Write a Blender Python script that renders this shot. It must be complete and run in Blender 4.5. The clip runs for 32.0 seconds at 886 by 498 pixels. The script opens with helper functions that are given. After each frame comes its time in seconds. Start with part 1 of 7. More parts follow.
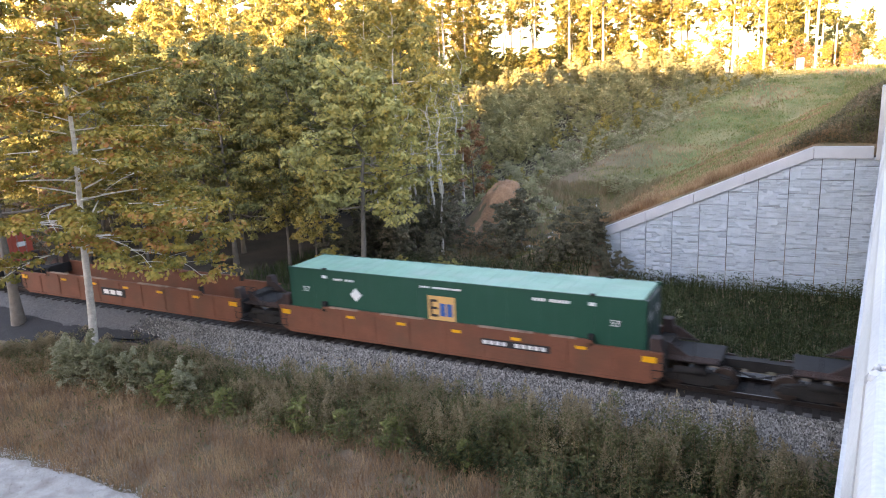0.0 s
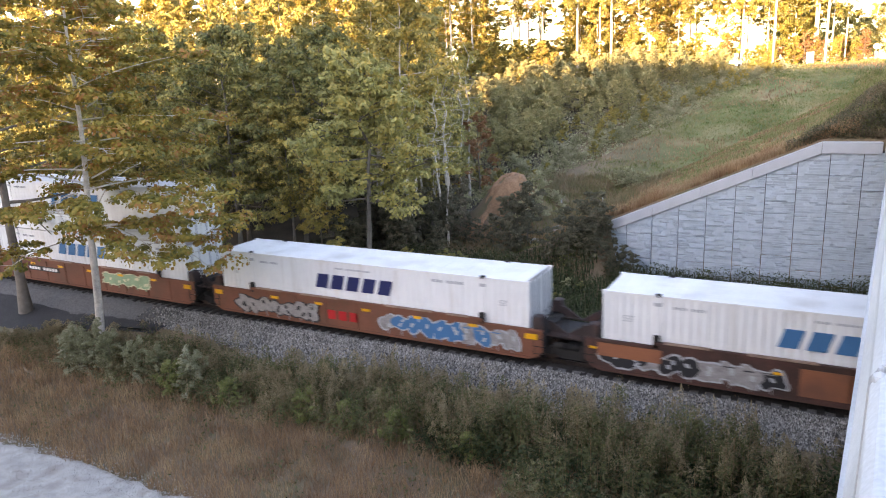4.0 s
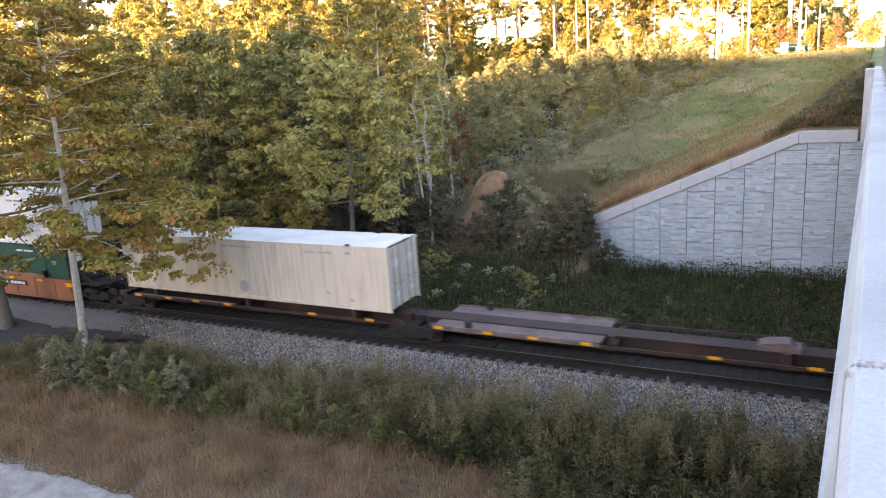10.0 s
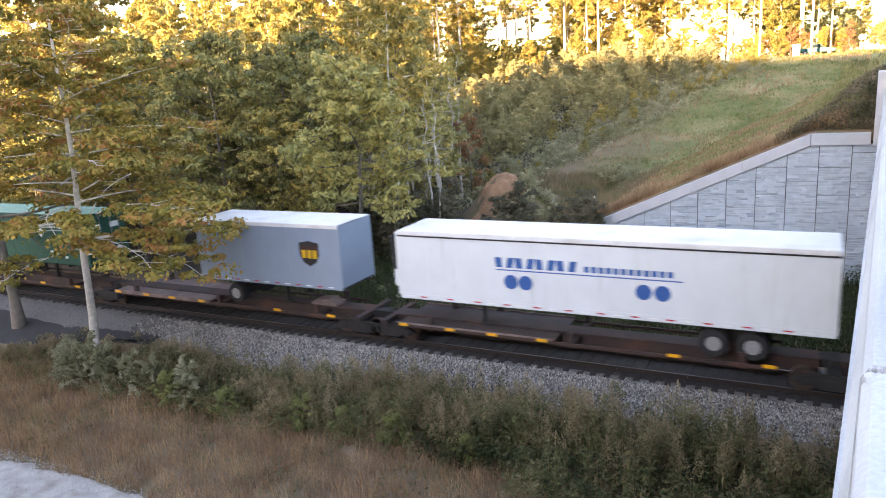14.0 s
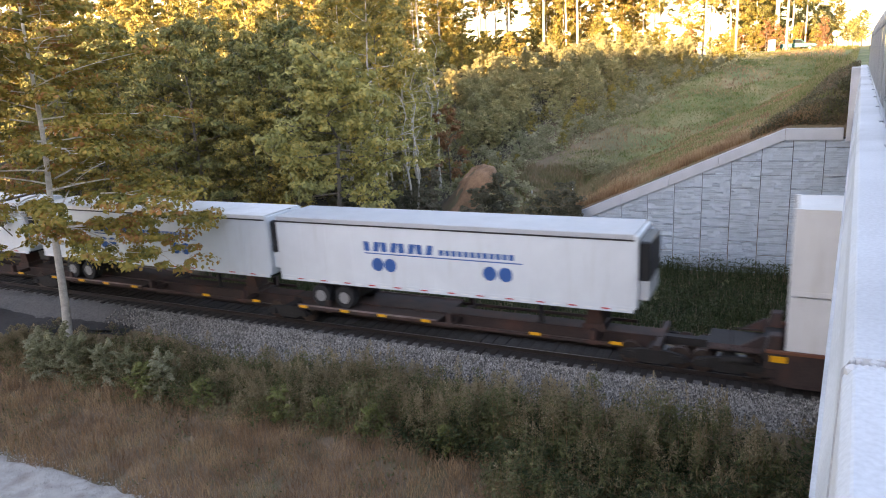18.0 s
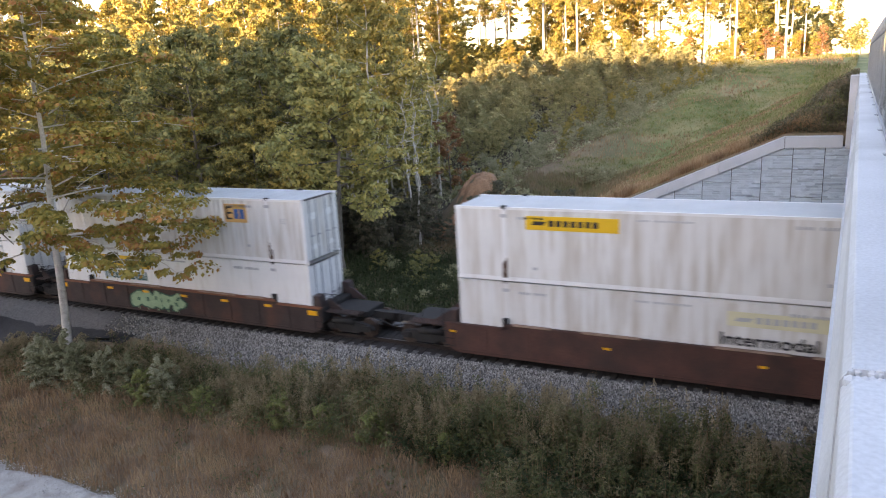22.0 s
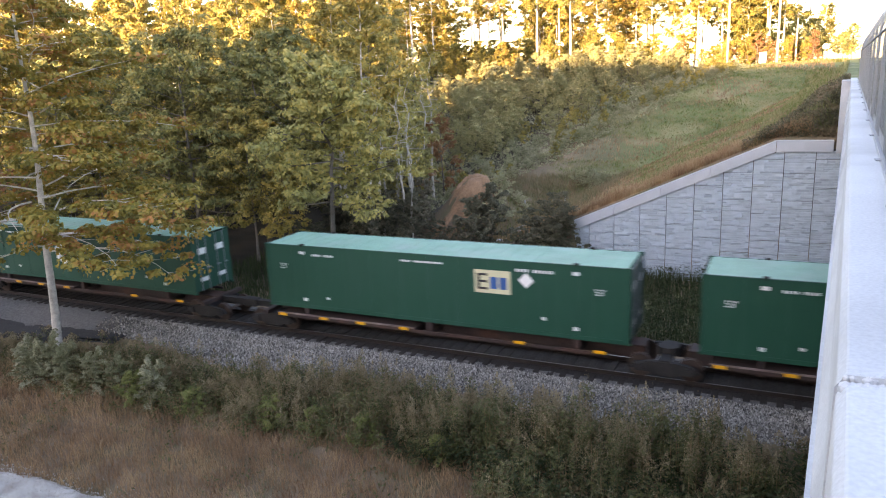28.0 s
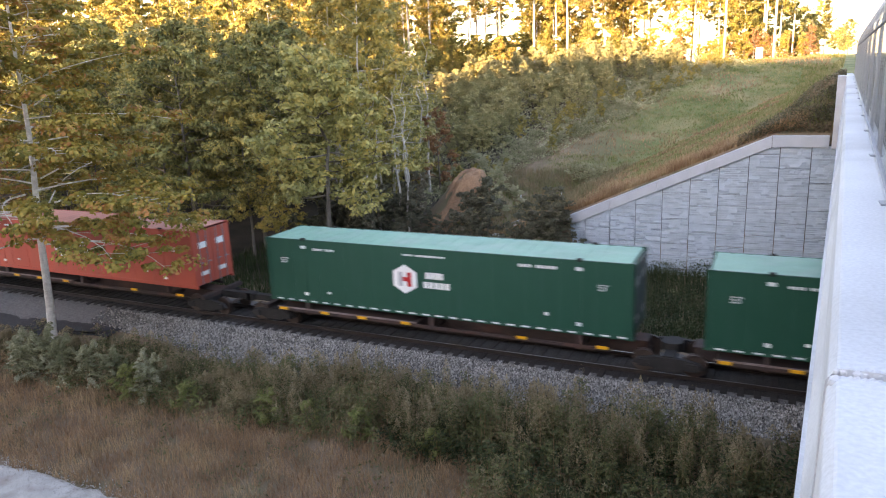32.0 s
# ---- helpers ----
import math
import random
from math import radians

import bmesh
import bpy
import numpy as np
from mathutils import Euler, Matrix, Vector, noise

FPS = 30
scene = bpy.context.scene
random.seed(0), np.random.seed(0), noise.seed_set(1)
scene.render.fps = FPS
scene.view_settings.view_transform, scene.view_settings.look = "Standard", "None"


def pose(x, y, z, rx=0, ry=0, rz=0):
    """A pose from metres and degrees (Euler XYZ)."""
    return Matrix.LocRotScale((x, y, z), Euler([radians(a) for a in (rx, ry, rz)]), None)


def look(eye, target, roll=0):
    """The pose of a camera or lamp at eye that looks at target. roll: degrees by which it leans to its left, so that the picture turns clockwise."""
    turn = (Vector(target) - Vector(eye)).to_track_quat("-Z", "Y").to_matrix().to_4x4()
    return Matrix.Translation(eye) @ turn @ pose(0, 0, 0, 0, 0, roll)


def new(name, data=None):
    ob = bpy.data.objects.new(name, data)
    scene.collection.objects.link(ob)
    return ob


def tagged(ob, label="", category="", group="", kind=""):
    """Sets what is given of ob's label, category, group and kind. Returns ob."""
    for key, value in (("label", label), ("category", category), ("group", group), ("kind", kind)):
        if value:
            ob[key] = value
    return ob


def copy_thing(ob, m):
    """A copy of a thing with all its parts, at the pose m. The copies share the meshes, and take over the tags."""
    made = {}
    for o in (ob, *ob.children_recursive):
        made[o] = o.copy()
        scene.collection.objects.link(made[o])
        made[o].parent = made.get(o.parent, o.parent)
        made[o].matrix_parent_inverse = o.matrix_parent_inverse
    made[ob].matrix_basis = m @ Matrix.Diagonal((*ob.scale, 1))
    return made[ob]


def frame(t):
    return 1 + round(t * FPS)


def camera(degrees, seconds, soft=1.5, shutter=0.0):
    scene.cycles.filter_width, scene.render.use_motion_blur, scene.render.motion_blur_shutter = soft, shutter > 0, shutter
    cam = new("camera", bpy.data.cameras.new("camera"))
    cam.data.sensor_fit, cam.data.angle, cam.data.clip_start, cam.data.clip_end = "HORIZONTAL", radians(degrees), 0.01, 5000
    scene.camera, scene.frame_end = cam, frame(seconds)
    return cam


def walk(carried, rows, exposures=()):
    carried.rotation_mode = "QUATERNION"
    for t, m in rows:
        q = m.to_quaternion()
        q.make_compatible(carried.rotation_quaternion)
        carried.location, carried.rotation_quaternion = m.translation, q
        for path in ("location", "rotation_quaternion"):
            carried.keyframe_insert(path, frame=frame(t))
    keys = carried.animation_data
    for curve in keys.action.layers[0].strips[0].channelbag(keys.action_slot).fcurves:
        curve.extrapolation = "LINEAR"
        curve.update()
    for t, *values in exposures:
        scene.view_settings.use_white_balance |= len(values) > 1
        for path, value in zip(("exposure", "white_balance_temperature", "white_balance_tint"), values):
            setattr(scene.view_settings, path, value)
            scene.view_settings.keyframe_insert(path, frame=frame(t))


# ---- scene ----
# Metres; x runs along the railway, y along the road bridge, z = 0 is the top of the rail.
TY = 25.65          # centre line of the track
SKEW = 0.0711       # tangent of the angle between the bridge and the square to the track
cam = camera(64.18, 32.0, soft=1.05, shutter=0.3)
PATH = [
    (0, 0.015, 0.000, 10.910, 28.26, -12.96, -2.73),
    (0.5, 0.022, 0.000, 10.909, 28.61, -12.93, -2.60),
    (1, 0.012, 0.000, 10.914, 28.54, -13.03, -2.10),
    (1.5, 0.002, 0.000, 10.921, 27.98, -13.49, -2.10),
    (2, 0.008, 0.000, 10.919, 28.03, -13.93, -2.21),
    (2.5, 0.012, 0.000, 10.916, 28.43, -13.89, -2.15),
    (4.5, 0.018, 0.000, 10.933, 28.75, -13.57, -2.32),
    (5, -0.007, 0.000, 10.933, 28.14, -13.80, -1.99),
    (5.5, -0.010, 0.000, 10.938, 27.96, -13.79, -1.77),
    (6, -0.007, 0.000, 10.949, 27.88, -13.58, -1.97),
    (6.5, -0.011, 0.000, 10.950, 27.53, -13.64, -2.06),
    (7, -0.002, 0.000, 10.949, 27.50, -13.70, -2.46),
    (7.5, 0.005, 0.000, 10.953, 27.27, -13.88, -2.63),
    (8, 0.005, 0.000, 10.953, 27.33, -14.05, -2.72),
    (8.5, 0.009, 0.000, 10.960, 27.78, -14.10, -3.45),
    (9, 0.018, -0.000, 10.960, 27.56, -13.99, -3.44),
    (9.5, 0.028, 0.000, 10.972, 27.21, -13.93, -3.54),
    (10, 0.039, 0.000, 10.973, 27.47, -13.69, -3.91),
    (10.5, 0.045, 0.000, 10.968, 28.11, -14.02, -3.92),
    (11, 0.048, 0.000, 10.976, 28.07, -13.73, -4.18),
    (11.5, 0.037, 0.000, 10.973, 27.98, -13.88, -3.71),
    (12, 0.024, 0.000, 10.979, 27.91, -14.04, -3.68),
    (12.5, 0.014, 0.000, 10.978, 27.93, -14.19, -3.81),
    (13, 0.013, 0.000, 10.972, 28.05, -13.97, -3.78),
    (13.5, 0.027, 0.000, 10.974, 28.12, -13.68, -3.84),
    (15.5, 0.017, 0.000, 10.978, 28.45, -13.38, -3.69),
    (16, 0.004, 0.000, 10.973, 28.07, -13.55, -3.32),
    (16.5, 0.000, 0.000, 10.968, 27.69, -13.75, -2.92),
    (17, -0.008, 0.000, 10.966, 27.22, -13.83, -3.21),
    (17.5, -0.020, -0.000, 10.965, 26.99, -14.43, -2.86),
    (18, -0.010, 0.000, 10.974, 26.43, -14.31, -3.12),
    (18.5, -0.017, 0.000, 10.973, 26.56, -14.27, -2.77),
    (19, -0.009, 0.000, 10.976, 26.12, -13.86, -2.71),
    (19.5, -0.021, 0.000, 10.981, 25.89, -13.89, -2.68),
    (20, -0.036, 0.000, 10.976, 26.07, -13.95, -2.53),
    (20.5, -0.031, 0.000, 10.987, 26.37, -13.98, -2.80),
    (21, -0.026, 0.000, 10.986, 26.24, -13.99, -2.83),
    (21.5, -0.008, 0.000, 10.991, 26.20, -13.62, -3.09),
    (22, -0.003, 0.000, 10.989, 26.41, -13.72, -3.12),
    (22.5, 0.005, 0.000, 10.993, 26.47, -13.48, -3.29),
    (23, 0.018, 0.000, 10.988, 26.27, -13.33, -3.24),
    (23.5, 0.010, 0.000, 10.995, 26.22, -13.43, -3.34),
    (24, 0.007, 0.000, 10.997, 25.95, -13.44, -3.24),
    (24.5, -0.002, 0.000, 10.992, 25.91, -13.56, -3.09),
    (25, -0.010, 0.000, 10.987, 25.98, -13.68, -3.14),
    (25.5, -0.020, 0.000, 10.998, 26.28, -13.84, -3.11),
    (27.5, -0.007, 0.000, 11.001, 26.00, -13.70, -2.85),
    (28, -0.021, 0.000, 11.000, 25.78, -13.63, -2.67),
    (28.5, -0.034, 0.000, 10.993, 25.82, -13.99, -2.47),
    (29, -0.038, 0.000, 10.993, 25.54, -13.65, -2.42),
    (29.5, -0.022, 0.000, 10.993, 25.55, -13.49, -2.41),
    (30, -0.018, 0.000, 11.001, 25.63, -13.34, -2.44),
    (30.5, -0.017, 0.000, 10.995, 25.11, -13.57, -2.25),
    (31, -0.018, 0.000, 10.990, 25.15, -13.82, -2.41),
    (31.5, -0.016, 0.000, 10.989, 25.02, -13.97, -2.04),
    (32, -0.010, 0.000, 10.997, 25.48, -14.11, -2.43),
]

# exposure falls a little while pale boxes pass
BRIGHT = [(0, 3.44), (2, 3.4), (5, 3.18), (7, 3.07), (9, 3.12), (11, 3.3), (13, 3.5), (16, 3.14), (18, 3.02), (20, 2.86), (22, 2.94), (23, 2.9), (24, 2.8),
          (25, 2.72), (26, 2.8), (28, 3.22), (30, 3.32), (31, 3.27), (32, 3.22)]


def eye_pose(x, y, z, yaw, pitch, roll):
    a, b = radians(yaw), radians(pitch)
    ahead = Vector((-math.sin(a) * math.cos(b), math.cos(a) * math.cos(b), math.sin(b)))
    return look((x, y, z), Vector((x, y, z)) + ahead, roll)


walk(cam, [(t, eye_pose(x, y, z, a, b, r)) for t, x, y, z, a, b, r in PATH], exposures=[(t, e - 0.14, 7950, 31) for t, e in BRIGHT])

# ---- light: low evening sun behind the bridge, open sky ----
SUN_EL, SUN_AZ = 8.5, 190.0   # elevation; compass bearing of the sun seen from above, from +y clockwise
world = bpy.data.worlds.new("sky")
scene.world = world
world.use_nodes = True
wn = world.node_tree.nodes
wn.clear()
sky = wn.new("ShaderNodeTexSky")
sky.sky_type = 'NISHITA'
sky.sun_disc = False
sky.sun_elevation = radians(SUN_EL)
sky.sun_rotation = radians(SUN_AZ)
sky.air_density, sky.dust_density, sky.ozone_density = 1.0, 0.6, 1.5
sky_bg = wn.new("ShaderNodeBackground")
sky_bg.inputs["Strength"].default_value = 0.15
sky_out = wn.new("ShaderNodeOutputWorld")
world.node_tree.links.new(sky.outputs[0], sky_bg.inputs[0])
world.node_tree.links.new(sky_bg.outputs[0], sky_out.inputs[0])
sun = new("sun", bpy.data.lights.new("sun", 'SUN'))
sun.data.energy = 3.8
sun.data.angle = radians(0.6)
sun.data.color = (1.0, 0.82, 0.5)
az, el = radians(SUN_AZ), radians(SUN_EL)
sun.matrix_world = look((math.sin(az) * 100 * math.cos(el), math.cos(az) * 100 * math.cos(el), 100 * math.sin(el)), (0, 0, 0))


# ---- materials ----
def shade(c, k):
    return (min(1, c[0] * k), min(1, c[1] * k), min(1, c[2] * k), 1)


def mat(name, base, rough=0.6, metal=0.0, var=0.15, scale=2.0, fine=30.0, bump=0.15, dirt=None, dirt_amount=0.4,
        streak=False, spec=0.4, dist=0.01):
    """A painted, mineral or metal surface: coarse and fine variation, an optional dirt or rust colour in patches or streaks."""
    m = bpy.data.materials.new(name)
    m.use_nodes = True
    nt = m.node_tree
    n, l = nt.nodes, nt.links
    b = n["Principled BSDF"]
    b.inputs["Roughness"].default_value = rough
    b.inputs["Metallic"].default_value = metal
    b.inputs["Specular IOR Level"].default_value = spec
    tc = n.new("ShaderNodeTexCoord")
    big = n.new("ShaderNodeTexNoise")
    big.inputs["Scale"].default_value = scale
    big.inputs["Detail"].default_value = 4
    small = n.new("ShaderNodeTexNoise")
    small.inputs["Scale"].default_value = fine
    small.inputs["Detail"].default_value = 3
    l.new(tc.outputs["Object"], big.inputs["Vector"])
    l.new(tc.outputs["Object"], small.inputs["Vector"])
    both = n.new("ShaderNodeMath")
    both.operation = 'ADD'
    half = n.new("ShaderNodeMath")
    half.operation = 'MULTIPLY'
    half.inputs[1].default_value = 0.5
    l.new(big.outputs["Fac"], both.inputs[0])
    l.new(small.outputs["Fac"], both.inputs[1])
    l.new(both.outputs[0], half.inputs[0])
    ramp = n.new("ShaderNodeValToRGB")
    ramp.color_ramp.elements[0].position, ramp.color_ramp.elements[1].position = 0.3, 0.7
    ramp.color_ramp.elements[0].color = shade(base, 1 - var)
    ramp.color_ramp.elements[1].color = shade(base, 1 + var)
    l.new(half.outputs[0], ramp.inputs[0])
    colour = ramp.outputs[0]
    if dirt:
        st = n.new("ShaderNodeTexNoise")
        st.inputs["Scale"].default_value = 1.0
        st.inputs["Detail"].default_value = 6
        mp = n.new("ShaderNodeMapping")
        mp.inputs["Scale"].default_value = (3.5, 3.5, 0.35) if streak else (scale * 0.7,) * 3
        mp.inputs["Location"].default_value = (3.1, 7.7, 1.3)
        l.new(tc.outputs["Object"], mp.inputs["Vector"])
        l.new(mp.outputs[0], st.inputs["Vector"])
        dr = n.new("ShaderNodeValToRGB")
        dr.color_ramp.elements[0].position, dr.color_ramp.elements[1].position = 0.62 - 0.25 * dirt_amount, 0.8
        dr.color_ramp.elements[0].color, dr.color_ramp.elements[1].color = (0, 0, 0, 1), (1, 1, 1, 1)
        l.new(st.outputs["Fac"], dr.inputs[0])
        mix = n.new("ShaderNodeMix")
        mix.data_type = 'RGBA'
        l.new(dr.outputs[0], mix.inputs["Factor"])
        l.new(colour, mix.inputs["A"])
        mix.inputs["B"].default_value = (*dirt, 1)
        colour = mix.outputs["Result"]
    l.new(colour, b.inputs["Base Color"])
    if bump:
        bp = n.new("ShaderNodeBump")
        bp.inputs["Strength"].default_value = bump
        bp.inputs["Distance"].default_value = dist
        l.new(small.outputs["Fac"], bp.inputs["Height"])
        l.new(bp.outputs[0], b.inputs["Normal"])
    return m


def leaf_mat(name, colours, trans=0.2, tree_tint=0.35):
    """Leaves: each leaf takes a colour of its own from a range, each plant shifts the range; light shines through."""
    m = bpy.data.materials.new(name)
    m.use_nodes = True
    nt = m.node_tree
    n, l = nt.nodes, nt.links
    b = n["Principled BSDF"]
    b.inputs["Roughness"].default_value = 0.55
    b.inputs["Specular IOR Level"].default_value = 0.25
    geo = n.new("ShaderNodeNewGeometry")
    info = n.new("ShaderNodeObjectInfo")
    tc = n.new("ShaderNodeTexCoord")
    ns = n.new("ShaderNodeTexNoise")
    ns.inputs["Scale"].default_value = 0.8
    l.new(tc.outputs["Object"], ns.inputs["Vector"])
    a1 = n.new("ShaderNodeMath")
    a1.operation = 'MULTIPLY_ADD'
    a1.inputs[1].default_value = tree_tint
    l.new(info.outputs["Random"], a1.inputs[0])
    a2 = n.new("ShaderNodeMath")
    a2.operation = 'MULTIPLY_ADD'
    a2.inputs[1].default_value = 0.45
    l.new(geo.outputs["Random Per Island"], a2.inputs[0])
    l.new(a2.outputs[0], a1.inputs[2])
    a3 = n.new("ShaderNodeMath")
    a3.operation = 'MULTIPLY_ADD'
    a3.inputs[1].default_value = 1.7
    a3.inputs[2].default_value = -0.75
    l.new(ns.outputs["Fac"], a3.inputs[0])
    l.new(a3.outputs[0], a2.inputs[2])
    ramp = n.new("ShaderNodeValToRGB")
    e = ramp.color_ramp.elements
    while len(e) < len(colours):
        e.new(0.5)
    for k, c in enumerate(colours):
        e[k].position = 0.05 + 0.9 * k / (len(colours) - 1)
        e[k].color = (*c, 1)
    l.new(a1.outputs[0], ramp.inputs[0])
    l.new(ramp.outputs[0], b.inputs["Base Color"])
    tr = n.new("ShaderNodeBsdfTranslucent")
    l.new(ramp.outputs[0], tr.inputs["Color"])
    mx = n.new("ShaderNodeMixShader")
    mx.inputs[0].default_value = trans
    l.new(b.outputs[0], mx.inputs[1])
    l.new(tr.outputs[0], mx.inputs[2])
    l.new(mx.outputs[0], n["Material Output"].inputs["Surface"])
    return m


CONCRETE = mat("concrete", (0.5, 0.505, 0.515), 0.85, var=0.16, scale=0.8, fine=45, bump=0.35, dirt=(0.34, 0.34, 0.34), dirt_amount=0.55)
COPING = mat("coping_concrete", (0.42, 0.45, 0.475), 0.85, var=0.12, scale=1.2, fine=50, bump=0.2)
PANEL = mat("wall_panel_concrete", (0.42, 0.5, 0.56), 0.9, var=0.16, scale=2.5, fine=25, bump=0.5)
BALLAST = mat("ballast_bed_stone", (0.11, 0.104, 0.1), 0.9, var=0.55, scale=9, fine=45, bump=0.9, dist=0.03)
JOINT = mat("dark_joint", (0.1, 0.1, 0.1), 0.9, var=0.2)
# ballast between the rails, coloured dark for the shade under the train
SHADED_BED = mat("train_shaded_ballast", (0.028, 0.024, 0.022), 0.9, var=0.5, scale=7, fine=40, bump=0.9, dist=0.03)
TIE = mat("creosote_tie", (0.027, 0.022, 0.019), 0.9, var=0.35, scale=4, fine=60, bump=0.4)
RAIL = mat("rail_steel", (0.028, 0.02, 0.017), 0.7, 0.3, var=0.3, scale=3)
RAILTOP = mat("worn_rail_head", (0.2, 0.19, 0.185), 0.5, 1.0, var=0.2)
DIRT = mat("red_clay", (0.31, 0.175, 0.1), 0.95, var=0.4, scale=0.9, fine=9, bump=0.9, dist=0.12, dirt=(0.2, 0.13, 0.08), dirt_amount=0.5)
CINDER = mat("dark_cinders", (0.032, 0.03, 0.03), 0.9, var=0.3, scale=2, fine=60, bump=0.6, dist=0.02)
WHITEGRAVEL = mat("pale_gravel", (0.4, 0.37, 0.335), 0.9, var=0.35, scale=2.2, fine=40, bump=0.7, dist=0.04, dirt=(0.27, 0.22, 0.18), dirt_amount=0.5)
ASPHALT = mat("asphalt", (0.06, 0.06, 0.062), 0.9, var=0.2, scale=3, fine=60, bump=0.3)
BARK = mat("grey_bark", (0.17, 0.145, 0.12), 0.9, var=0.35, scale=3, fine=25, bump=0.6, dist=0.02)
PALEBARK = mat("pale_bark", (0.56, 0.52, 0.46), 0.85, var=0.3, scale=4, fine=18, bump=0.4, dirt=(0.26, 0.22, 0.18), dirt_amount=0.4)
WOODPOLE = mat("weathered_pole", (0.42, 0.38, 0.33), 0.85, var=0.15, scale=2)
GALV = mat("galvanised_steel", (0.27, 0.28, 0.3), 0.5, 0.4, var=0.12, scale=5)

LEAF_MAPLE = leaf_mat("maple_leaves", [(0.09, 0.092, 0.025), (0.165, 0.148, 0.033), (0.265, 0.21, 0.042), (0.37, 0.255, 0.055), (0.4, 0.175, 0.058)], 0.25)
LEAF_GREEN = leaf_mat("green_leaves", [(0.105, 0.115, 0.045), (0.195, 0.195, 0.07), (0.3, 0.27, 0.09), (0.43, 0.34, 0.105)])
LEAF_OLIVE = leaf_mat("olive_leaves", [(0.18, 0.17, 0.06), (0.31, 0.265, 0.08), (0.47, 0.36, 0.1), (0.6, 0.41, 0.11)])
LEAF_PALE = leaf_mat("pale_olive_leaves", [(0.23, 0.225, 0.085), (0.34, 0.315, 0.11), (0.47, 0.4, 0.13), (0.6, 0.44, 0.12)])
LEAF_GOLD = leaf_mat("golden_leaves", [(0.13, 0.135, 0.045), (0.25, 0.225, 0.06), (0.42, 0.33, 0.085), (0.5, 0.31, 0.11)], 0.4)
LEAF_RUST = leaf_mat("rusty_leaves", [(0.2, 0.09, 0.045), (0.32, 0.15, 0.07), (0.36, 0.21, 0.1)])
LEAF_GREY = leaf_mat("grey_green_leaves", [(0.14, 0.145, 0.07), (0.27, 0.265, 0.15), (0.5, 0.465, 0.335)])
LEAF_LUSH = leaf_mat("lush_green_leaves", [(0.1, 0.12, 0.036), (0.18, 0.2, 0.06), (0.28, 0.27, 0.1)])
LEAF_DULL = leaf_mat("dull_vine_leaves", [(0.06, 0.062, 0.04), (0.11, 0.11, 0.065), (0.17, 0.155, 0.1), (0.24, 0.2, 0.14)])
LEAF_SCRUB = leaf_mat("grey_olive_leaves", [(0.24, 0.25, 0.13), (0.4, 0.385, 0.22), (0.58, 0.52, 0.36)], 0.3)
LEAF_FRESH = leaf_mat("fresh_green_leaves", [(0.24, 0.225, 0.11), (0.39, 0.355, 0.165), (0.57, 0.48, 0.235)], 0.3)
WEED = leaf_mat("weed_leaves", [(0.06, 0.075, 0.026), (0.115, 0.125, 0.045), (0.175, 0.155, 0.07), (0.26, 0.2, 0.115)])
DRYGRASS = leaf_mat("dry_grass_blades", [(0.22, 0.125, 0.07), (0.38, 0.235, 0.13), (0.5, 0.35, 0.2)], 0.3)
HILLGRASS = leaf_mat("hill_grass_blades", [(0.085, 0.115, 0.03), (0.15, 0.18, 0.05), (0.27, 0.245, 0.11), (0.33, 0.27, 0.14)], 0.3)



def stone_mat(name, colours):
    """Crushed stone: each piece has its own grey."""
    m = leaf_mat(name, colours, trans=0.0, tree_tint=0.0)
    n = m.node_tree.nodes
    n["Principled BSDF"].inputs["Roughness"].default_value = 0.85
    for k in n:
        if k.type == 'MATH' and k.operation == 'MULTIPLY_ADD':
            if abs(k.inputs[1].default_value - 1.7) < 0.01:
                k.inputs[1].default_value, k.inputs[2].default_value = 0.5, -0.2
            elif abs(k.inputs[1].default_value - 0.45) < 0.01:
                k.inputs[1].default_value = 0.95
    return m


STONES = stone_mat("loose_ballast", [(0.05, 0.046, 0.041), (0.135, 0.124, 0.11), (0.235, 0.218, 0.194), (0.4, 0.373, 0.335)])


# ---- mesh helpers ----
def bm_box(bm, x0, x1, y0, y1, z0, z1, mi=0):
    v = [bm.verts.new((x, y, z)) for z in (z0, z1) for y in (y0, y1) for x in (x0, x1)]
    for q in ((0, 2, 3, 1), (4, 5, 7, 6), (0, 1, 5, 4), (2, 6, 7, 3), (0, 4, 6, 2), (1, 3, 7, 5)):
        bm.faces.new([v[i] for i in q]).material_index = mi
    return v


def bm_prism(bm, outline, x0, x1, axis='x', mi=0):
    """A closed outline pushed along an axis; the outline gives the other two coordinates in order."""
    def at(a, b, c):
        return (c, a, b) if axis == 'x' else (a, c, b) if axis == 'y' else (a, b, c)
    lo = [bm.verts.new(at(a, b, x0)) for a, b in outline]
    hi = [bm.verts.new(at(a, b, x1)) for a, b in outline]
    k = len(outline)
    faces = [bm.faces.new(lo), bm.faces.new(hi)]
    for i in range(k):
        faces.append(bm.faces.new((lo[i], lo[(i + 1) % k], hi[(i + 1) % k], hi[i])))
    for f in faces:
        f.material_index = mi
    return faces


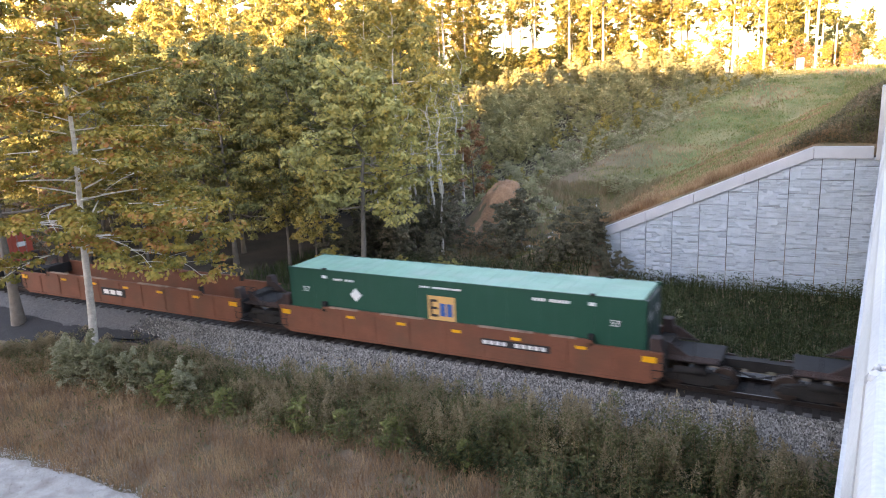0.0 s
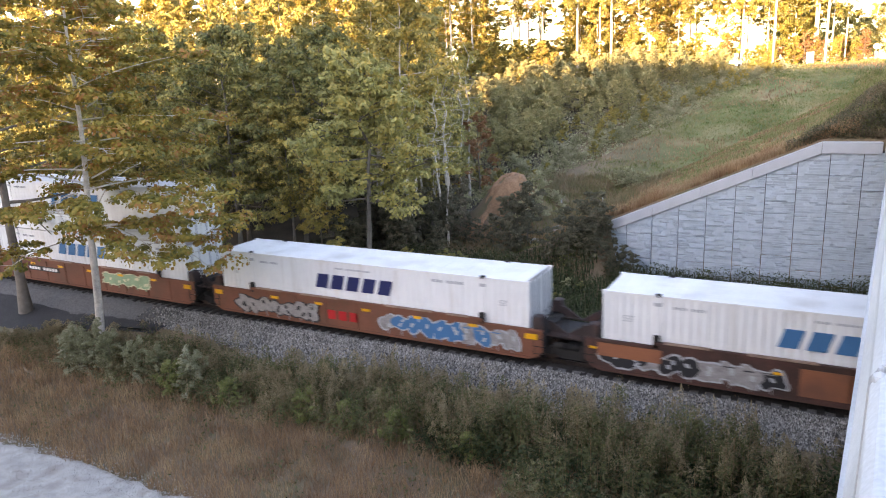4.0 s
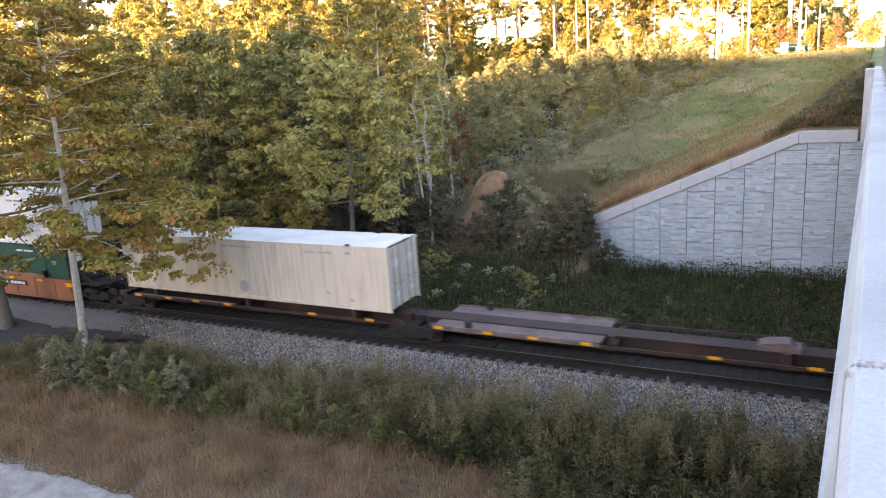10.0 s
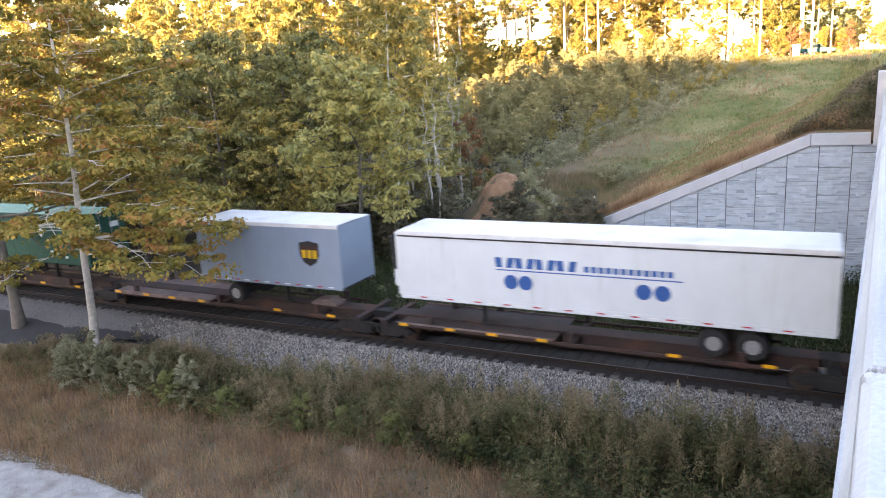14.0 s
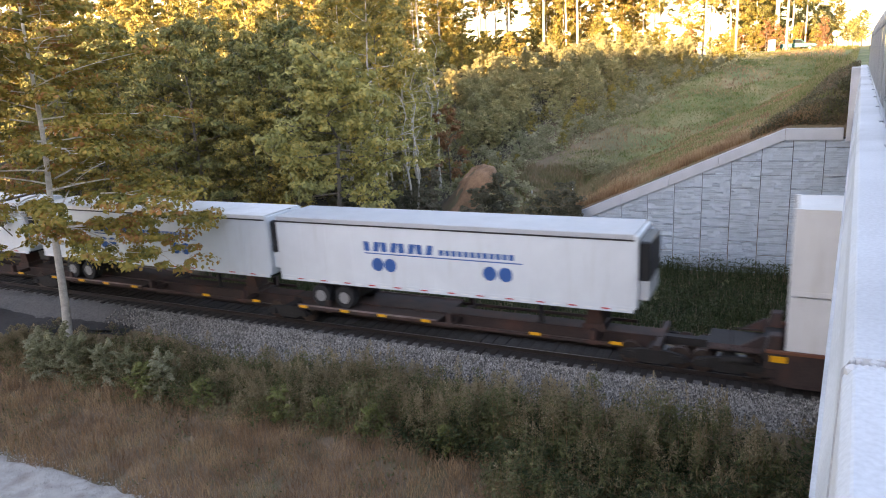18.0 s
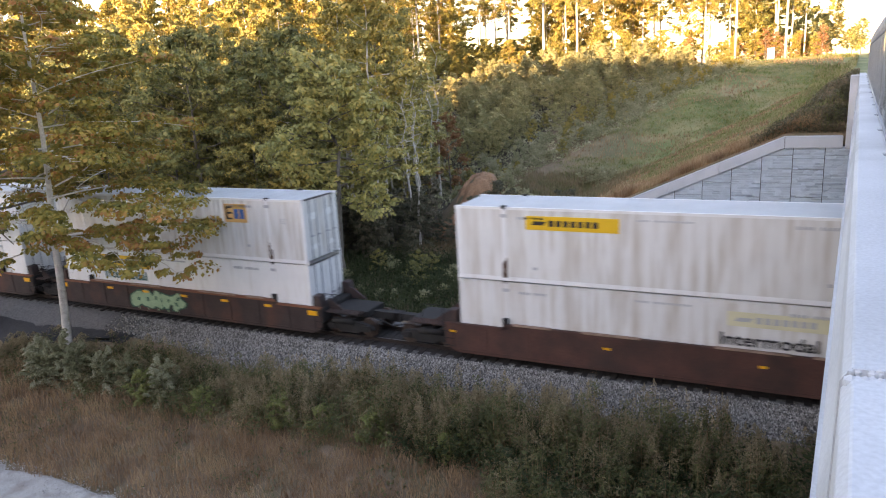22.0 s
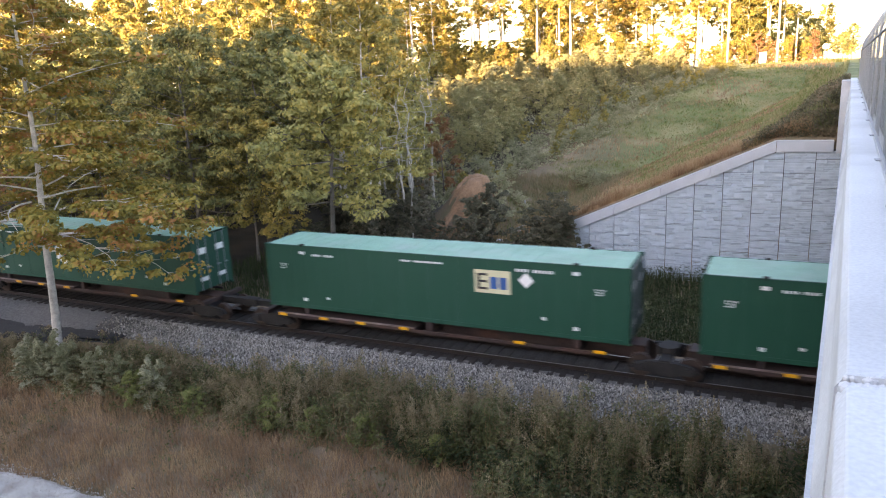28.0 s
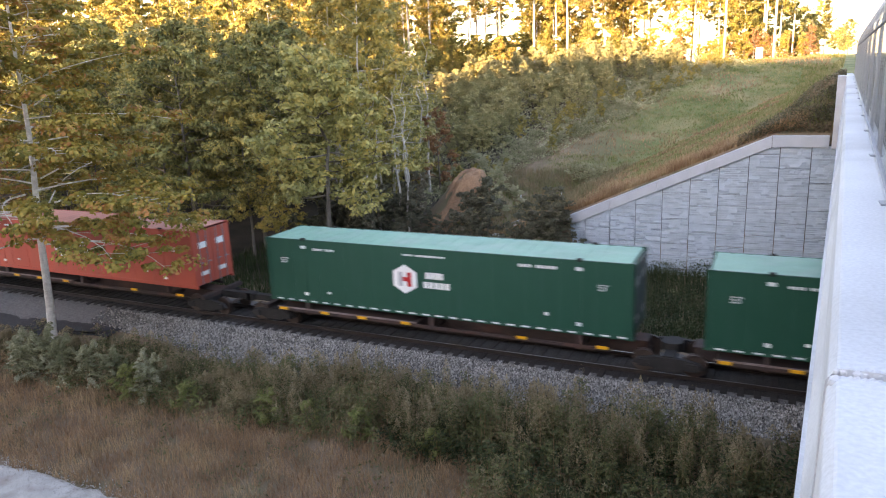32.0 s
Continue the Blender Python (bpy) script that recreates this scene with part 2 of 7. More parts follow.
def bm_tube(bm, p, q, r0, r1=None, sides=8, caps=True, mi=0):
    p, q = Vector(p), Vector(q)
    r1 = r0 if r1 is None else r1
    d = (q - p).normalized()
    a = d.orthogonal().normalized()
    b = d.cross(a)
    rings = []
    for c, r in ((p, r0), (q, r1)):
        rings.append([bm.verts.new(c + (a * math.cos(2 * math.pi * i / sides) + b * math.sin(2 * math.pi * i / sides)) * r) for i in range(sides)])
    for i in range(sides):
        bm.faces.new((rings[0][i], rings[0][(i + 1) % sides], rings[1][(i + 1) % sides], rings[1][i])).material_index = mi
    if caps:
        bm.faces.new(rings[0][::-1]).material_index = mi
        bm.faces.new(rings[1]).material_index = mi


def bm_pipe(bm, points, r, sides=6):
    """One tube along a bent line."""
    pts = [Vector(p) for p in points]
    rings = []
    for i, p in enumerate(pts):
        d = (pts[min(i + 1, len(pts) - 1)] - pts[max(i - 1, 0)]).normalized()
        a = Vector((0, 1, 0))
        b = d.cross(a).normalized()
        rings.append([bm.verts.new(p + (a * math.cos(2 * math.pi * k / sides) + b * math.sin(2 * math.pi * k / sides)) * r) for k in range(sides)])
    for u, v in zip(rings, rings[1:]):
        for k in range(sides):
            bm.faces.new((u[k], u[(k + 1) % sides], v[(k + 1) % sides], v[k]))
    bm.faces.new(rings[0])
    bm.faces.new(rings[-1])


def to_mesh(name, bm, *materials, smooth=False):
    bmesh.ops.recalc_face_normals(bm, faces=bm.faces)
    me = bpy.data.meshes.new(name)
    bm.to_mesh(me)
    bm.free()
    for m in materials:
        me.materials.append(m)
    if smooth:
        me.shade_smooth()
    return me


def part(name, bm, material, parent, label="", smooth=False, bevel=0.0):
    """Links a bmesh, or a mesh that is shared, as one part under a thing or a part."""
    if isinstance(bm, bpy.types.Mesh):
        me = bm
    else:
        if bevel:
            bmesh.ops.bevel(bm, geom=list(bm.edges), offset=bevel, segments=1, affect='EDGES')
        me = to_mesh(name, bm, *(material if isinstance(material, (list, tuple)) else [material]), smooth=smooth)
    ob = new(name, me)
    if parent:
        ob.parent = parent
    if label:
        tagged(ob, label)
    return ob


def thing(name, label, category, group="", kind="", at=(0, 0, 0)):
    ob = new(name)
    ob.empty_display_size = 0.2
    ob.location = at
    return tagged(ob, label, category, group, kind)


def quads_mesh(name, verts, material, n=4):
    """Many loose faces of n corners each from one array of corners."""
    verts = np.asarray(verts, dtype=np.float32).reshape(-1, 3)
    k = len(verts) // n
    me = bpy.data.meshes.new(name)
    me.vertices.add(len(verts))
    me.vertices.foreach_set("co", verts.ravel())
    me.loops.add(k * n)
    me.loops.foreach_set("vertex_index", np.arange(k * n, dtype=np.int32))
    me.polygons.add(k)
    me.polygons.foreach_set("loop_start", np.arange(0, k * n, n, dtype=np.int32))
    me.update(calc_edges=True)
    me.materials.append(material)
    return me


def leaf_quads(centres, size, rng, droop=0.3, slim=0.55):
    """Pointed four-cornered leaves with a fold, turned at random round their places."""
    c = np.asarray(centres)
    k = len(c)
    d = rng.normal(size=(k, 3))
    d[:, 2] = d[:, 2] * 0.65 - droop
    d /= np.linalg.norm(d, axis=1)[:, None]
    e = rng.normal(size=(k, 3))
    e[:, 2] *= 0.6
    e -= (e * d).sum(1)[:, None] * d
    e /= np.linalg.norm(e, axis=1)[:, None]
    nrm = np.cross(d, e)
    s = (size * rng.uniform(0.6, 1.3, k))[:, None]
    a = c - d * s * 0.5
    b = c + e * s * slim * 0.5 + nrm * s * 0.12
    t = c + d * s * 0.5
    f = c - e * s * slim * 0.5 + nrm * s * 0.12
    return np.stack([a, b, t, f], 1)


# ---- the land ----
def step(a, b, x):
    t = min(1.0, max(0.0, (x - a) / (b - a)))
    return t * t * (3 - 2 * t)


WALL_Y = 42.56


def lateral(x, y):
    return x - SKEW * y


def road_z(y):
    return 8.95 + 0.0225 * (min(130.0, max(42.0, y)) - 42)


def ground_z(x, y):
    """Height of the land: flat by the track, rising to the wooded hill, with the road's embankment on it."""
    hill = -1.35 + 12.1 * step(50, 121, y)
    if x < -30:
        hill += 0.6 * step(-30, -60, x) * step(40, 60, y)
    hill += 4.8 * math.exp(-((x + 21.4) / 3.4) ** 2 - ((y - 51) / 3.6) ** 2)   # clay mound
    rough = 1 - step(116, 124, y)
    hill += rough * (0.25 * noise.noise((x * 0.12, y * 0.12, 0.3)) + 0.08 * noise.noise((x * 0.5, y * 0.5, 4.3)))
    base = hill
    if 20 < y < 31:
        base = hill * (1 - 0.5 * step(20, 23, y) * (1 - step(28.5, 31, y)))
    lat = lateral(x, y)
    if y > WALL_Y:
        top = road_z(y)
        if lat > -0.4:
            slope = top
        elif lat > -3.0:
            slope = top + (lat + 0.4) * 0.72
        else:
            slope = top - 1.87 + (lat + 3.0) * 0.44
        if lat > 13:
            slope = top - (lat - 13) * 0.44
        if lat < 0.9 and y < 50:
            crest = 6.87 if x > -0.2 else 6.87 + (x + 0.2) * 0.4385
            slope = min(slope, crest - 0.12 + (y - WALL_Y) * 0.62)
        base = max(base, slope)
    elif x < -11.5:
        edge = 8.95 - 1.87 + (lateral(x, WALL_Y) + 3.0) * 0.44
        base = max(base, edge - (WALL_Y - y) * 0.8)
    if y < 2.0:
        top = 8.5
        if lat > 13.4:
            slope = top - (lat - 13.4) * 0.44
        elif lat > -0.4:
            slope = top
        else:
            slope = top - 1.6 + (lat + 3.0) * 0.44 if lat < -3 else top + (lat + 0.4) * 0.6
        base = max(base, slope)
    elif y < 9 and x < -11.5:
        base = max(base, 6.9 + (lateral(x, 2.0) + 3.0) * 0.44 - (y - 2.0) * 0.8)
    if y < -50:
        base += (27.5 + 18.8 * step(-80, -66, x)) * step(-55, -95, y) + 0.8 * noise.noise((x * 0.03, y * 0.03, 8.0))   # unseen bare ridge behind the bridge, added to keep the sun off the low ground
    return base


def build_ground():
    """One sheet: fine near the track, coarse to the horizon."""
    def lines(lo, hi, fine, coarse_to):
        vals = list(np.arange(lo, hi + 0.01, fine))
        step_, v = fine, lo
        left = []
        while v > -coarse_to:
            step_ *= 1.35
            v -= step_
            left.append(v)
        step_, v = fine, hi
        right = []
        while v < coarse_to:
            step_ *= 1.35
            v += step_
            right.append(v)
        return left[::-1] + vals + right
    xs = lines(-70, 24, 0.8, 2500)
    ys = lines(-4, 140, 0.8, 2500)
    ys = sorted(set(ys) | {WALL_Y - 0.02, WALL_Y + 0.3})
    nx, ny = len(xs), len(ys)
    verts = [(x, y, ground_z(x, y)) for y in ys for x in xs]
    faces = [(j * nx + i, j * nx + i + 1, (j + 1) * nx + i + 1, (j + 1) * nx + i) for j in range(ny - 1) for i in range(nx - 1)]
    me = bpy.data.meshes.new("ground")
    me.from_pydata(verts, [], faces)
    me.shade_smooth()
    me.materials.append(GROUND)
    return tagged(new("ground", me), "rough ground of dry grass and soil beside the railway", "ground", kind="structure")


def ground_material():
    """Soil darkened for shade in the wood, reddish dry grass by the track, green on the embankment; zones by place."""
    m = mat("soil_and_grass", (0.2, 0.135, 0.085), 0.95, var=0.35, scale=0.8, fine=14, bump=0.6, dist=0.05,
            dirt=(0.10, 0.10, 0.045), dirt_amount=0.7)
    nt = m.node_tree
    n, l = nt.nodes, nt.links
    b = n["Principled BSDF"]
    under = b.inputs["Base Color"].links[0].from_socket
    tc = n.new("ShaderNodeTexCoord")
    sep = n.new("ShaderNodeSeparateXYZ")
    l.new(tc.outputs["Object"], sep.inputs[0])
    up = n.new("ShaderNodeMapRange")
    up.inputs["From Min"].default_value, up.inputs["From Max"].default_value = 43.5, 52
    l.new(sep.outputs["Y"], up.inputs["Value"])
    side = n.new("ShaderNodeMapRange")
    side.inputs["From Min"].default_value, side.inputs["From Max"].default_value = -22, -12
    l.new(sep.outputs["X"], side.inputs["Value"])
    f = n.new("ShaderNodeMath")
    f.operation = 'MULTIPLY'
    l.new(up.outputs[0], f.inputs[0])
    l.new(side.outputs[0], f.inputs[1])
    ns = n.new("ShaderNodeTexNoise")
    ns.inputs["Scale"].default_value = 0.22
    ns.inputs["Detail"].default_value = 8
    l.new(tc.outputs["Object"], ns.inputs["Vector"])
    rp = n.new("ShaderNodeValToRGB")
    e = rp.color_ramp.elements
    e[0].position, e[0].color = 0.35, (0.10, 0.12, 0.04, 1)
    e[1].position, e[1].color = 0.68, (0.27, 0.22, 0.11, 1)
    mid = e.new(0.52)
    mid.color = (0.15, 0.17, 0.06, 1)
    l.new(ns.outputs["Fac"], rp.inputs[0])
    mx = n.new("ShaderNodeMix")
    mx.data_type = 'RGBA'
    l.new(f.outputs[0], mx.inputs["Factor"])
    l.new(under, mx.inputs["A"])
    l.new(rp.outputs[0], mx.inputs["B"])
    # floor of the wood: the shade under the crowns is put into the soil colour
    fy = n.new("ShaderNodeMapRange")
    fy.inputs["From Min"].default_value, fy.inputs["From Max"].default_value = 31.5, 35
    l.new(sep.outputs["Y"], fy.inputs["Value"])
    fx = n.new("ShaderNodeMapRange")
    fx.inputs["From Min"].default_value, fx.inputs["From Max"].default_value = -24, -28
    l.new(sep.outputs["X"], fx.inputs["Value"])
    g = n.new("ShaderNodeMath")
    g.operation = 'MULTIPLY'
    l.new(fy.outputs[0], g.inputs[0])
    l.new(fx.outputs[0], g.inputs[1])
    floor_shade = n.new("ShaderNodeMix")
    floor_shade.data_type = 'RGBA'
    l.new(g.outputs[0], floor_shade.inputs["Factor"])
    l.new(mx.outputs["Result"], floor_shade.inputs["A"])
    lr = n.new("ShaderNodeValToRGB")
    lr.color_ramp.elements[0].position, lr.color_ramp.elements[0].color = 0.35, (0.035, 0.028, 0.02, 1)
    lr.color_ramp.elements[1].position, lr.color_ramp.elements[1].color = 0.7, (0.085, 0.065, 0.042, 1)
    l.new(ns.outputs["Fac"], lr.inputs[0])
    l.new(lr.outputs[0], floor_shade.inputs["B"])
    l.new(floor_shade.outputs["Result"], b.inputs["Base Color"])
    return m


GROUND = ground_material()
build_ground()

# clay face of the mound
def clay_bank():
    bm = bmesh.new()
    n_ = 52
    grid = []
    for j in range(n_):
        row = []
        for i in range(n_):
            x = -25.2 + 7.2 * i / (n_ - 1)
            y = 46.0 + 7.4 * j / (n_ - 1)
            r = math.hypot((x + 21.8) / 3.2, (y - 49.6) / 3.6)
            z = ground_z(x, y) - 0.5 + 0.75 * max(0, 1 - r * r) + 0.8 * noise.noise((x * 0.45, y * 0.45, 2.0)) + 0.5 * noise.noise((x * 1.3, y * 0.9, 5.0)) + 0.22 * noise.noise((x * 3.1, y * 2.2, 8.0))
            row.append(bm.verts.new((x, y, z)))
        grid.append(row)
    for j in range(n_ - 1):
        for i in range(n_ - 1):
            bm.faces.new((grid[j][i], grid[j][i + 1], grid[j + 1][i + 1], grid[j + 1][i]))
    ob = part("clay_bank", bm, DIRT, None, smooth=True)
    tagged(ob, "eroded bank of bare reddish clay below the hill", "bank", kind="structure")


clay_bank()


# pale gravel of the service track beside the weeds
def gravel_lot():
    rng = np.random.default_rng(5)
    bm = bmesh.new()
    n_ = 180
    far, near = [], []
    for i in range(n_ + 1):
        x = -75 + 66 * i / n_
        edge = 13.15 + 0.45 * noise.noise((x * 0.3, 1.0, 0)) + 0.5 * noise.noise((x * 1.3, 2.0, 0)) - 2.2 * step(-16.5, -9, x) - 0.5 * step(-20, -30, x)
        far.append(bm.verts.new((x, edge, ground_z(x, edge) + 0.012)))
        near.append(bm.verts.new((x, edge - 6, ground_z(x, edge - 6) + 0.05)))
    mids = [[bm.verts.new((far[i].co.x, far[i].co.y - d, ground_z(far[i].co.x, far[i].co.y - d) + 0.05)) for i in range(n_ + 1)] for d in (0.15, 0.8, 1.8, 3.0)]
    rows_ = [far, *mids, near]
    for a, b in zip(rows_, rows_[1:]):
        for i in range(n_):
            bm.faces.new((a[i], b[i], b[i + 1], a[i + 1]))
    lot = part("gravel_track", bm, WHITEGRAVEL, None)
    tagged(lot, "pale crushed-stone service track beside the dry grass", "gravel track", kind="structure")
    k = 9000
    x = rng.uniform(-34, -10, k)
    y = 13.3 - rng.exponential(1.6, k) + rng.normal(0, 0.25, k) - 2.2 * np.array([step(-16.5, -9, v) for v in x])
    z = np.array([ground_z(a, b) for a, b in zip(x, y)]) + 0.05
    me = stones_mesh("loose_gravel", np.stack([x, y, z], 1), 0.022, rng, WHITEGRAVEL)
    tagged(new("loose_gravel", me), "loose pale gravel stones at the edge of the track", "gravel", kind="stuff")


def stones_mesh(name, c, size, rng, material):
    """Small crushed stones: uneven octahedra in one mesh."""
    k = len(c)
    s = size * rng.uniform(0.5, 1.5, (k, 1)) * np.ones((k, 3))
    s *= rng.uniform(0.6, 1.3, (k, 3))
    base = np.array([(1, 0, 0), (0, 1, 0), (-1, 0, 0), (0, -1, 0), (0, 0, 1), (0, 0, -1)], float)
    v = base[None] * s[:, None] + rng.normal(0, size * 0.25, (k, 6, 3))
    ang = rng.uniform(0, 6.28, k)
    ca, sa = np.cos(ang)[:, None], np.sin(ang)[:, None]
    v = np.stack([v[..., 0] * ca - v[..., 1] * sa, v[..., 0] * sa + v[..., 1] * ca, v[..., 2]], -1) + c[:, None]
    tri = [(0, 1, 4), (1, 2, 4), (2, 3, 4), (3, 0, 4), (1, 0, 5), (2, 1, 5), (3, 2, 5), (0, 3, 5)]
    return quads_mesh(name, v[:, np.array(tri).ravel()].reshape(-1, 3), material, 3)


gravel_lot()


def cinder_strip():
    """Dark fine cinders beside the ballast, beyond the young tree."""
    bm = bmesh.new()
    rows_ = []
    for i in range(61):
        x = -90 + 61.5 * i / 60
        near = 20.6 + 0.5 * noise.noise((x * 0.4, 3.0, 0)) + 1.6 * step(-34, -28.6, x)
        rows_.append([bm.verts.new((x, y, ground_z(x, y) + 0.03 + 0.02 * noise.noise((x, y, 0)))) for y in (near, near + 0.3, 22.0, 22.6, 23.2)])
    for a, b in zip(rows_, rows_[1:]):
        for j in range(4):
            bm.faces.new((a[j], b[j], b[j + 1], a[j + 1]))
    tagged(part("cinder_strip", bm, CINDER, None, smooth=True), "dark strip of fine cinders beside the ballast", "cinders", kind="structure")


cinder_strip()


# ---- the railway ----
def railway():
    rng = np.random.default_rng(3)
    track = thing("railway_track", "single railway line of steel rails on dark timber ties", "railway", kind="structure", at=(0, TY, 0))
    # ballast bed
    bm = bmesh.new()
    prof = [(-4.3, -1.25), (-3.6, -0.95), (-2.5, -0.55), (-1.75, -0.24), (-1.2, -0.19), (1.2, -0.19), (1.75, -0.24), (2.5, -0.55), (3.6, -0.95), (4.3, -1.25)]
    xs = list(np.arange(-60, 12, 0.35))
    xs = [-900.0, -300.0, -120.0] + xs + [40.0, 200.0, 900.0]
    rows_ = []
    for x in xs:
        pts = []
        for (a, za), (b, zb) in zip(prof, prof[1:]):
            for k in range(4):
                y = a + (b - a) * k / 4
                z = za + (zb - za) * k / 4
                wob = (0.07 if abs(y) > 1.3 else 0.035) * noise.noise((x * 2.2, y * 2.2, 1.0)) + 0.12 * noise.noise((x * 0.3, y * 0.5, 7.0)) * (abs(y) > 2)
                pts.append(bm.verts.new((x, y, z + wob)))
        pts.append(bm.verts.new((x, *prof[-1])))
        rows_.append(pts)
    for a, b in zip(rows_, rows_[1:]):
        for i in range(len(a) - 1):
            f = bm.faces.new((a[i], a[i + 1], b[i + 1], b[i]))
            f.material_index = 1 if abs(a[i].co.y + a[i + 1].co.y) < 2.4 else 0
    bed = part("ballast_bed", bm, [BALLAST, SHADED_BED], None, smooth=True)
    bed.location = (0, TY, 0)
    tagged(bed, "shouldered bed of grey crushed-stone ballast", "ballast", kind="structure")
    # stones on the near shoulder
    k = 78000
    x = rng.uniform(-31, 4, k)
    x = np.where(x < -27.5 - rng.exponential(1.2, k), rng.uniform(-26, 4, k), x)
    y = TY - rng.uniform(1.15, 4.4, k)
    d = TY - y
    z = np.interp(d, [1.2, 1.45, 1.6, 1.8, 2.5, 3.6, 4.3], [-0.29, -0.28, -0.24, -0.24, -0.53, -0.93, -1.2])
    me = stones_mesh("ballast_stones", np.stack([x, y, z + 0.02], 1), 0.048, rng, STONES)
    tagged(new("ballast_stones", me), "loose grey ballast stones on the shoulder", "ballast", kind="stuff")
    # rails
    for name, y in (("rail", -0.75), ("rail", 0.75)):
        bm = bmesh.new()
        for a, b, z0, z1 in ((-0.075, 0.075, -0.17, -0.15), (-0.012, 0.012, -0.15, -0.04), (-0.036, 0.036, -0.04, -0.002)):
            bm_box(bm, -900, 900, y + a, y + b, z0, z1)
        r = part(name, bm, RAIL, track)
        bm = bmesh.new()
        bm_box(bm, -900, 900, y - 0.03, y + 0.03, -0.002, 0.0)
        part("rail_head", bm, RAILTOP, r, "bright worn running surface")
    # ties
    bm = bmesh.new()
    bm_box(bm, -0.115, 0.115, -1.42, 1.42, -0.35, -0.165)
    bmesh.ops.bevel(bm, geom=list(bm.edges), offset=0.015, segments=1, affect='EDGES')
    tie_me = to_mesh("tie", bm, TIE)
    bm = bmesh.new()
    for i in range(-180, 200):
        x = i * 0.535
        if -44 < x < 5:
            ob = part("tie", tie_me, None, track)
            ob.location = (x + random.uniform(-0.03, 0.03), random.uniform(-0.06, 0.06), random.uniform(-0.01, 0.012))
            ob.rotation_euler = (0, 0, random.uniform(-0.02, 0.02))
        else:
            bm_box(bm, x - 0.115, x + 0.115, -1.3, 1.3, -0.35, -0.17)
    tagged(part("distant_ties", bm, TIE, track), "far run of dark timber ties", kind="stuff")


railway()


# ---- the retaining wall ----
def cope_z(x):
    """Top of the coping along the wall."""
    return 6.87 if x > -0.2 else 6.87 + (x + 0.2) * 0.4385


def retaining_wall():
    rng = random.Random(4)
    wall = thing("wall_abutment", "retaining wall of pale ashlar-faced concrete panels under a sloped coping", "retaining wall", kind="structure")
    x0, x1 = -12.3, 14.0
    bm = bmesh.new()
    ol = [(x0, -3.0), (x1, -3.0), (x1, 6.4), (-0.2, 6.4), (x0, cope_z(x0) - 0.45)]
    bm_prism(bm, ol, WALL_Y + 0.1, WALL_Y + 0.5, axis='y')
    tagged(part("backing", bm, JOINT, wall), "plain concrete backing")
    # coping in lengths
    cuts = [x0, -8.9, -6.2, -3.5, -0.2, 2.55]
    for a, b in zip(cuts, cuts[1:]):
        bm = bmesh.new()
        za, zb = cope_z(a), cope_z(b)
        g = 0.008
        bm_prism(bm, [(a + g, za - 0.62), (b - g, zb - 0.62), (b - g, zb), (a + g, za)], WALL_Y - 0.16, WALL_Y + 0.45, axis='y')
        part("coping", bm, COPING, wall, bevel=0.02)
    # panels, five feet square, in staggered columns
    w = 1.524
    first = -10.434 - 2 * w
    for c in range(-1, 16):
        a, b = first + c * w + 0.018, first + (c + 1) * w - 0.018
        if b < x0 or a > 4.2:
            continue
        a = max(a, x0)
        shift = w / 2 if c % 2 else 0.0
        z = -3.3 + shift
        while z < 6.4:
            za, zb = z + 0.016, z + w - 0.016
            lim_a, lim_b = min(6.3, cope_z(a) - 0.55), min(6.3, cope_z(b) - 0.55)
            z += w
            if za > max(lim_a, lim_b) - 0.1:
                continue
            bm = bmesh.new()
            top_a, top_b = min(zb, lim_a), min(zb, lim_b)
            top_a = max(top_a, za + 0.02)
            bm_prism(bm, [(a, za), (b, za), (b, max(top_b, za + 0.02)), (a, top_a)], WALL_Y, WALL_Y + 0.1, axis='y')
            # split-faced courses standing proud of the panel
            zz = za
            while zz < zb - 0.05:
                h = rng.choice((0.1, 0.13, 0.16, 0.12))
                h = min(h, zb - zz)
                xx = a
                while xx < b - 0.02:
                    l_ = min(rng.uniform(0.18, 0.6), b - xx)
                    if b - xx - l_ < 0.15:
                        l_ = b - xx
                    lim = min(lim_a, lim_b) if abs(lim_a - lim_b) < 0.01 else cope_z(xx if lim_a < lim_b else xx + l_) - 0.55
                    if zz + h <= lim + 0.01 and l_ > 0.05:
                        d, tilt, turn_ = rng.uniform(0.03, 0.065), rng.uniform(-0.024, 0.024), rng.uniform(-0.012, 0.012)
                        g = 0.009
                        v = bm_box(bm, xx + g, xx + l_ - g, WALL_Y - d, WALL_Y + 0.01, zz + g, zz + h - g)
                        for vv in v:
                            if vv.co.y < WALL_Y:
                                vv.co.y += tilt * (1 if vv.co.z > zz + h / 2 else -1) + turn_ * (1 if vv.co.x > xx + l_ / 2 else -1)
                    xx += l_
                zz += h
            part("panel", bm, PANEL, wall)


retaining_wall()


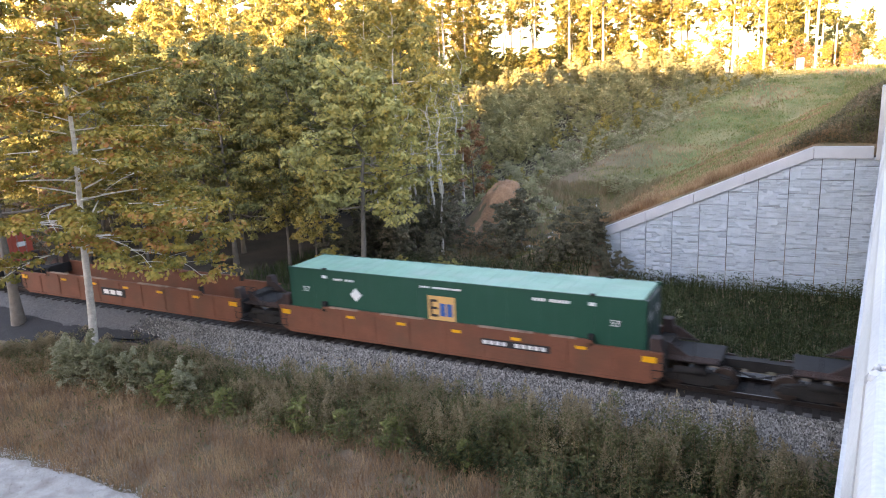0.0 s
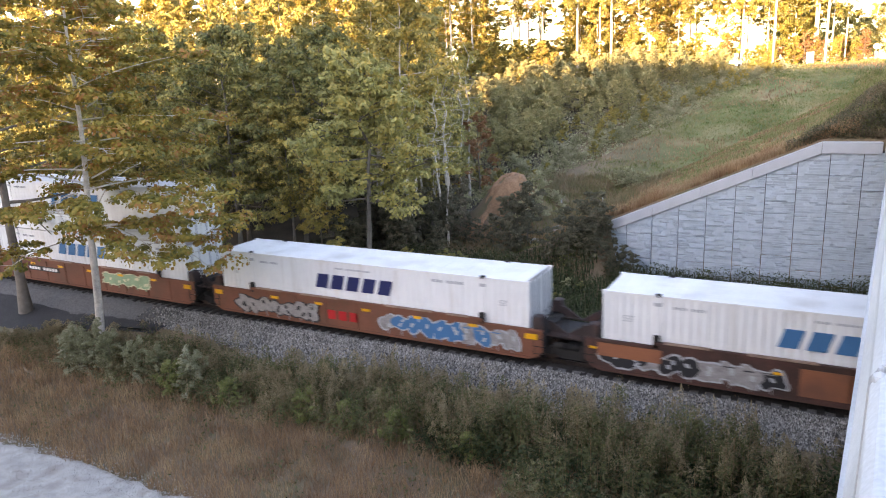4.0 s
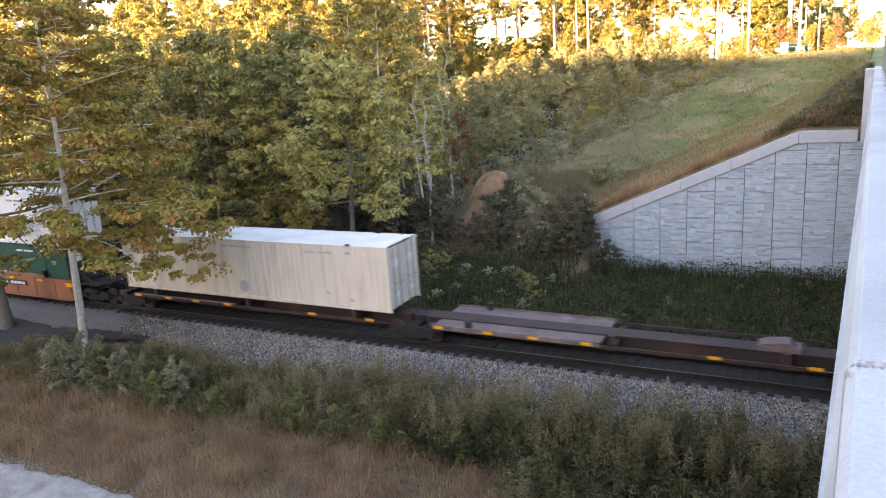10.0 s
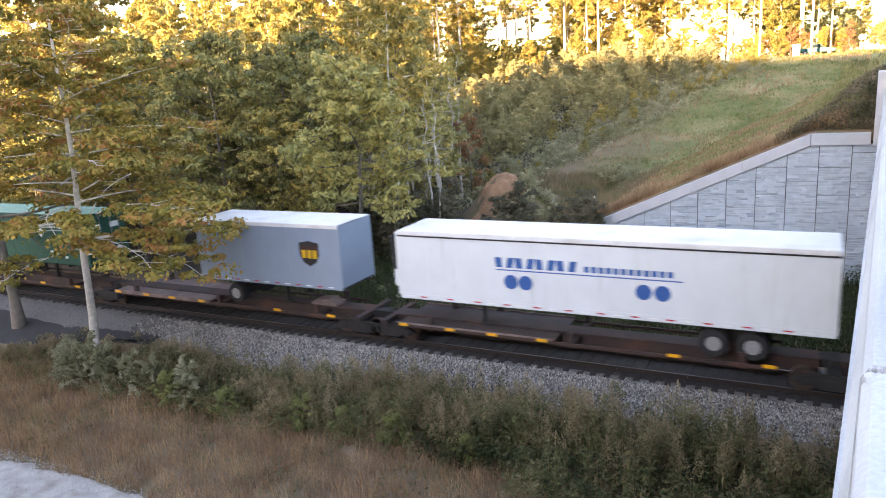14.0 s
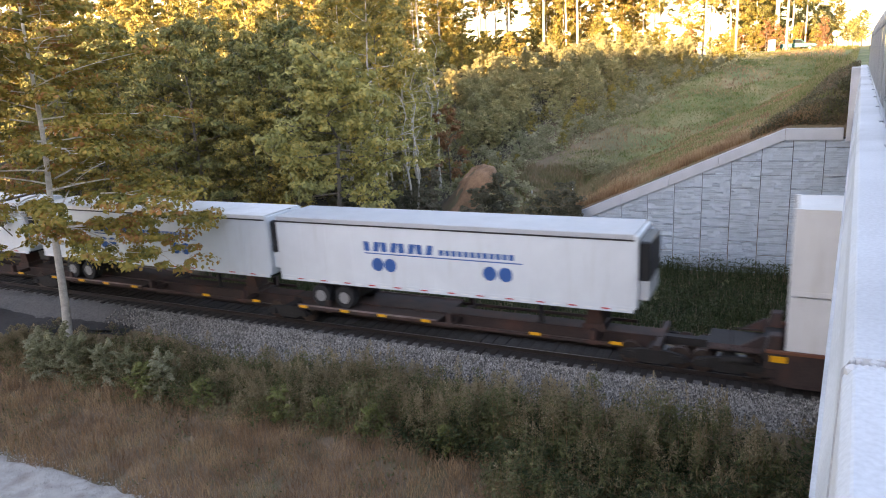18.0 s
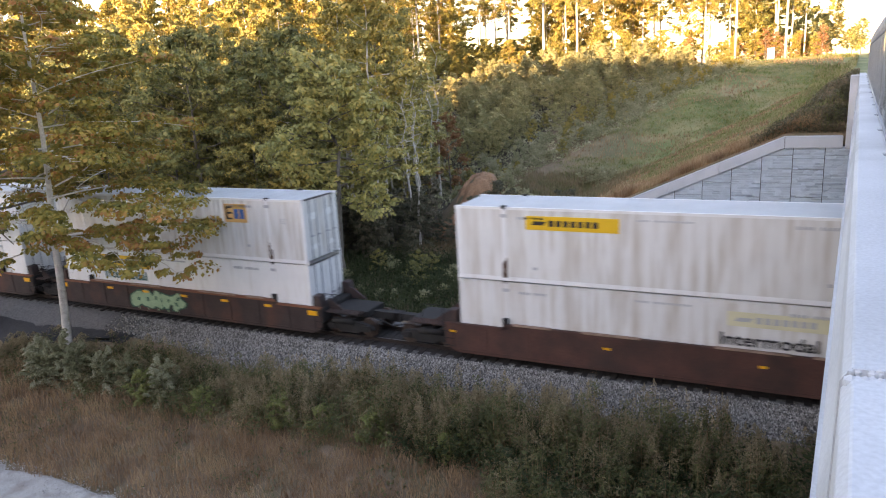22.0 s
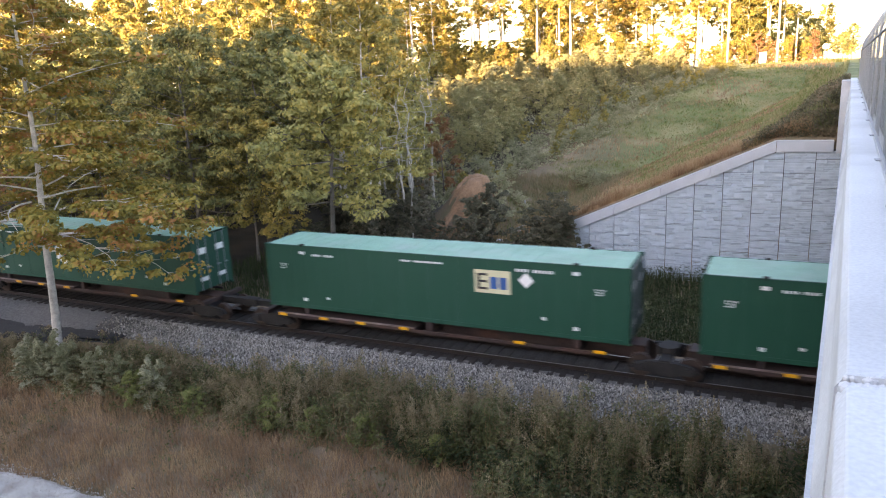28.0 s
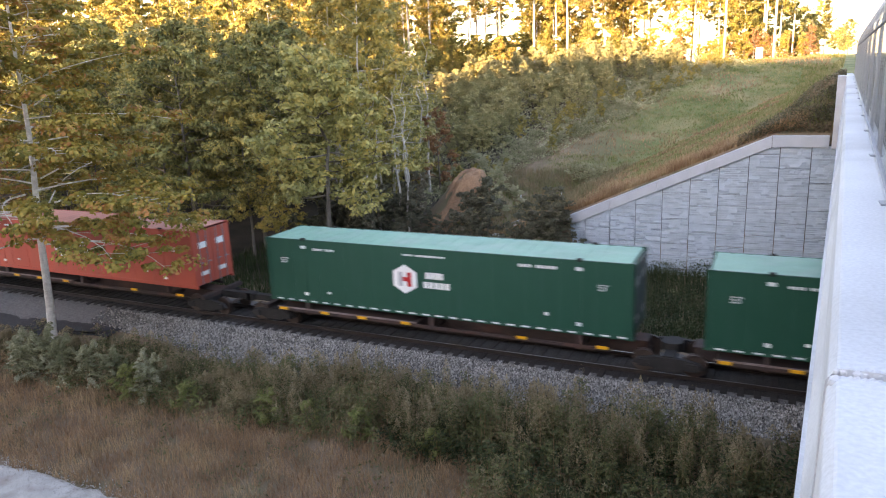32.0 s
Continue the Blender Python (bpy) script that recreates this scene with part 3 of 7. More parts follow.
# ---- the road bridge ----
def bridge():
    PT = 9.87     # parapet top
    base = Matrix(((1, SKEW, 0, 0), (0, 1, 0, 0), (0, 0, 1, 0), (0, 0, 0, 1)))

    def skewed(bm):
        bmesh.ops.transform(bm, matrix=base, verts=bm.verts)
        return bm
    br = thing("road_bridge", "concrete road bridge over the railway with a solid parapet", "bridge", kind="structure")
    bm = bmesh.new()
    bm_box(bm, -0.062, 13.2, -40, 42.9, 8.55, 8.9)
    part("deck", skewed(bm), CONCRETE, br)
    bm = bmesh.new()
    bm_box(bm, 0.9, 12.0, -40, 43.0, 8.88, 8.965)
    part("roadway", skewed(bm), ASPHALT, br)
    for x in (0.5, 3.5, 6.5, 9.5, 12.2):
        bm = bmesh.new()
        bm_prism(bm, [(x - 0.4, 7.2), (x + 0.4, 7.2), (x + 0.4, 7.4), (x + 0.1, 7.6), (x + 0.1, 8.3), (x + 0.45, 8.55), (x - 0.45, 8.55), (x - 0.1, 8.3), (x - 0.1, 7.6), (x - 0.4, 7.4)], 2.1, 42.4, axis='y')
        part("girder", skewed(bm), CONCRETE, br)
    # parapets in lengths with open joints
    for off, flip in ((0.0, 1), (12.9, -1)):
        cuts = [-40, -20, -8.5, 2.76, 24.3, 42.8] if flip == 1 else [-40, 2.8, 42.8]
        for a, b in zip(cuts, cuts[1:]):
            bm = bmesh.new()
            o = [(-0.035, 8.6), (-0.035, 9.0), (0.012, 9.2), (0.022, PT - 0.05), (0.055, PT), (0.34, PT), (0.37, PT - 0.04), (0.37, 9.3), (0.45, 9.05), (0.45, 8.95)]
            o = [(off + x * flip, z) for x, z in o]
            bm_prism(bm, o, a + 0.026, b - 0.026, axis='y')
            part("parapet", skewed(bm), CONCRETE, br, bevel=0.006)
    for y in (2.76,):
        rr = random.Random(2)
        bm = bmesh.new()
        bm_box(bm, 0.06, 0.36, y - 0.026, y + 0.026, 9.0, PT - 0.03)
        part("joint_filler", skewed(bm), TIE, br, "dark joint filler")
        bm = bmesh.new()
        bm_prism(bm, [(-0.034, 8.6), (-0.034, 9.0), (0.013, 9.2), (0.022, PT - 0.1), (0.06, PT - 0.1), (0.06, 8.6)], y - 0.027, y + 0.027, axis='y')
        part("joint_seal", skewed(bm), CONCRETE, br)
        for side, yy in ((-1, y - 0.03), (1, y + 0.03)):
            bm = bmesh.new()
            for i in range(14):
                x = 0.05 + 0.3 * i / 13
                s = rr.uniform(0.008, 0.03)
                bmesh.ops.create_icosphere(bm, subdivisions=1, radius=s, matrix=Matrix.Translation((x, yy + side * rr.uniform(-0.004, 0.018), PT - s * 0.6)))
            part("chipped_edge", skewed(bm), CONCRETE, br, "crumbled concrete edge")
    # end post at the far abutment
    bm = bmesh.new()
    bm_box(bm, -0.37, 0.02, 42.35, 44.2, 6.2, 9.92)
    part("end_post", skewed(bm), CONCRETE, br, bevel=0.02)
    bm = bmesh.new()
    bm_prism(bm, [(-12.3, -3.0), (13.6, -3.0), (13.6, 7.2), (-0.2, 6.87), (-12.3, 1.3)], 1.5, 2.0, axis='y')
    part("abutment", bm, CONCRETE, br)
    # wing parapet beyond the abutment
    bm = bmesh.new()
    bm_box(bm, 0.02, 0.37, 42.82, 50.0, 6.0, PT)
    part("wing_parapet", skewed(bm), CONCRETE, br, bevel=0.02)


bridge()


def chain_fence():
    """Chain-link screen on the parapet, its top curving over the footway."""
    base = Matrix(((1, SKEW, 0, 0), (0, 1, 0, 0), (0, 0, 1, 0), (0, 0, 0, 1)))
    fence = thing("chain_link_fence", "tall curved chain-link safety fence on the parapet", "fence")

    def at(s):
        """Cross-section by length along it: up, then bending inwards."""
        if s < 1.5:
            return 0.36, 9.87 + s
        a = (s - 1.5) / 1.3
        return 0.36 + 1.3 * (1 - math.cos(a)), 11.37 + 1.3 * math.sin(a)
    y0, y1, total = 3.2, 43.0, 3.2
    posts = np.arange(y0, y1 + 0.1, 3.05)
    for y in posts:
        bm = bmesh.new()
        s_ = np.linspace(-0.0, total, 10)
        bm_pipe(bm, [(at(a)[0] + SKEW * y + 0.03, y, at(a)[1]) for a in s_], 0.03)
        post = part("post", bm, GALV, fence, smooth=True)
        bm = bmesh.new()
        bm_box(bm, 0.3 + SKEW * y, 0.42 + SKEW * y, y - 0.08, y + 0.08, 9.865, 9.885)
        part("base_plate", bm, GALV, post)
    for s in (0.06, 1.5, total):
        p = at(s)
        bm = bmesh.new()
        bm_tube(bm, (p[0] + SKEW * y0, y0, p[1]), (p[0] + SKEW * y1, y1, p[1]), 0.022, sides=6)
        part("rail", bm, GALV, fence, smooth=True)
    # woven mesh: two families of slanting wires
    pitch = 0.085
    quads = []
    segs = 14
    s_ = np.linspace(0.06, total, segs + 1)
    cs = [at(s) for s in s_]
    for sign in (1, -1):
        for k in range(int((y1 - y0) / pitch)):
            ya = y0 + k * pitch
            for i in range(segs):
                p, q = cs[i], cs[i + 1]
                a = ya + sign * s_[i]
                b = ya + sign * s_[i + 1]
                if min(a, b) < y0 or max(a, b) > y1:
                    continue
                w = 0.004
                A, B = (p[0] + SKEW * a, a, p[1]), (q[0] + SKEW * b, b, q[1])
                quads += [(A[0], A[1] - w, A[2]), (A[0], A[1] + w, A[2]), (B[0], B[1] + w, B[2]), (B[0], B[1] - w, B[2])]
    me = quads_mesh("wire_mesh", quads, GALV)
    part("wire_mesh", me, None, fence, "woven galvanised wire mesh")


chain_fence()


# ---- the train: every car and load stands at u metres along it; the track carries it past ----
TRAIN = [(0, 0.0), (1, 17.68), (2, 35.58), (2.5, 44.4), (4.5, 79.3), (5, 88.4), (6, 106.27), (7, 124.58), (8, 141.99), (9, 160.15), (10, 178.35),
         (11, 195.88), (12, 214.0), (13, 232.1), (13.5, 241.1), (15.5, 277.08), (16, 286.34), (17, 305.15), (18, 322.85), (19, 340.97), (20, 359.09),
         (21, 378.1), (22, 396.78), (23, 415.1), (24, 433.9), (25, 452.6), (25.5, 461.9), (27.5, 498.78), (28, 508.24), (29, 527.4), (30, 546.2),
         (31, 565.1), (32, 584.15)]
MOVING, CARS = [], []
L53, HC, WC = 16.15, 2.87, 2.59


def paint(name, c, **kw):
    return mat(name, c, kw.pop("rough", 0.45), var=kw.pop("var", 0.08), scale=1.2, fine=40, bump=0.05, **kw)


C_WHITE = paint("white_container_paint", (0.74, 0.74, 0.725), dirt=(0.58, 0.55, 0.5), dirt_amount=0.25, streak=True)
C_CREAM = paint("cream_container_paint", (0.7, 0.62, 0.51), dirt=(0.5, 0.4, 0.29), dirt_amount=0.5, streak=True)
C_WORN = paint("worn_white_paint", (0.66, 0.655, 0.63), dirt=(0.42, 0.36, 0.29), dirt_amount=0.65, streak=True)
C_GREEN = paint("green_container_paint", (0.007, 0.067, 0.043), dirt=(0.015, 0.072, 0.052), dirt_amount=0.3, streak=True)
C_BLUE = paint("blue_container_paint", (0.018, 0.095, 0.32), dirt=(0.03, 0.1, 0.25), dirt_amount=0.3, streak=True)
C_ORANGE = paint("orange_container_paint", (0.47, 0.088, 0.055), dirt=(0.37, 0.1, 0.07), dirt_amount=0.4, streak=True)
C_TRAILER = paint("white_trailer_skin", (0.64, 0.68, 0.695), rough=0.3, dirt=(0.52, 0.54, 0.51), dirt_amount=0.2, streak=True)
C_GREY = paint("pale_grey_trailer_skin", (0.25, 0.31, 0.38), rough=0.3)
# green, blue, orange roofs: side paint made paler, sky light put into the colour
R_GREEN = mat("green_roof_skylit", (0.17, 0.34, 0.25), 0.6, var=0.25, scale=0.8, dirt=(0.25, 0.36, 0.3), dirt_amount=0.5)
R_BLUE = mat("blue_roof_skylit", (0.08, 0.29, 0.5), 0.6, var=0.2, scale=0.8)
R_ORANGE = mat("orange_roof_skylit", (0.55, 0.22, 0.165), 0.6, var=0.2, scale=0.8)
R_WHITE = mat("white_roof", (0.7, 0.69, 0.67), 0.6, var=0.15, scale=0.8, dirt=(0.5, 0.47, 0.43), dirt_amount=0.4)
R_GREY = mat("grey_roof", (0.42, 0.43, 0.43), 0.6, var=0.15, scale=0.8)
ORANGE_CAR = mat("orange_well_car_paint", (0.18, 0.064, 0.035), 0.7, var=0.25, scale=1.2, fine=20, bump=0.2, dirt=(0.13, 0.06, 0.035), dirt_amount=0.6)
BROWN_CAR = mat("brown_well_car_paint", (0.08, 0.034, 0.025), 0.75, var=0.35, scale=1.2, fine=20, bump=0.2, dirt=(0.035, 0.022, 0.018), dirt_amount=0.7)
DARK_CAR = mat("grimy_dark_car_paint", (0.042, 0.027, 0.024), 0.8, var=0.4, scale=1.2, fine=20, bump=0.2, dirt=(0.095, 0.04, 0.027), dirt_amount=0.45)
BLACK_CAR = mat("black_car_paint", (0.03, 0.035, 0.038), 0.7, var=0.3, scale=1.2)
WORN_EDGE = mat("worn_chord_edge", (0.3, 0.2, 0.15), 0.7, var=0.35, scale=2.5, dirt=(0.12, 0.06, 0.04), dirt_amount=0.6)
RUST_STAIN = mat("rust_stain", (0.1, 0.06, 0.045), 0.85, var=0.4, scale=6)
RUST = mat("rusty_deck", (0.15, 0.105, 0.1), 0.85, var=0.4, scale=1.6, fine=25, bump=0.3, dirt=(0.26, 0.2, 0.18), dirt_amount=0.5)
RUNNING = mat("grimy_running_gear", (0.02, 0.018, 0.017), 0.85, var=0.4, scale=3)
WHEEL = mat("wheel_steel", (0.09, 0.065, 0.055), 0.5, 0.7, var=0.3)
TYRE = mat("tyre_rubber", (0.02, 0.02, 0.021), 0.85, var=0.2)
HUB = mat("white_wheel_hub", (0.27, 0.27, 0.27), 0.5, 0.2)
YELLOW = mat("yellow_reflector", (0.8, 0.37, 0.015), 0.4, var=0.15)
INK_WHITE = mat("white_marking", (0.75, 0.75, 0.73), 0.5, var=0.05)
INK_FADED = mat("faded_spray", (0.27, 0.25, 0.24), 0.6, var=0.4, scale=5)
INK_BLACK = mat("black_marking", (0.02, 0.02, 0.022), 0.5, var=0.1)
INK_BLUE = mat("blue_marking", (0.02, 0.1, 0.3), 0.5, var=0.1)
INK_DEEP = mat("deep_blue_panel", (0.008, 0.035, 0.24), 0.45, var=0.08)
INK_NAVY = mat("navy_marking", (0.012, 0.02, 0.09), 0.5, var=0.1)
INK_SKY = mat("light_blue_marking", (0.035, 0.15, 0.3), 0.5, var=0.1)
INK_GREY = mat("grey_marking", (0.4, 0.41, 0.42), 0.5, var=0.08)
INK_TEAL = mat("dark_green_marking", (0.02, 0.10, 0.10), 0.5, var=0.1)
INK_GOLD = mat("gold_marking", (0.72, 0.42, 0.02), 0.5, var=0.08)
INK_PALE = mat("faded_yellow_marking", (0.62, 0.58, 0.38), 0.5, var=0.1)
INK_TAN = mat("orange_tan_marking", (0.62, 0.36, 0.13), 0.5, var=0.1)
INK_RED = mat("red_marking", (0.5, 0.02, 0.02), 0.5, var=0.1)
INK_TURQ = mat("turquoise_spray", (0.03, 0.2, 0.22), 0.5, var=0.35, scale=6)
INK_LIME = mat("pale_green_spray", (0.25, 0.36, 0.22), 0.5, var=0.25)
REEFER_BLACK = mat("black_grille", (0.02, 0.022, 0.024), 0.5, var=0.2)

MESHES = {}


def shared(key, make):
    if key not in MESHES:
        MESHES[key] = make()
    return MESHES[key]


def corrugated(length, h, material, pitch=0.29, depth=0.028):
    """One side sheet, pressed into vertical ribs, with plain margins at the posts."""
    bm = bmesh.new()
    xs, prof = [], []
    x = 0.09
    while x + pitch < length - 0.09:
        for dx, d in ((0, 0), (pitch * 0.28, 0), (pitch * 0.5, depth), (pitch * 0.78, depth)):
            xs.append(x + dx)
            prof.append(d)
        x += pitch
    xs.append(length - 0.09)
    prof.append(0)
    lo = [bm.verts.new((a, d, 0.16)) for a, d in zip(xs, prof)]
    hi = [bm.verts.new((a, d, h - 0.1)) for a, d in zip(xs, prof)]
    for i in range(len(xs) - 1):
        bm.faces.new((lo[i], lo[i + 1], hi[i + 1], hi[i]))
    me = to_mesh("side_panel", bm, material)
    return me


def flat_side(length, h, material, seams=12):
    """Smooth panel side with shallow vertical seams."""
    bm = bmesh.new()
    w = length / seams
    prof = []
    for i in range(seams):
        prof += [(i * w + 0.006, 0.0), (i * w + w - 0.014, 0.0), (i * w + w - 0.01, 0.008), (i * w + w - 0.002, 0.008)]
    lo = [bm.verts.new((a, d, 0.14)) for a, d in prof]
    hi = [bm.verts.new((a, d, h - 0.1)) for a, d in prof]
    for i in range(len(prof) - 1):
        bm.faces.new((lo[i], lo[i + 1], hi[i + 1], hi[i]))
    return to_mesh("side_panel", bm, material)


def tape_mesh(w, h, material):
    bm = bmesh.new()
    bm_box(bm, 0, w, -0.006, 0.0, 0, h)
    return to_mesh("tape_dash", bm, material)


def container(label, material, roof, z0, side='ribbed', marks=(), doors_right=True, h=HC, thing_name="shipping_container", dashes=False, frame_mat=None, group="intermodal containers"):
    """Fifty-three foot box: two sides, roof, front wall, doors with rods, corner and inner posts, rails."""
    ob = thing(thing_name, label, "container", group)
    key = (material.name, side, h)
    fm = frame_mat or material
    y = WC / 2
    me = shared(("side",) + key, lambda: corrugated(L53, h, material) if side == 'ribbed' else flat_side(L53, h, material))
    for rot in (0, 1):
        p = part("side_panel", me, None, ob)
        p.matrix_basis = Matrix.Translation((0, -y + 0.02, z0)) if not rot else Matrix.Translation((L53, y - 0.02, z0)) @ Matrix.Rotation(math.pi, 4, 'Z')

    def mk_roof():
        bm = bmesh.new()
        n_ = 28
        prof = []
        for i in range(n_):
            a, b = 0.1 + (L53 - 0.2) * i / n_, 0.1 + (L53 - 0.2) * (i + 1) / n_
            prof += [(a, h - 0.012), (b - 0.12, h - 0.012), (b - 0.1, h - 0.026), (b - 0.02, h - 0.026)]
        one = [bm.verts.new((a, -y + 0.05, c)) for a, c in prof]
        two = [bm.verts.new((a, y - 0.05, c)) for a, c in prof]
        for i in range(len(prof) - 1):
            bm.faces.new((one[i], one[i + 1], two[i + 1], two[i]))
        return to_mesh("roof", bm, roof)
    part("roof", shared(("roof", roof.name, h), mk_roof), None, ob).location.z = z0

    def mk_rail(zz, hh):
        def mk():
            bm = bmesh.new()
            bm_box(bm, 0.02, L53 - 0.02, -0.035, 0.035, zz, zz + hh)
            return to_mesh("rail", bm, fm)
        return mk
    for s in (-1, 1):
        part("bottom_rail", shared(("brail", fm.name), mk_rail(0.0, 0.16)), None, ob).location = (0, s * (y - 0.036), z0)
        part("top_rail", shared(("trail", fm.name, h), mk_rail(h - 0.1, 0.095)), None, ob).location = (0, s * (y - 0.036), z0)

    def mk_post():
        bm = bmesh.new()
        bm_box(bm, -0.08, 0.08, -0.045, 0.045, 0.0, h)
        bm_box(bm, -0.1, 0.1, -0.055, 0.055, h - 0.13, h + 0.008)
        bm_box(bm, -0.1, 0.1, -0.055, 0.055, -0.008, 0.12)
        return to_mesh("post", bm, fm)
    post = shared(("post", fm.name, h), mk_post)
    fit = shared("fitting", lambda: (lambda bm: (bm_box(bm, -0.1, 0.1, -0.06, 0.06, -0.07, 0.05), to_mesh("corner_fitting", bm, RUNNING))[1])(bmesh.new()))
    for x in (0.09, 1.98, L53 - 1.98, L53 - 0.09):
        for s in (-1, 1):
            part("post", post, None, ob).location = (x, s * (y - 0.045), z0)
            if 1 < x < 15:
                part("corner_fitting", fit, None, ob).location = (x, s * (y - 0.05), z0 + h)
    # plain front wall and double doors
    xd, xf = (L53, 0.0) if doors_right else (0.0, L53)
    sg = 1 if doors_right else -1
    bm = bmesh.new()
    fold = []
    for i in range(8):
        a = -y + 0.1 + i * 0.298
        fold += [(a, 0.0), (a + 0.16, 0.0), (a + 0.19, 0.035), (a + 0.27, 0.035)]
    ends_ = [[bm.verts.new((xf + (0.02 + q if doors_right else -0.02 - q), p, c)) for p, q in fold] for c in (0.1, h - 0.08)]
    for i in range(len(fold) - 1):
        bm.faces.new((ends_[0][i], ends_[0][i + 1], ends_[1][i + 1], ends_[1][i]))
    part("front_wall", bm, material, ob).location.z = z0
    for s in (-1, 1):
        bm = bmesh.new()
        a, b = (0.01, y - 0.09)
        bm_box(bm, xd - sg * 0.06, xd - sg * 0.015, min(s * a, s * b), max(s * a, s * b), 0.12, h - 0.1)
        d = part("door", bm, material, ob)
        d.location.z = z0
        for k in (0.35, 0.85):
            bm = bmesh.new()
            bm_tube(bm, (xd + sg * 0.012, s * k, 0.1), (xd + sg * 0.012, s * k, h - 0.08), 0.02, sides=6)
            bm_box(bm, min(xd, xd + sg * 0.03), max(xd, xd + sg * 0.03), s * k - 0.05, s * k + 0.2, 1.15, 1.2)
            part("lock_rod", bm, GALV, d)
        for za, zb in ((1.9, 2.2), (0.55, 0.75)):
            bm = bmesh.new()
            bm_box(bm, min(xd - sg * 0.016, xd - sg * 0.006), max(xd - sg * 0.016, xd - sg * 0.006), s * 0.6 - 0.3, s * 0.6 + 0.3, za, zb)
            part("placard", bm, INK_WHITE, d)
    if dashes:
        for i in range(26):
            dash = part("tape_dash", shared("dash", lambda: tape_mesh(0.32, 0.06, INK_WHITE)), None, ob)
            dash.location = (0.35 + i * (L53 - 0.9) / 25, -y, z0 + 0.05)
    for mk in marks:
        mk(ob, z0, -y - 0.004)
    return ob


# -- markings on the near face; x, z in metres on the box, drawn a few millimetres proud --
def plate(bm, x0, x1, z0, z1, y, slant=0.0, mi=0):
    v = [bm.verts.new(p) for p in ((x0, y, z0), (x1, y, z0), (x1 + slant, y, z1), (x0 + slant, y, z1))]
    w = [bm.verts.new((a.co.x, y + 0.03, a.co.z)) for a in v]
    for q in ((v[0], v[1], v[2], v[3]), (w[3], w[2], w[1], w[0]), (v[0], w[0], w[1], v[1]), (v[1], w[1], w[2], v[2]), (v[2], w[2], w[3], v[3]), (v[3], w[3], w[0], v[0])):
        bm.faces.new(q).material_index = mi


def disc(bm, x, z, r, y, n=20, mi=0, sx=1.0, turn=0.0):
    o = [(x + sx * r * math.cos(2 * math.pi * k / n + turn), z + r * math.sin(2 * math.pi * k / n + turn)) for k in range(n)]
    bm_prism(bm, o, y, y + 0.03, axis='y', mi=mi)


def words(text, x, z, size, material, name="lettering", stretch=1.0, bold=0.0):
    def mk(ob, z0, y):
        def build():
            cu = bpy.data.curves.new(name, 'FONT')
            cu.body, cu.size, cu.extrude, cu.offset = text, size, 0.004, size * bold
            tmp = bpy.data.objects.new(name, cu)
            scene.collection.objects.link(tmp)
            dg = bpy.context.evaluated_depsgraph_get()
            me = bpy.data.meshes.new_from_object(tmp.evaluated_get(dg))
            bpy.data.objects.remove(tmp)
            me.materials.clear()
            me.materials.append(material)
            return me
        p = part(name, shared(("text", text, size, material.name), build), None, ob)
        p.matrix_basis = Matrix.Translation((x, y - 0.002, z0 + z)) @ Matrix.Rotation(math.pi / 2, 4, 'X') @ Matrix.Diagonal((stretch, 1, 1, 1))
    return mk


def emblem(draw, *materials, name="emblem"):
    def mk(ob, z0, y):
        bm = bmesh.new()
        draw(bm, y)
        part(name, bm, list(materials), ob).location.z = z0
    return mk


def slanted_mark(x, z, w, h, material, under=None):
    """A carrier's mark as five slanted blocks."""
    def d(bm, y):
        k = w / 5
        for i in range(5):
            plate(bm, x + i * k, x + i * k + k * 0.72, z, z + h, y, slant=h * 0.3)
        if under:
            plate(bm, x - 0.1, x + w, z - 0.16, z - 0.08, y, slant=0.03, mi=1)
    return emblem(d, material, under or material, name="carrier_mark")


def square_mark(x, z, w=1.25, h=1.05, ground=None):
    """A square carrier's sign: tan field, black bar, blue blocks."""
    def d(bm, y):
        plate(bm, x, x + w, z, z + h, y)
        plate(bm, x + 0.08 * w, x + 0.16 * w, z + 0.15 * h, z + 0.85 * h, y - 0.006, mi=1)
        for k in (0.15, 0.46, 0.76):
            plate(bm, x + 0.16 * w, x + 0.36 * w, z + k * h, z + (k + 0.1) * h, y - 0.006, mi=1)
        plate(bm, x + 0.44 * w, x + 0.64 * w, z + 0.2 * h, z + 0.72 * h, y - 0.006, mi=2)
        plate(bm, x + 0.7 * w, x + 0.9 * w, z + 0.2 * h, z + 0.72 * h, y - 0.006, mi=2)
    return emblem(d, ground or INK_TAN, INK_BLACK, INK_BLUE, name="carrier_sign")


def banner(x, z, w=2.9, h=0.68, field=None, ink=None):
    """A wide carrier's banner with dark blocks where its name stands."""
    def d(bm, y):
        plate(bm, x, x + w, z, z + h, y)
        k = w * 0.55 / 7
        for i in range(7):
            plate(bm, x + w * 0.26 + i * k, x + w * 0.26 + i * k + k * 0.66, z + h * 0.28, z + h * 0.72, y - 0.006, mi=1)
        plate(bm, x + 0.06 * w, x + 0.2 * w, z + 0.35 * h, z + 0.62 * h, y - 0.006, slant=0.12, mi=1)
    return emblem(d, field or INK_GOLD, ink or INK_BLACK, name="carrier_banner")


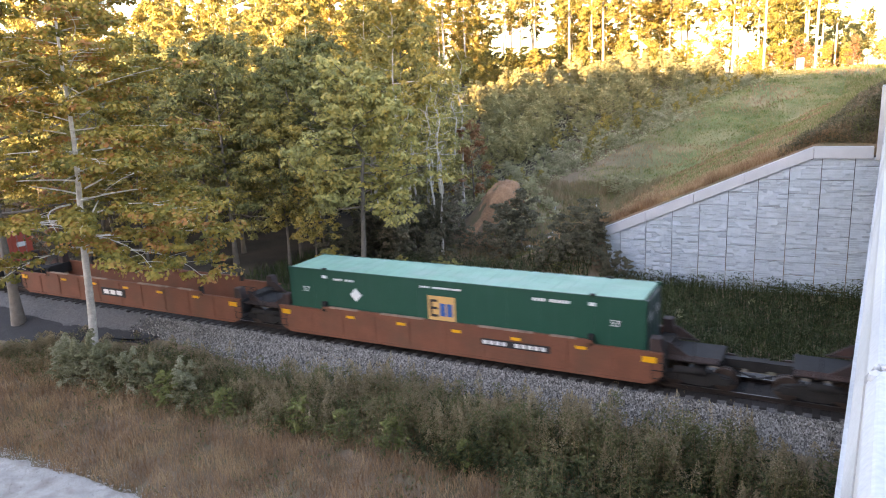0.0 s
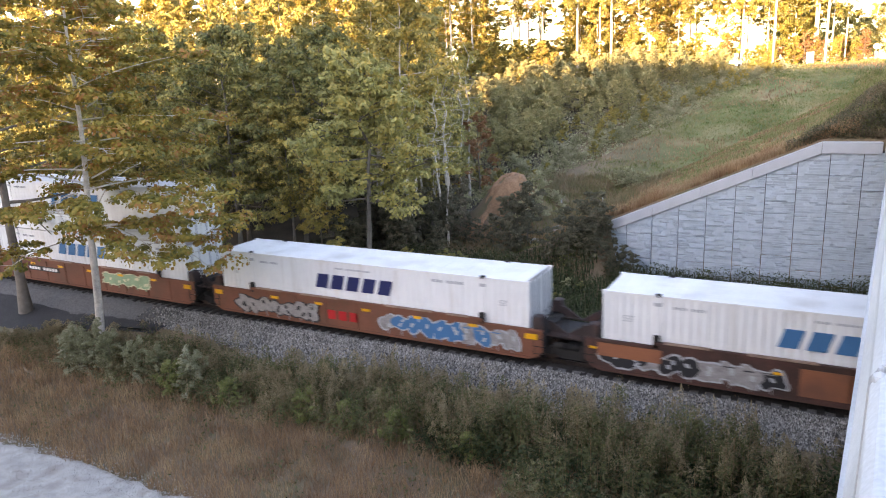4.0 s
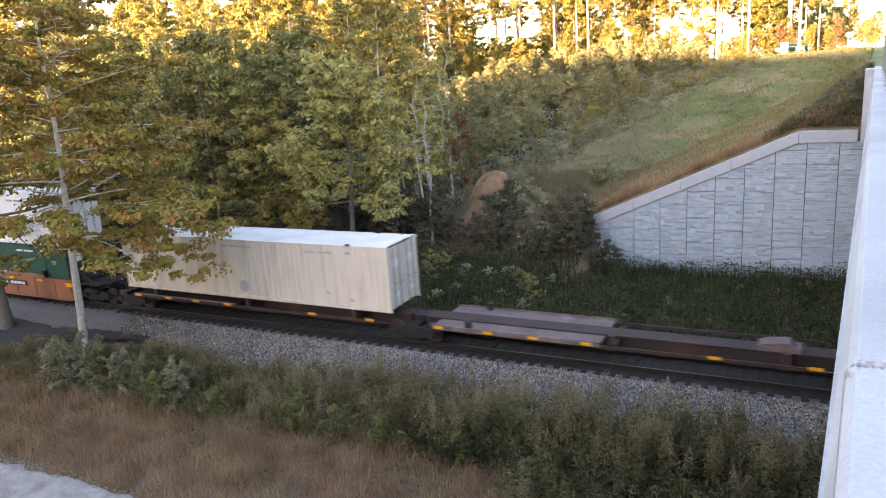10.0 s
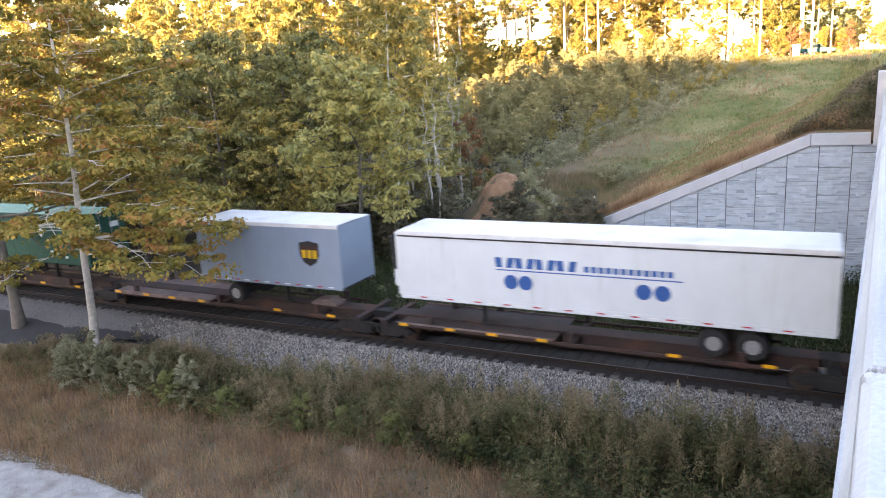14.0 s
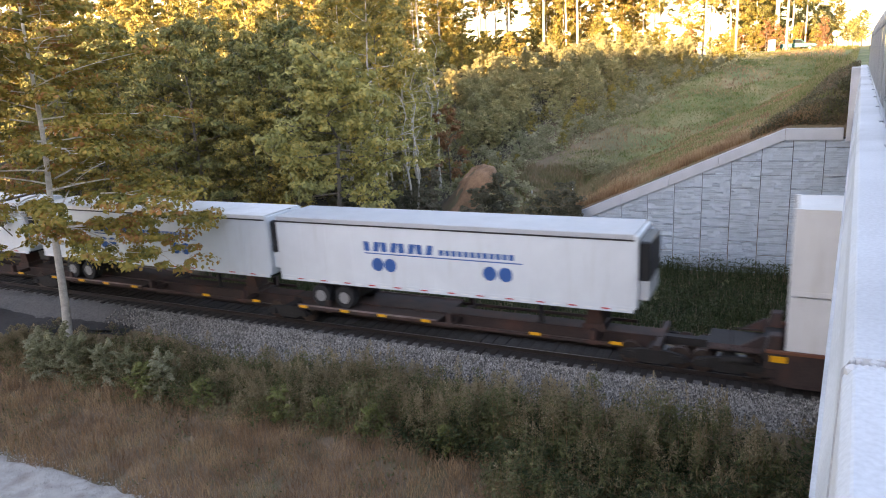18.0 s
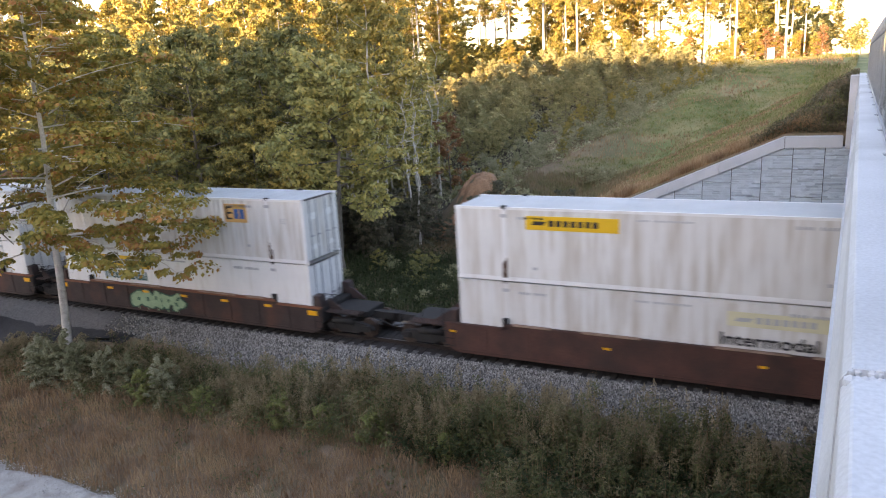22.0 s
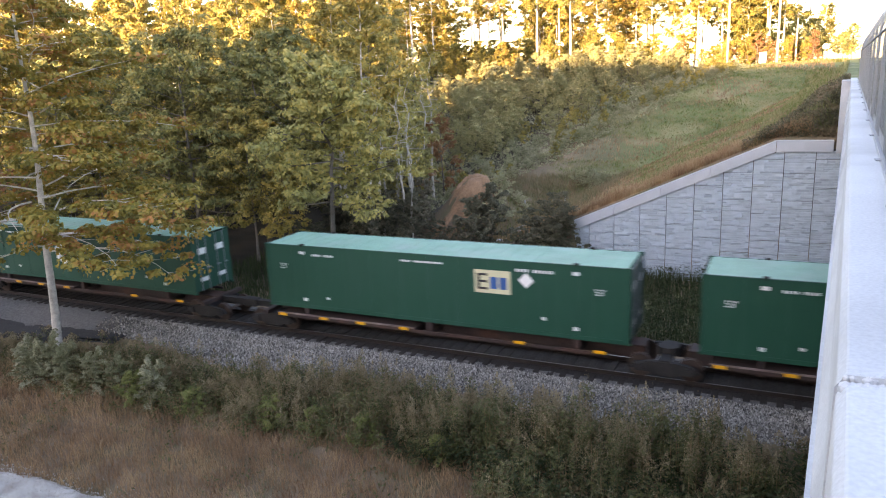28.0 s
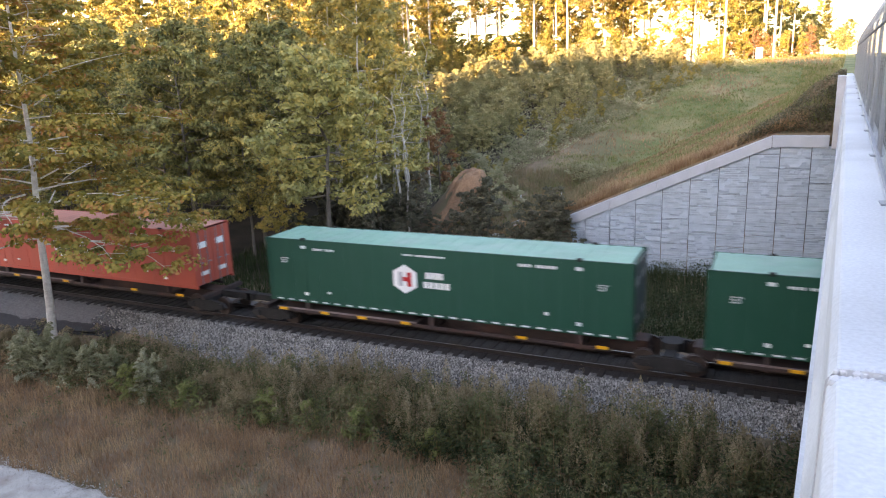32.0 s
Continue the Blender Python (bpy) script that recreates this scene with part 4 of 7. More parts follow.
def hexagon_mark(x, z, r=0.62, field=None, ink=None, bars=True):
    """A white hexagon with a dark H-less block sign and a block of short bars beside it."""
    def d(bm, y):
        disc(bm, x, z, r, y, n=6, turn=math.pi / 6)
        plate(bm, x - 0.3, x - 0.1, z - 0.3, z + 0.3, y - 0.006, mi=1)
        plate(bm, x + 0.1, x + 0.3, z - 0.3, z + 0.3, y - 0.006, mi=2)
        plate(bm, x - 0.1, x + 0.1, z - 0.09, z + 0.09, y - 0.006, mi=2)
        if bars:
            for a, b, zz in ((0.95, 1.75, 0.1), (0.85, 2.05, -0.3)):
                k = (b - a) / 5
                for i in range(5):
                    plate(bm, x + a + i * k, x + a + i * k + k * 0.75, z + zz, z + zz + 0.26, y)
    return emblem(d, field or INK_WHITE, ink or INK_GREY, INK_RED if not ink else ink, name="carrier_mark")


def small_marks(h=HC, light=True, diamond=None, fifty=True):
    """Size figures, number bars and small plates that every box carries."""
    ink = INK_WHITE if light else INK_GREY

    def mk(ob, z0, y):
        spots = [(a, w, z, t) for x in (1.98, L53 - 1.98) for a, w, z, t in ((x - 0.13, 0.26, h - 0.4, 0.13), (x - 0.1, 0.2, 0.34, 0.14))]
        spots += [(3.1, 0.16, 0.5, 0.1), (L53 - 3.3, 0.16, 0.62, 0.12)]
        for a, w, z, t in spots:
            bm = bmesh.new()
            plate(bm, a, a + w, z, z + t, y)
            part("marking", bm, ink, ob).location.z = z0
        for a, w, z, t, n_ in ((L53 - 4.3, 1.5, h - 0.42, 0.11, 11), (6.9, 1.9, h - 0.36, 0.07, 16), (2.5, 1.1, h - 0.45, 0.09, 9)):
            bm = bmesh.new()
            for i in range(n_):
                if i != 4:
                    plate(bm, a + i * w / n_, a + (i + 0.66) * w / n_, z, z + t, y)
            p = part("number_marking", bm, ink, ob, "row of small number marks")
            p.location.z = z0
            tagged(p, kind="stuff")
        if diamond:
            bm = bmesh.new()
            disc(bm, diamond[0], diamond[1], 0.3, y, n=4)
            part("diamond_plate", bm, ink, ob).location.z = z0
        if fifty:
            words("53'", 0.75, h * 0.62, 0.34, ink, name="size_mark")(ob, z0, y)
            words("53'", L53 - 1.3, h * 0.62, 0.34, ink, name="size_mark")(ob, z0, y)
    return mk


def bars(x, z, w, h, material, n=9, name="number_bars"):
    def d(bm, y):
        k = w / n
        for i in range(n):
            plate(bm, x + i * k, x + i * k + k * 0.7, z, z + h, y)
    return emblem(d, material, name=name)


# -- running gear --
def truck_mesh():
    """Side frames and bolster of a two-axle truck, centred on its pivot."""
    bm = bmesh.new()
    for s in (-1, 1):
        bm_prism(bm, [(-1.25, 0.42), (-1.05, 0.62), (-0.45, 0.72), (0.45, 0.72), (1.05, 0.62), (1.25, 0.42), (1.0, 0.36), (0.55, 0.3), (0.4, 0.2), (-0.4, 0.2), (-0.55, 0.3), (-1.0, 0.36)], s * 1.0 - 0.08, s * 1.0 + 0.08, axis='y')
        for x in (-0.88, 0.88):
            bm_box(bm, x - 0.17, x + 0.17, s * 1.1 - 0.06, s * 1.1 + 0.06, 0.34, 0.6)
        for x in (-0.18, 0, 0.18):
            bm_tube(bm, (x, s * 1.04, 0.3), (x, s * 1.04, 0.58), 0.06, sides=8)
    bm_box(bm, -0.22, 0.22, -1.05, 1.05, 0.5, 0.78)
    return to_mesh("truck_frame", bm, RUNNING)


def wheelset_mesh(r=0.42):
    bm = bmesh.new()
    for s in (-1, 1):
        bm_tube(bm, (0, s * 0.72, 0), (0, s * 0.82, 0), r, sides=24)
        bm_tube(bm, (0, s * 0.68, 0), (0, s * 0.72, 0), r + 0.03, sides=24)
        bm_tube(bm, (0, s * 0.8, 0), (0, s * 0.86, 0), r * 0.4, sides=10)
    bm_tube(bm, (0, -0.95, 0), (0, 0.95, 0), 0.08, sides=8)
    return to_mesh("wheelset", bm, WHEEL)


def truck(parent, x):
    """A truck under a car with its two axles; the wheelsets turn as the train rolls."""
    t = part("truck", shared("truck", truck_mesh), None, parent)
    t.location = (x, 0, 0)
    for dx in (-0.88, 0.88):
        w = part("wheelset", shared("wheelset", wheelset_mesh), None, t)
        w.location = (dx, 0, 0.42)


def reflectors(ob, xs, z, y, w=0.42, h=0.12):
    for x in xs:
        bm = bmesh.new()
        bm_box(bm, x, x + w, y - 0.008, y + 0.004, z, z + h)
        part("reflector", bm, YELLOW, ob, "yellow reflective strip")


def well_car(label, u, paint_, left='joint', right='joint', gap_l=3.0, gap_r=3.0, sprays=(), rim=None):
    """A well car unit: two deep side sills, end platforms over the trucks, floor cross-beams, ladders and brackets.
    x = 0 is the end of the container space."""
    ob = thing("well_car", label, "rail car", "well cars of the train")
    end_paint = DARK_CAR
    yo = 1.5
    for s in (-1, 1):
        bm = bmesh.new()
        a, b = -0.15, L53 + 0.15
        # plate girder: tapering ends, top chord and bottom chord
        bm_prism(bm, [(a - 0.45, 0.5), (a - 0.3, 0.3), (a + 0.05, 0.16), (b - 0.05, 0.16), (b + 0.3, 0.3), (b + 0.45, 0.5), (b + 0.45, 1.32), (b - 1.9, 1.32), (b - 2.05, 1.47), (a + 2.05, 1.47), (a + 1.9, 1.32), (a - 0.45, 1.32)],
                 s * (yo - 0.05), s * (yo - 0.02), axis='y')
        sill = part("side_sill", bm, paint_, ob)
        bm = bmesh.new()
        bm_box(bm, a + 2.05, b - 2.05, min(s * 1.38, s * (yo + 0.015)), max(s * 1.38, s * (yo + 0.015)), 1.42, 1.53)
        bm_box(bm, a - 0.45, a + 1.95, min(s * 1.38, s * (yo + 0.015)), max(s * 1.38, s * (yo + 0.015)), 1.28, 1.37)
        bm_box(bm, b - 1.95, b + 0.45, min(s * 1.38, s * (yo + 0.015)), max(s * 1.38, s * (yo + 0.015)), 1.28, 1.37)
        part("top_chord", bm, rim or paint_, sill)
        bm = bmesh.new()
        bm_box(bm, a + 0.1, b - 0.1, min(s * 1.36, s * (yo + 0.01)), max(s * 1.36, s * (yo + 0.01)), 0.14, 0.24)
        part("bottom_chord", bm, paint_, sill)
        if s < 0:
            for x0_, w_ in ((2.3, 1.5), (5.0, 2.1), (9.6, 2.3), (12.6, 1.0)):
                bm = bmesh.new()
                bm_box(bm, x0_, x0_ + w_, -yo - 0.022, -1.4, 1.5, 1.56)
                part("worn_guide", bm, WORN_EDGE, sill, "pale worn guide on the chord")
        for k in range(9):
            x = 1.2 + k * (L53 - 2.4) / 8
            bm = bmesh.new()
            bm_box(bm, x - 0.04, x + 0.04, min(s * (yo - 0.03), s * (yo + 0.012)), max(s * (yo - 0.03), s * (yo + 0.012)), 0.24, 1.42)
            part("stiffener", bm, paint_, sill)
        for x in (1.98, L53 - 1.98):
            bm = bmesh.new()
            bm_box(bm, x - 0.1, x + 0.1, min(s * 1.34, s * (yo - 0.02)), max(s * 1.34, s * (yo - 0.02)), 1.3, 1.75)
            part("guide_bracket", bm, RUNNING, sill)
    if paint_ is not BROWN_CAR:
        reflectors(ob, [3.2, 5.8, 8.4, 11.0, 13.6], 1.14, -yo - 0.014)
        reflectors(ob, [-0.45, L53 - 0.1], 0.98, -yo - 0.02, 0.5, 0.22)
    else:
        reflectors(ob, [-0.4, 5.8, 11.0, L53], 0.98, -yo - 0.02, 0.26, 0.09)
    for k in range(6):
        x = 0.6 + k * (L53 - 1.2) / 5
        bm = bmesh.new()
        bm_box(bm, x - 0.15, x + 0.15, -1.4, 1.4, 0.16, 0.27)
        part("floor_beam", bm, end_paint, ob)
    # ends
    for side, kind, gap in ((-1, left, gap_l), (1, right, gap_r)):
        x0 = 0 if side < 0 else L53
        reach = gap / 2 if kind == 'joint' else 2.75
        def X(d):
            return x0 + side * d
        bm = bmesh.new()
        a, b = sorted((X(0.55), X(min(reach, 2.5))))
        bm_box(bm, a, b, -0.75, 0.75, 0.85, 1.12)
        bm_box(bm, *sorted((X(0.12), X(0.7))), -1.44, 1.44, 0.7, 1.3)
        part("end_platform", bm, RUNNING, ob, bevel=0.02)
        bm = bmesh.new()
        w0, w1 = sorted((X(0.6), X(min(reach - 0.05, 2.4))))
        for j in range(9):
            bm_box(bm, w0, w1, -1.35 + j * 0.06, -1.325 + j * 0.06, 1.14, 1.18)
        for j in range(4):
            q = w0 + (w1 - w0) * j / 3
            bm_box(bm, q - 0.02, q + 0.02, -1.38, -0.8, 1.1, 1.14)
        part("walkway_grating", bm, end_paint, ob)
        bm = bmesh.new()
        bm_pipe(bm, [(X(0.72), -1.42, 1.2), (X(0.72), -1.42, 1.95), (X(0.78), -1.42, 2.02), (X(min(reach - 0.1, 1.6)), -1.42, 2.02), (X(min(reach - 0.05, 1.66)), -1.42, 1.95), (X(min(reach - 0.05, 1.66)), -1.42, 1.15)], 0.017)
        part("handrail", bm, RUNNING, ob)
        bm = bmesh.new()
        bm_tube(bm, (X(0.95), -1.1, 0.72), (X(min(reach, 2.0)), -1.1, 0.72), 0.13, sides=10)
        part("air_reservoir", bm, RUNNING, ob, smooth=True)
        for q in (-1.15, 1.15):
            bm = bmesh.new()
            bm_prism(bm, [(X(0.14), 1.3), (X(0.62), 1.3), (X(0.5), 1.85), (X(0.14), 1.85)], q - 0.22, q + 0.22, axis='y')
            part("container_stop", bm, end_paint, ob, bevel=0.03)
        if side > 0:
            bm = bmesh.new()
            for j in range(12):
                a0, a1 = math.pi * j / 6, math.pi * (j + 1) / 6
                bm_tube(bm, (X(0.9) + 0.24 * math.cos(a0), -0.95, 1.55 + 0.24 * math.sin(a0)), (X(0.9) + 0.24 * math.cos(a1), -0.95, 1.55 + 0.24 * math.sin(a1)), 0.016, sides=5)
            for j in range(3):
                a0 = math.pi * j / 3
                bm_tube(bm, (X(0.9) - 0.24 * math.cos(a0), -0.95, 1.55 - 0.24 * math.sin(a0)), (X(0.9) + 0.24 * math.cos(a0), -0.95, 1.55 + 0.24 * math.sin(a0)), 0.012, sides=5)
            bm_tube(bm, (X(0.9), -0.95, 1.55), (X(0.9), -0.7, 1.55), 0.03, sides=6)
            part("brake_wheel", bm, RUNNING, ob)
        for s in (-1, 1):
            bm = bmesh.new()
            bm_prism(bm, [(X(0.7), 1.12), (X(min(reach - 0.1, 1.5)), 1.12), (X(0.75), 1.62), (X(0.6), 1.62)], s * 0.9 - 0.05, s * 0.9 + 0.05, axis='y')
            part("brace", bm, end_paint, ob)
        bm = bmesh.new()
        for zz in (0.4, 0.7, 1.0, 1.3):
            bm_tube(bm, (X(0.25), -yo + 0.0, zz), (X(0.7), -yo + 0.0, zz), 0.014, sides=6)
        for d in (0.25, 0.7):
            bm_tube(bm, (X(d), -yo, 0.35), (X(d), -yo, 1.36), 0.014, sides=6)
        part("ladder", bm, RUNNING, ob)
        if kind == 'coupler':
            truck(ob, X(1.75))
            bm = bmesh.new()
            bm_box(bm, *sorted((X(2.3), X(gap / 2 - 0.1))), -0.16, 0.16, 0.68, 0.98)
            bm_prism(bm, [(X(gap / 2 - 0.32), -0.24), (X(gap / 2 + 0.06), -0.24), (X(gap / 2 + 0.06), 0.1), (X(gap / 2 - 0.32), 0.24)], 0.62, 1.02, axis='z')
            part("coupler", bm, RUNNING, ob)
            bm = bmesh.new()
            bm_tube(bm, (X(2.6), -0.45, 0.8), (X(gap / 2), -0.4, 0.45), 0.03, sides=6)
            part("air_hose", bm, TYRE, ob)
        elif side > 0:
            truck(ob, X(gap / 2))
            bm = bmesh.new()
            bm_tube(bm, (X(gap / 2), 0, 0.78), (X(gap / 2), 0, 1.0), 0.35, sides=14)
            part("articulation", bm, RUNNING, ob)
    for mk in sprays:
        mk(ob, 0.0, -yo - 0.012)
    MOVING.append((ob, u))
    return ob


def spine_car(label, u, length, left='joint', right='joint', gap_l=1.5, gap_r=1.5, deck=RUST, sides='full'):
    """A spine car unit: one deep centre beam, side shelves for trailer wheels, trestles for boxes, reflectors."""
    ob = thing("spine_car", label, "rail car", "spine cars of the train")
    bm = bmesh.new()
    bm_box(bm, -0.4, length + 0.4, -0.32, 0.32, 0.45, 0.98)
    bm_box(bm, -0.4, length + 0.4, -0.42, 0.42, 0.95, 1.02)
    part("spine", bm, DARK_CAR, ob, bevel=0.015)
    a, b = (0.4, 7.4)
    for s in (-1, 1):
        bm = bmesh.new()
        bm_box(bm, a, b, min(s * 0.45, s * 1.36), max(s * 0.45, s * 1.36), 0.92, 0.97)
        bm_box(bm, a, b, min(s * 1.3, s * 1.38), max(s * 1.3, s * 1.38), 0.84, 0.96)
        part("wheel_shelf", bm, deck if sides == 'folded' else DARK_CAR, ob)
        bm = bmesh.new()
        bm_box(bm, a, b, min(s * 1.33, s * 1.385), max(s * 1.33, s * 1.385), 0.97, 1.03)
        part("shelf_edge", bm, deck, ob)
        for x in np.arange(a + 0.4, b, 1.3):
            bm = bmesh.new()
            bm_prism(bm, [(s * 0.32, 0.55), (s * 1.34, 0.82), (s * 1.34, 0.92), (s * 0.32, 0.92)], x - 0.05, x + 0.05, axis='x')
            part("shelf_bracket", bm, DARK_CAR, ob)
        bm = bmesh.new()
        bm_box(bm, b, length - 0.8, min(s * 1.28, s * 1.34), max(s * 1.28, s * 1.34), 0.8, 0.92)
        part("side_rail", bm, DARK_CAR, ob)
        for x in (1.98, length - 1.98, length / 2):
            bm = bmesh.new()
            bm_box(bm, x - 0.13, x + 0.13, min(s * 0.3, s * 1.3), max(s * 0.3, s * 1.3), 0.74, 0.9)
            bm_box(bm, x - 0.1, x + 0.1, min(s * 1.08, s * 1.3), max(s * 1.08, s * 1.3), 0.9, 1.3)
            part("load_arm", bm, DARK_CAR, ob)
    bm = bmesh.new()
    bm_box(bm, length - 2.6, length - 1.7, -0.45, 0.45, 1.0, 1.22)
    bm_prism(bm, [(length - 2.5, 1.2), (length - 1.8, 1.2), (length - 2.0, 2.1), (length - 2.3, 2.1)], -0.4, 0.4, axis='y')
    if sides == 'folded':
        bm.free()
        bm = bmesh.new()
        bm_box(bm, length - 2.9, length - 1.5, -0.4, 0.4, 1.02, 1.16)
        bm_prism(bm, [(length - 2.8, 1.16), (length - 1.7, 1.16), (length - 1.9, 1.34), (length - 2.7, 1.24)], -0.34, 0.34, axis='y')
        part("folded_hitch", bm, RUST, ob)
    elif sides == 'hitch':
        part("trailer_hitch", bm, DARK_CAR, ob)
    else:
        bm.free()
    reflectors(ob, [0.5, 2.7, 4.6, 6.7, length - 4.4, length - 1.3], 0.88, -1.39)
    for side, kind, gap in ((-1, left, gap_l), (1, right, gap_r)):
        x0 = 0 if side < 0 else length
        if kind == 'coupler':
            truck(ob, x0 + side * 0.2)
            bm = bmesh.new()
            bm_box(bm, *sorted((x0 + side * 0.3, x0 + side * (gap / 2))), -0.15, 0.15, 0.68, 0.96)
            bm_box(bm, *sorted((x0 + side * (gap / 2 - 0.35), x0 + side * (gap / 2 + 0.05))), -0.24, 0.2, 0.64, 1.0)
            part("coupler", bm, RUNNING, ob)
            bm = bmesh.new()
            bm_box(bm, *sorted((x0 + side * 0.2, x0 + side * 0.45)), -1.35, 1.35, 0.82, 1.0)
            part("end_sill", bm, DARK_CAR, ob)
        elif side > 0:
            truck(ob, x0 + gap / 2)
            bm = bmesh.new()
            bm_tube(bm, (x0 + gap / 2, 0, 0.7), (x0 + gap / 2, 0, 1.0), 0.4, sides=14)
            part("articulation", bm, RUNNING, ob)
    MOVING.append((ob, u))
    return ob


def wheel_pair(parent, x, z, r=0.5):
    """Twin road wheels at both ends of an axle."""
    def mk():
        bm = bmesh.new()
        prof = [(0.72, 0.5), (0.72, 0.93), (0.77, 1.0), (0.9, 1.0), (0.95, 0.93), (0.95, 0.6), (0.98, 0.6), (0.98, 0.93), (1.03, 1.0), (1.16, 1.0), (1.21, 0.93), (1.21, 0.5)]
        rings = [[bm.verts.new((r * q * math.cos(math.pi * k / 11), y, r * q * math.sin(math.pi * k / 11))) for k in range(22)] for y, q in prof]
        for a, b in zip(rings, rings[1:]):
            for k in range(22):
                bm.faces.new((a[k], a[(k + 1) % 22], b[(k + 1) % 22], b[k]))
        bm.faces.new(rings[0])
        bm.faces.new(rings[-1])
        return to_mesh("tyre", bm, TYRE, smooth=False)

    def rim():
        bm = bmesh.new()
        bm_tube(bm, (0, 1.13, 0), (0, 1.218, 0), r * 0.58, r * 0.52, sides=18)
        bm_tube(bm, (0, 1.2, 0), (0, 1.25, 0), r * 0.2, sides=10)
        return to_mesh("rim", bm, HUB)
    for turn in (0, math.pi):
        w = part("wheel", shared(("tyre", r), mk), None, parent)
        w.matrix_basis = Matrix.Translation((x, 0, z + r)) @ Matrix.Rotation(turn, 4, 'Z')
        part("rim", shared(("rim", r), rim), None, w)


def chassis(u, length=L53, base=1.06):
    """A road chassis under a box: long beams, cross members, tandem axle, landing legs."""
    ob = thing("container_chassis", "black steel road chassis with tandem wheels on a spine car", "chassis", "road chassis on the train")
    for s in (-1, 1):
        bm = bmesh.new()
        bm_box(bm, 0.1, length - 0.1, s * 0.5 - 0.07, s * 0.5 + 0.07, 1.86, 2.14)
        part("beam", bm, RUNNING, ob)
    for x in (0.15, 2.0, 5.0, 8.0, 11.0, length - 2.0, length - 0.15):
        bm = bmesh.new()
        bm_box(bm, x - 0.08, x + 0.08, -1.25, 1.25, 2.02, 2.16)
        part("cross_member", bm, RUNNING, ob)
    for s in (-1, 1):
        bm = bmesh.new()
        bm_box(bm, length - 4.0, length - 3.85, s * 0.75 - 0.07, s * 0.75 + 0.07, 1.2, 2.0)
        bm_box(bm, length - 4.1, length - 3.75, s * 0.75 - 0.13, s * 0.75 + 0.13, 1.15, 1.2)
        part("landing_leg", bm, RUNNING, ob)
    for x in (3.05, 4.3):
        wheel_pair(ob, x, base - 0.08)
    MOVING.append((ob, u))


def trailer(label, u, length, material, roof, z0=2.12, h=2.88, marks=(), reefer=None, skirt=False, tandem=2, group="road trailers on the train", low_rail=None, nose_left=False):
    """A box trailer: panel sides, roof, rails, rear doors, landing legs, tandem wheels; a refrigeration unit where it has one."""
    ob = thing("box_trailer", label, "trailer", group)
    y = 1.3
    for s in (-1, 1):
        bm = bmesh.new()
        n_ = int(length / 1.24)
        w = length / n_
        prof = []
        for i in range(n_):
            prof += [(i * w + 0.004, s * y), ((i + 1) * w - 0.012, s * y), ((i + 1) * w - 0.009, s * (y - 0.01)), ((i + 1) * w - 0.001, s * (y - 0.01))]
        rows_ = [[bm.verts.new((a, b, c)) for a, b in prof] for c in (z0 + 0.22, z0 + h - 0.16)]
        for i in range(len(prof) - 1):
            bm.faces.new((rows_[0][i], rows_[0][i + 1], rows_[1][i + 1], rows_[1][i]))
        part("side_panel", bm, material, ob)
        bm = bmesh.new()
        bm_box(bm, 0, length, min(s * (y - 0.05), s * (y + 0.012)), max(s * (y - 0.05), s * (y + 0.012)), z0, z0 + 0.22)
        part("bottom_rail", bm, low_rail or material, ob)
        bm = bmesh.new()
        bm_box(bm, 0, length, min(s * (y - 0.06), s * (y + 0.012)), max(s * (y - 0.06), s * (y + 0.012)), z0 + h - 0.16, z0 + h)
        part("top_rail", bm, roof, ob)
        if reefer is not None:
            bm = bmesh.new()
            bm_box(bm, 0.0, length, min(s * (y - 0.04), s * (y + 0.02)), max(s * (y - 0.04), s * (y + 0.02)), z0 + h - 0.225, z0 + h - 0.165)
            part("roof_trim", bm, INK_BLACK, ob, "dark strip under the roof edge")
    bm = bmesh.new()
    bm_box(bm, 0.0, length, -y + 0.03, y - 0.03, z0 + h - 0.02, z0 + h + 0.012)
    part("roof", bm, roof, ob)
    bm = bmesh.new()
    bm_box(bm, 0.0, length, -y + 0.05, y - 0.05, z0, z0 + 0.12)
    part("floor", bm, RUNNING, ob)
    bm = bmesh.new()
    bm_box(bm, -0.03, 0.03, -y + 0.02, y - 0.02, z0 + 0.1, z0 + h - 0.05)
    part("front_wall" if nose_left else "rear_door", bm, material, ob)
    bm = bmesh.new()
    bm_box(bm, length - 0.03, length + 0.03, -y + 0.02, y - 0.02, z0 + 0.1, z0 + h - 0.05)
    part("rear_door" if nose_left else "front_wall", bm, material, ob)
    if reefer is not None:
        sg = 1 if reefer == 'right' else -1
        xe = length + 0.03 if sg > 0 else -0.03
        bm = bmesh.new()
        bm_box(bm, *sorted((xe, xe + sg * 0.5)), -1.05, 1.05, z0 + 1.15, z0 + 2.6)
        rf = part("refrigeration_unit", bm, REEFER_BLACK, ob, "black-grilled refrigeration unit", bevel=0.06)
        bm = bmesh.new()
        bm_box(bm, *sorted((xe, xe + sg * 0.46)), -1.0, 1.0, z0 + 0.4, z0 + 1.14)
        part("cowl", bm, C_TRAILER, rf, "white lower cowl", bevel=0.05)
        bm = bmesh.new()
        bm_box(bm, *sorted((xe - sg * 0.02, xe + sg * 0.1)), -y + 0.02, y - 0.02, z0 + 0.15, z0 + h - 0.06)
        part("nose_frame", bm, C_TRAILER, ob)
    xa = length - 3.7 if nose_left else 2.0
    for k in range(tandem):
        wheel_pair(ob, xa + k * 1.24, 0.98)
    bm = bmesh.new()
    bm_box(bm, xa - 0.5, xa + 1.24 * (tandem - 1) + 0.5, -0.6, 0.6, 1.4, z0)
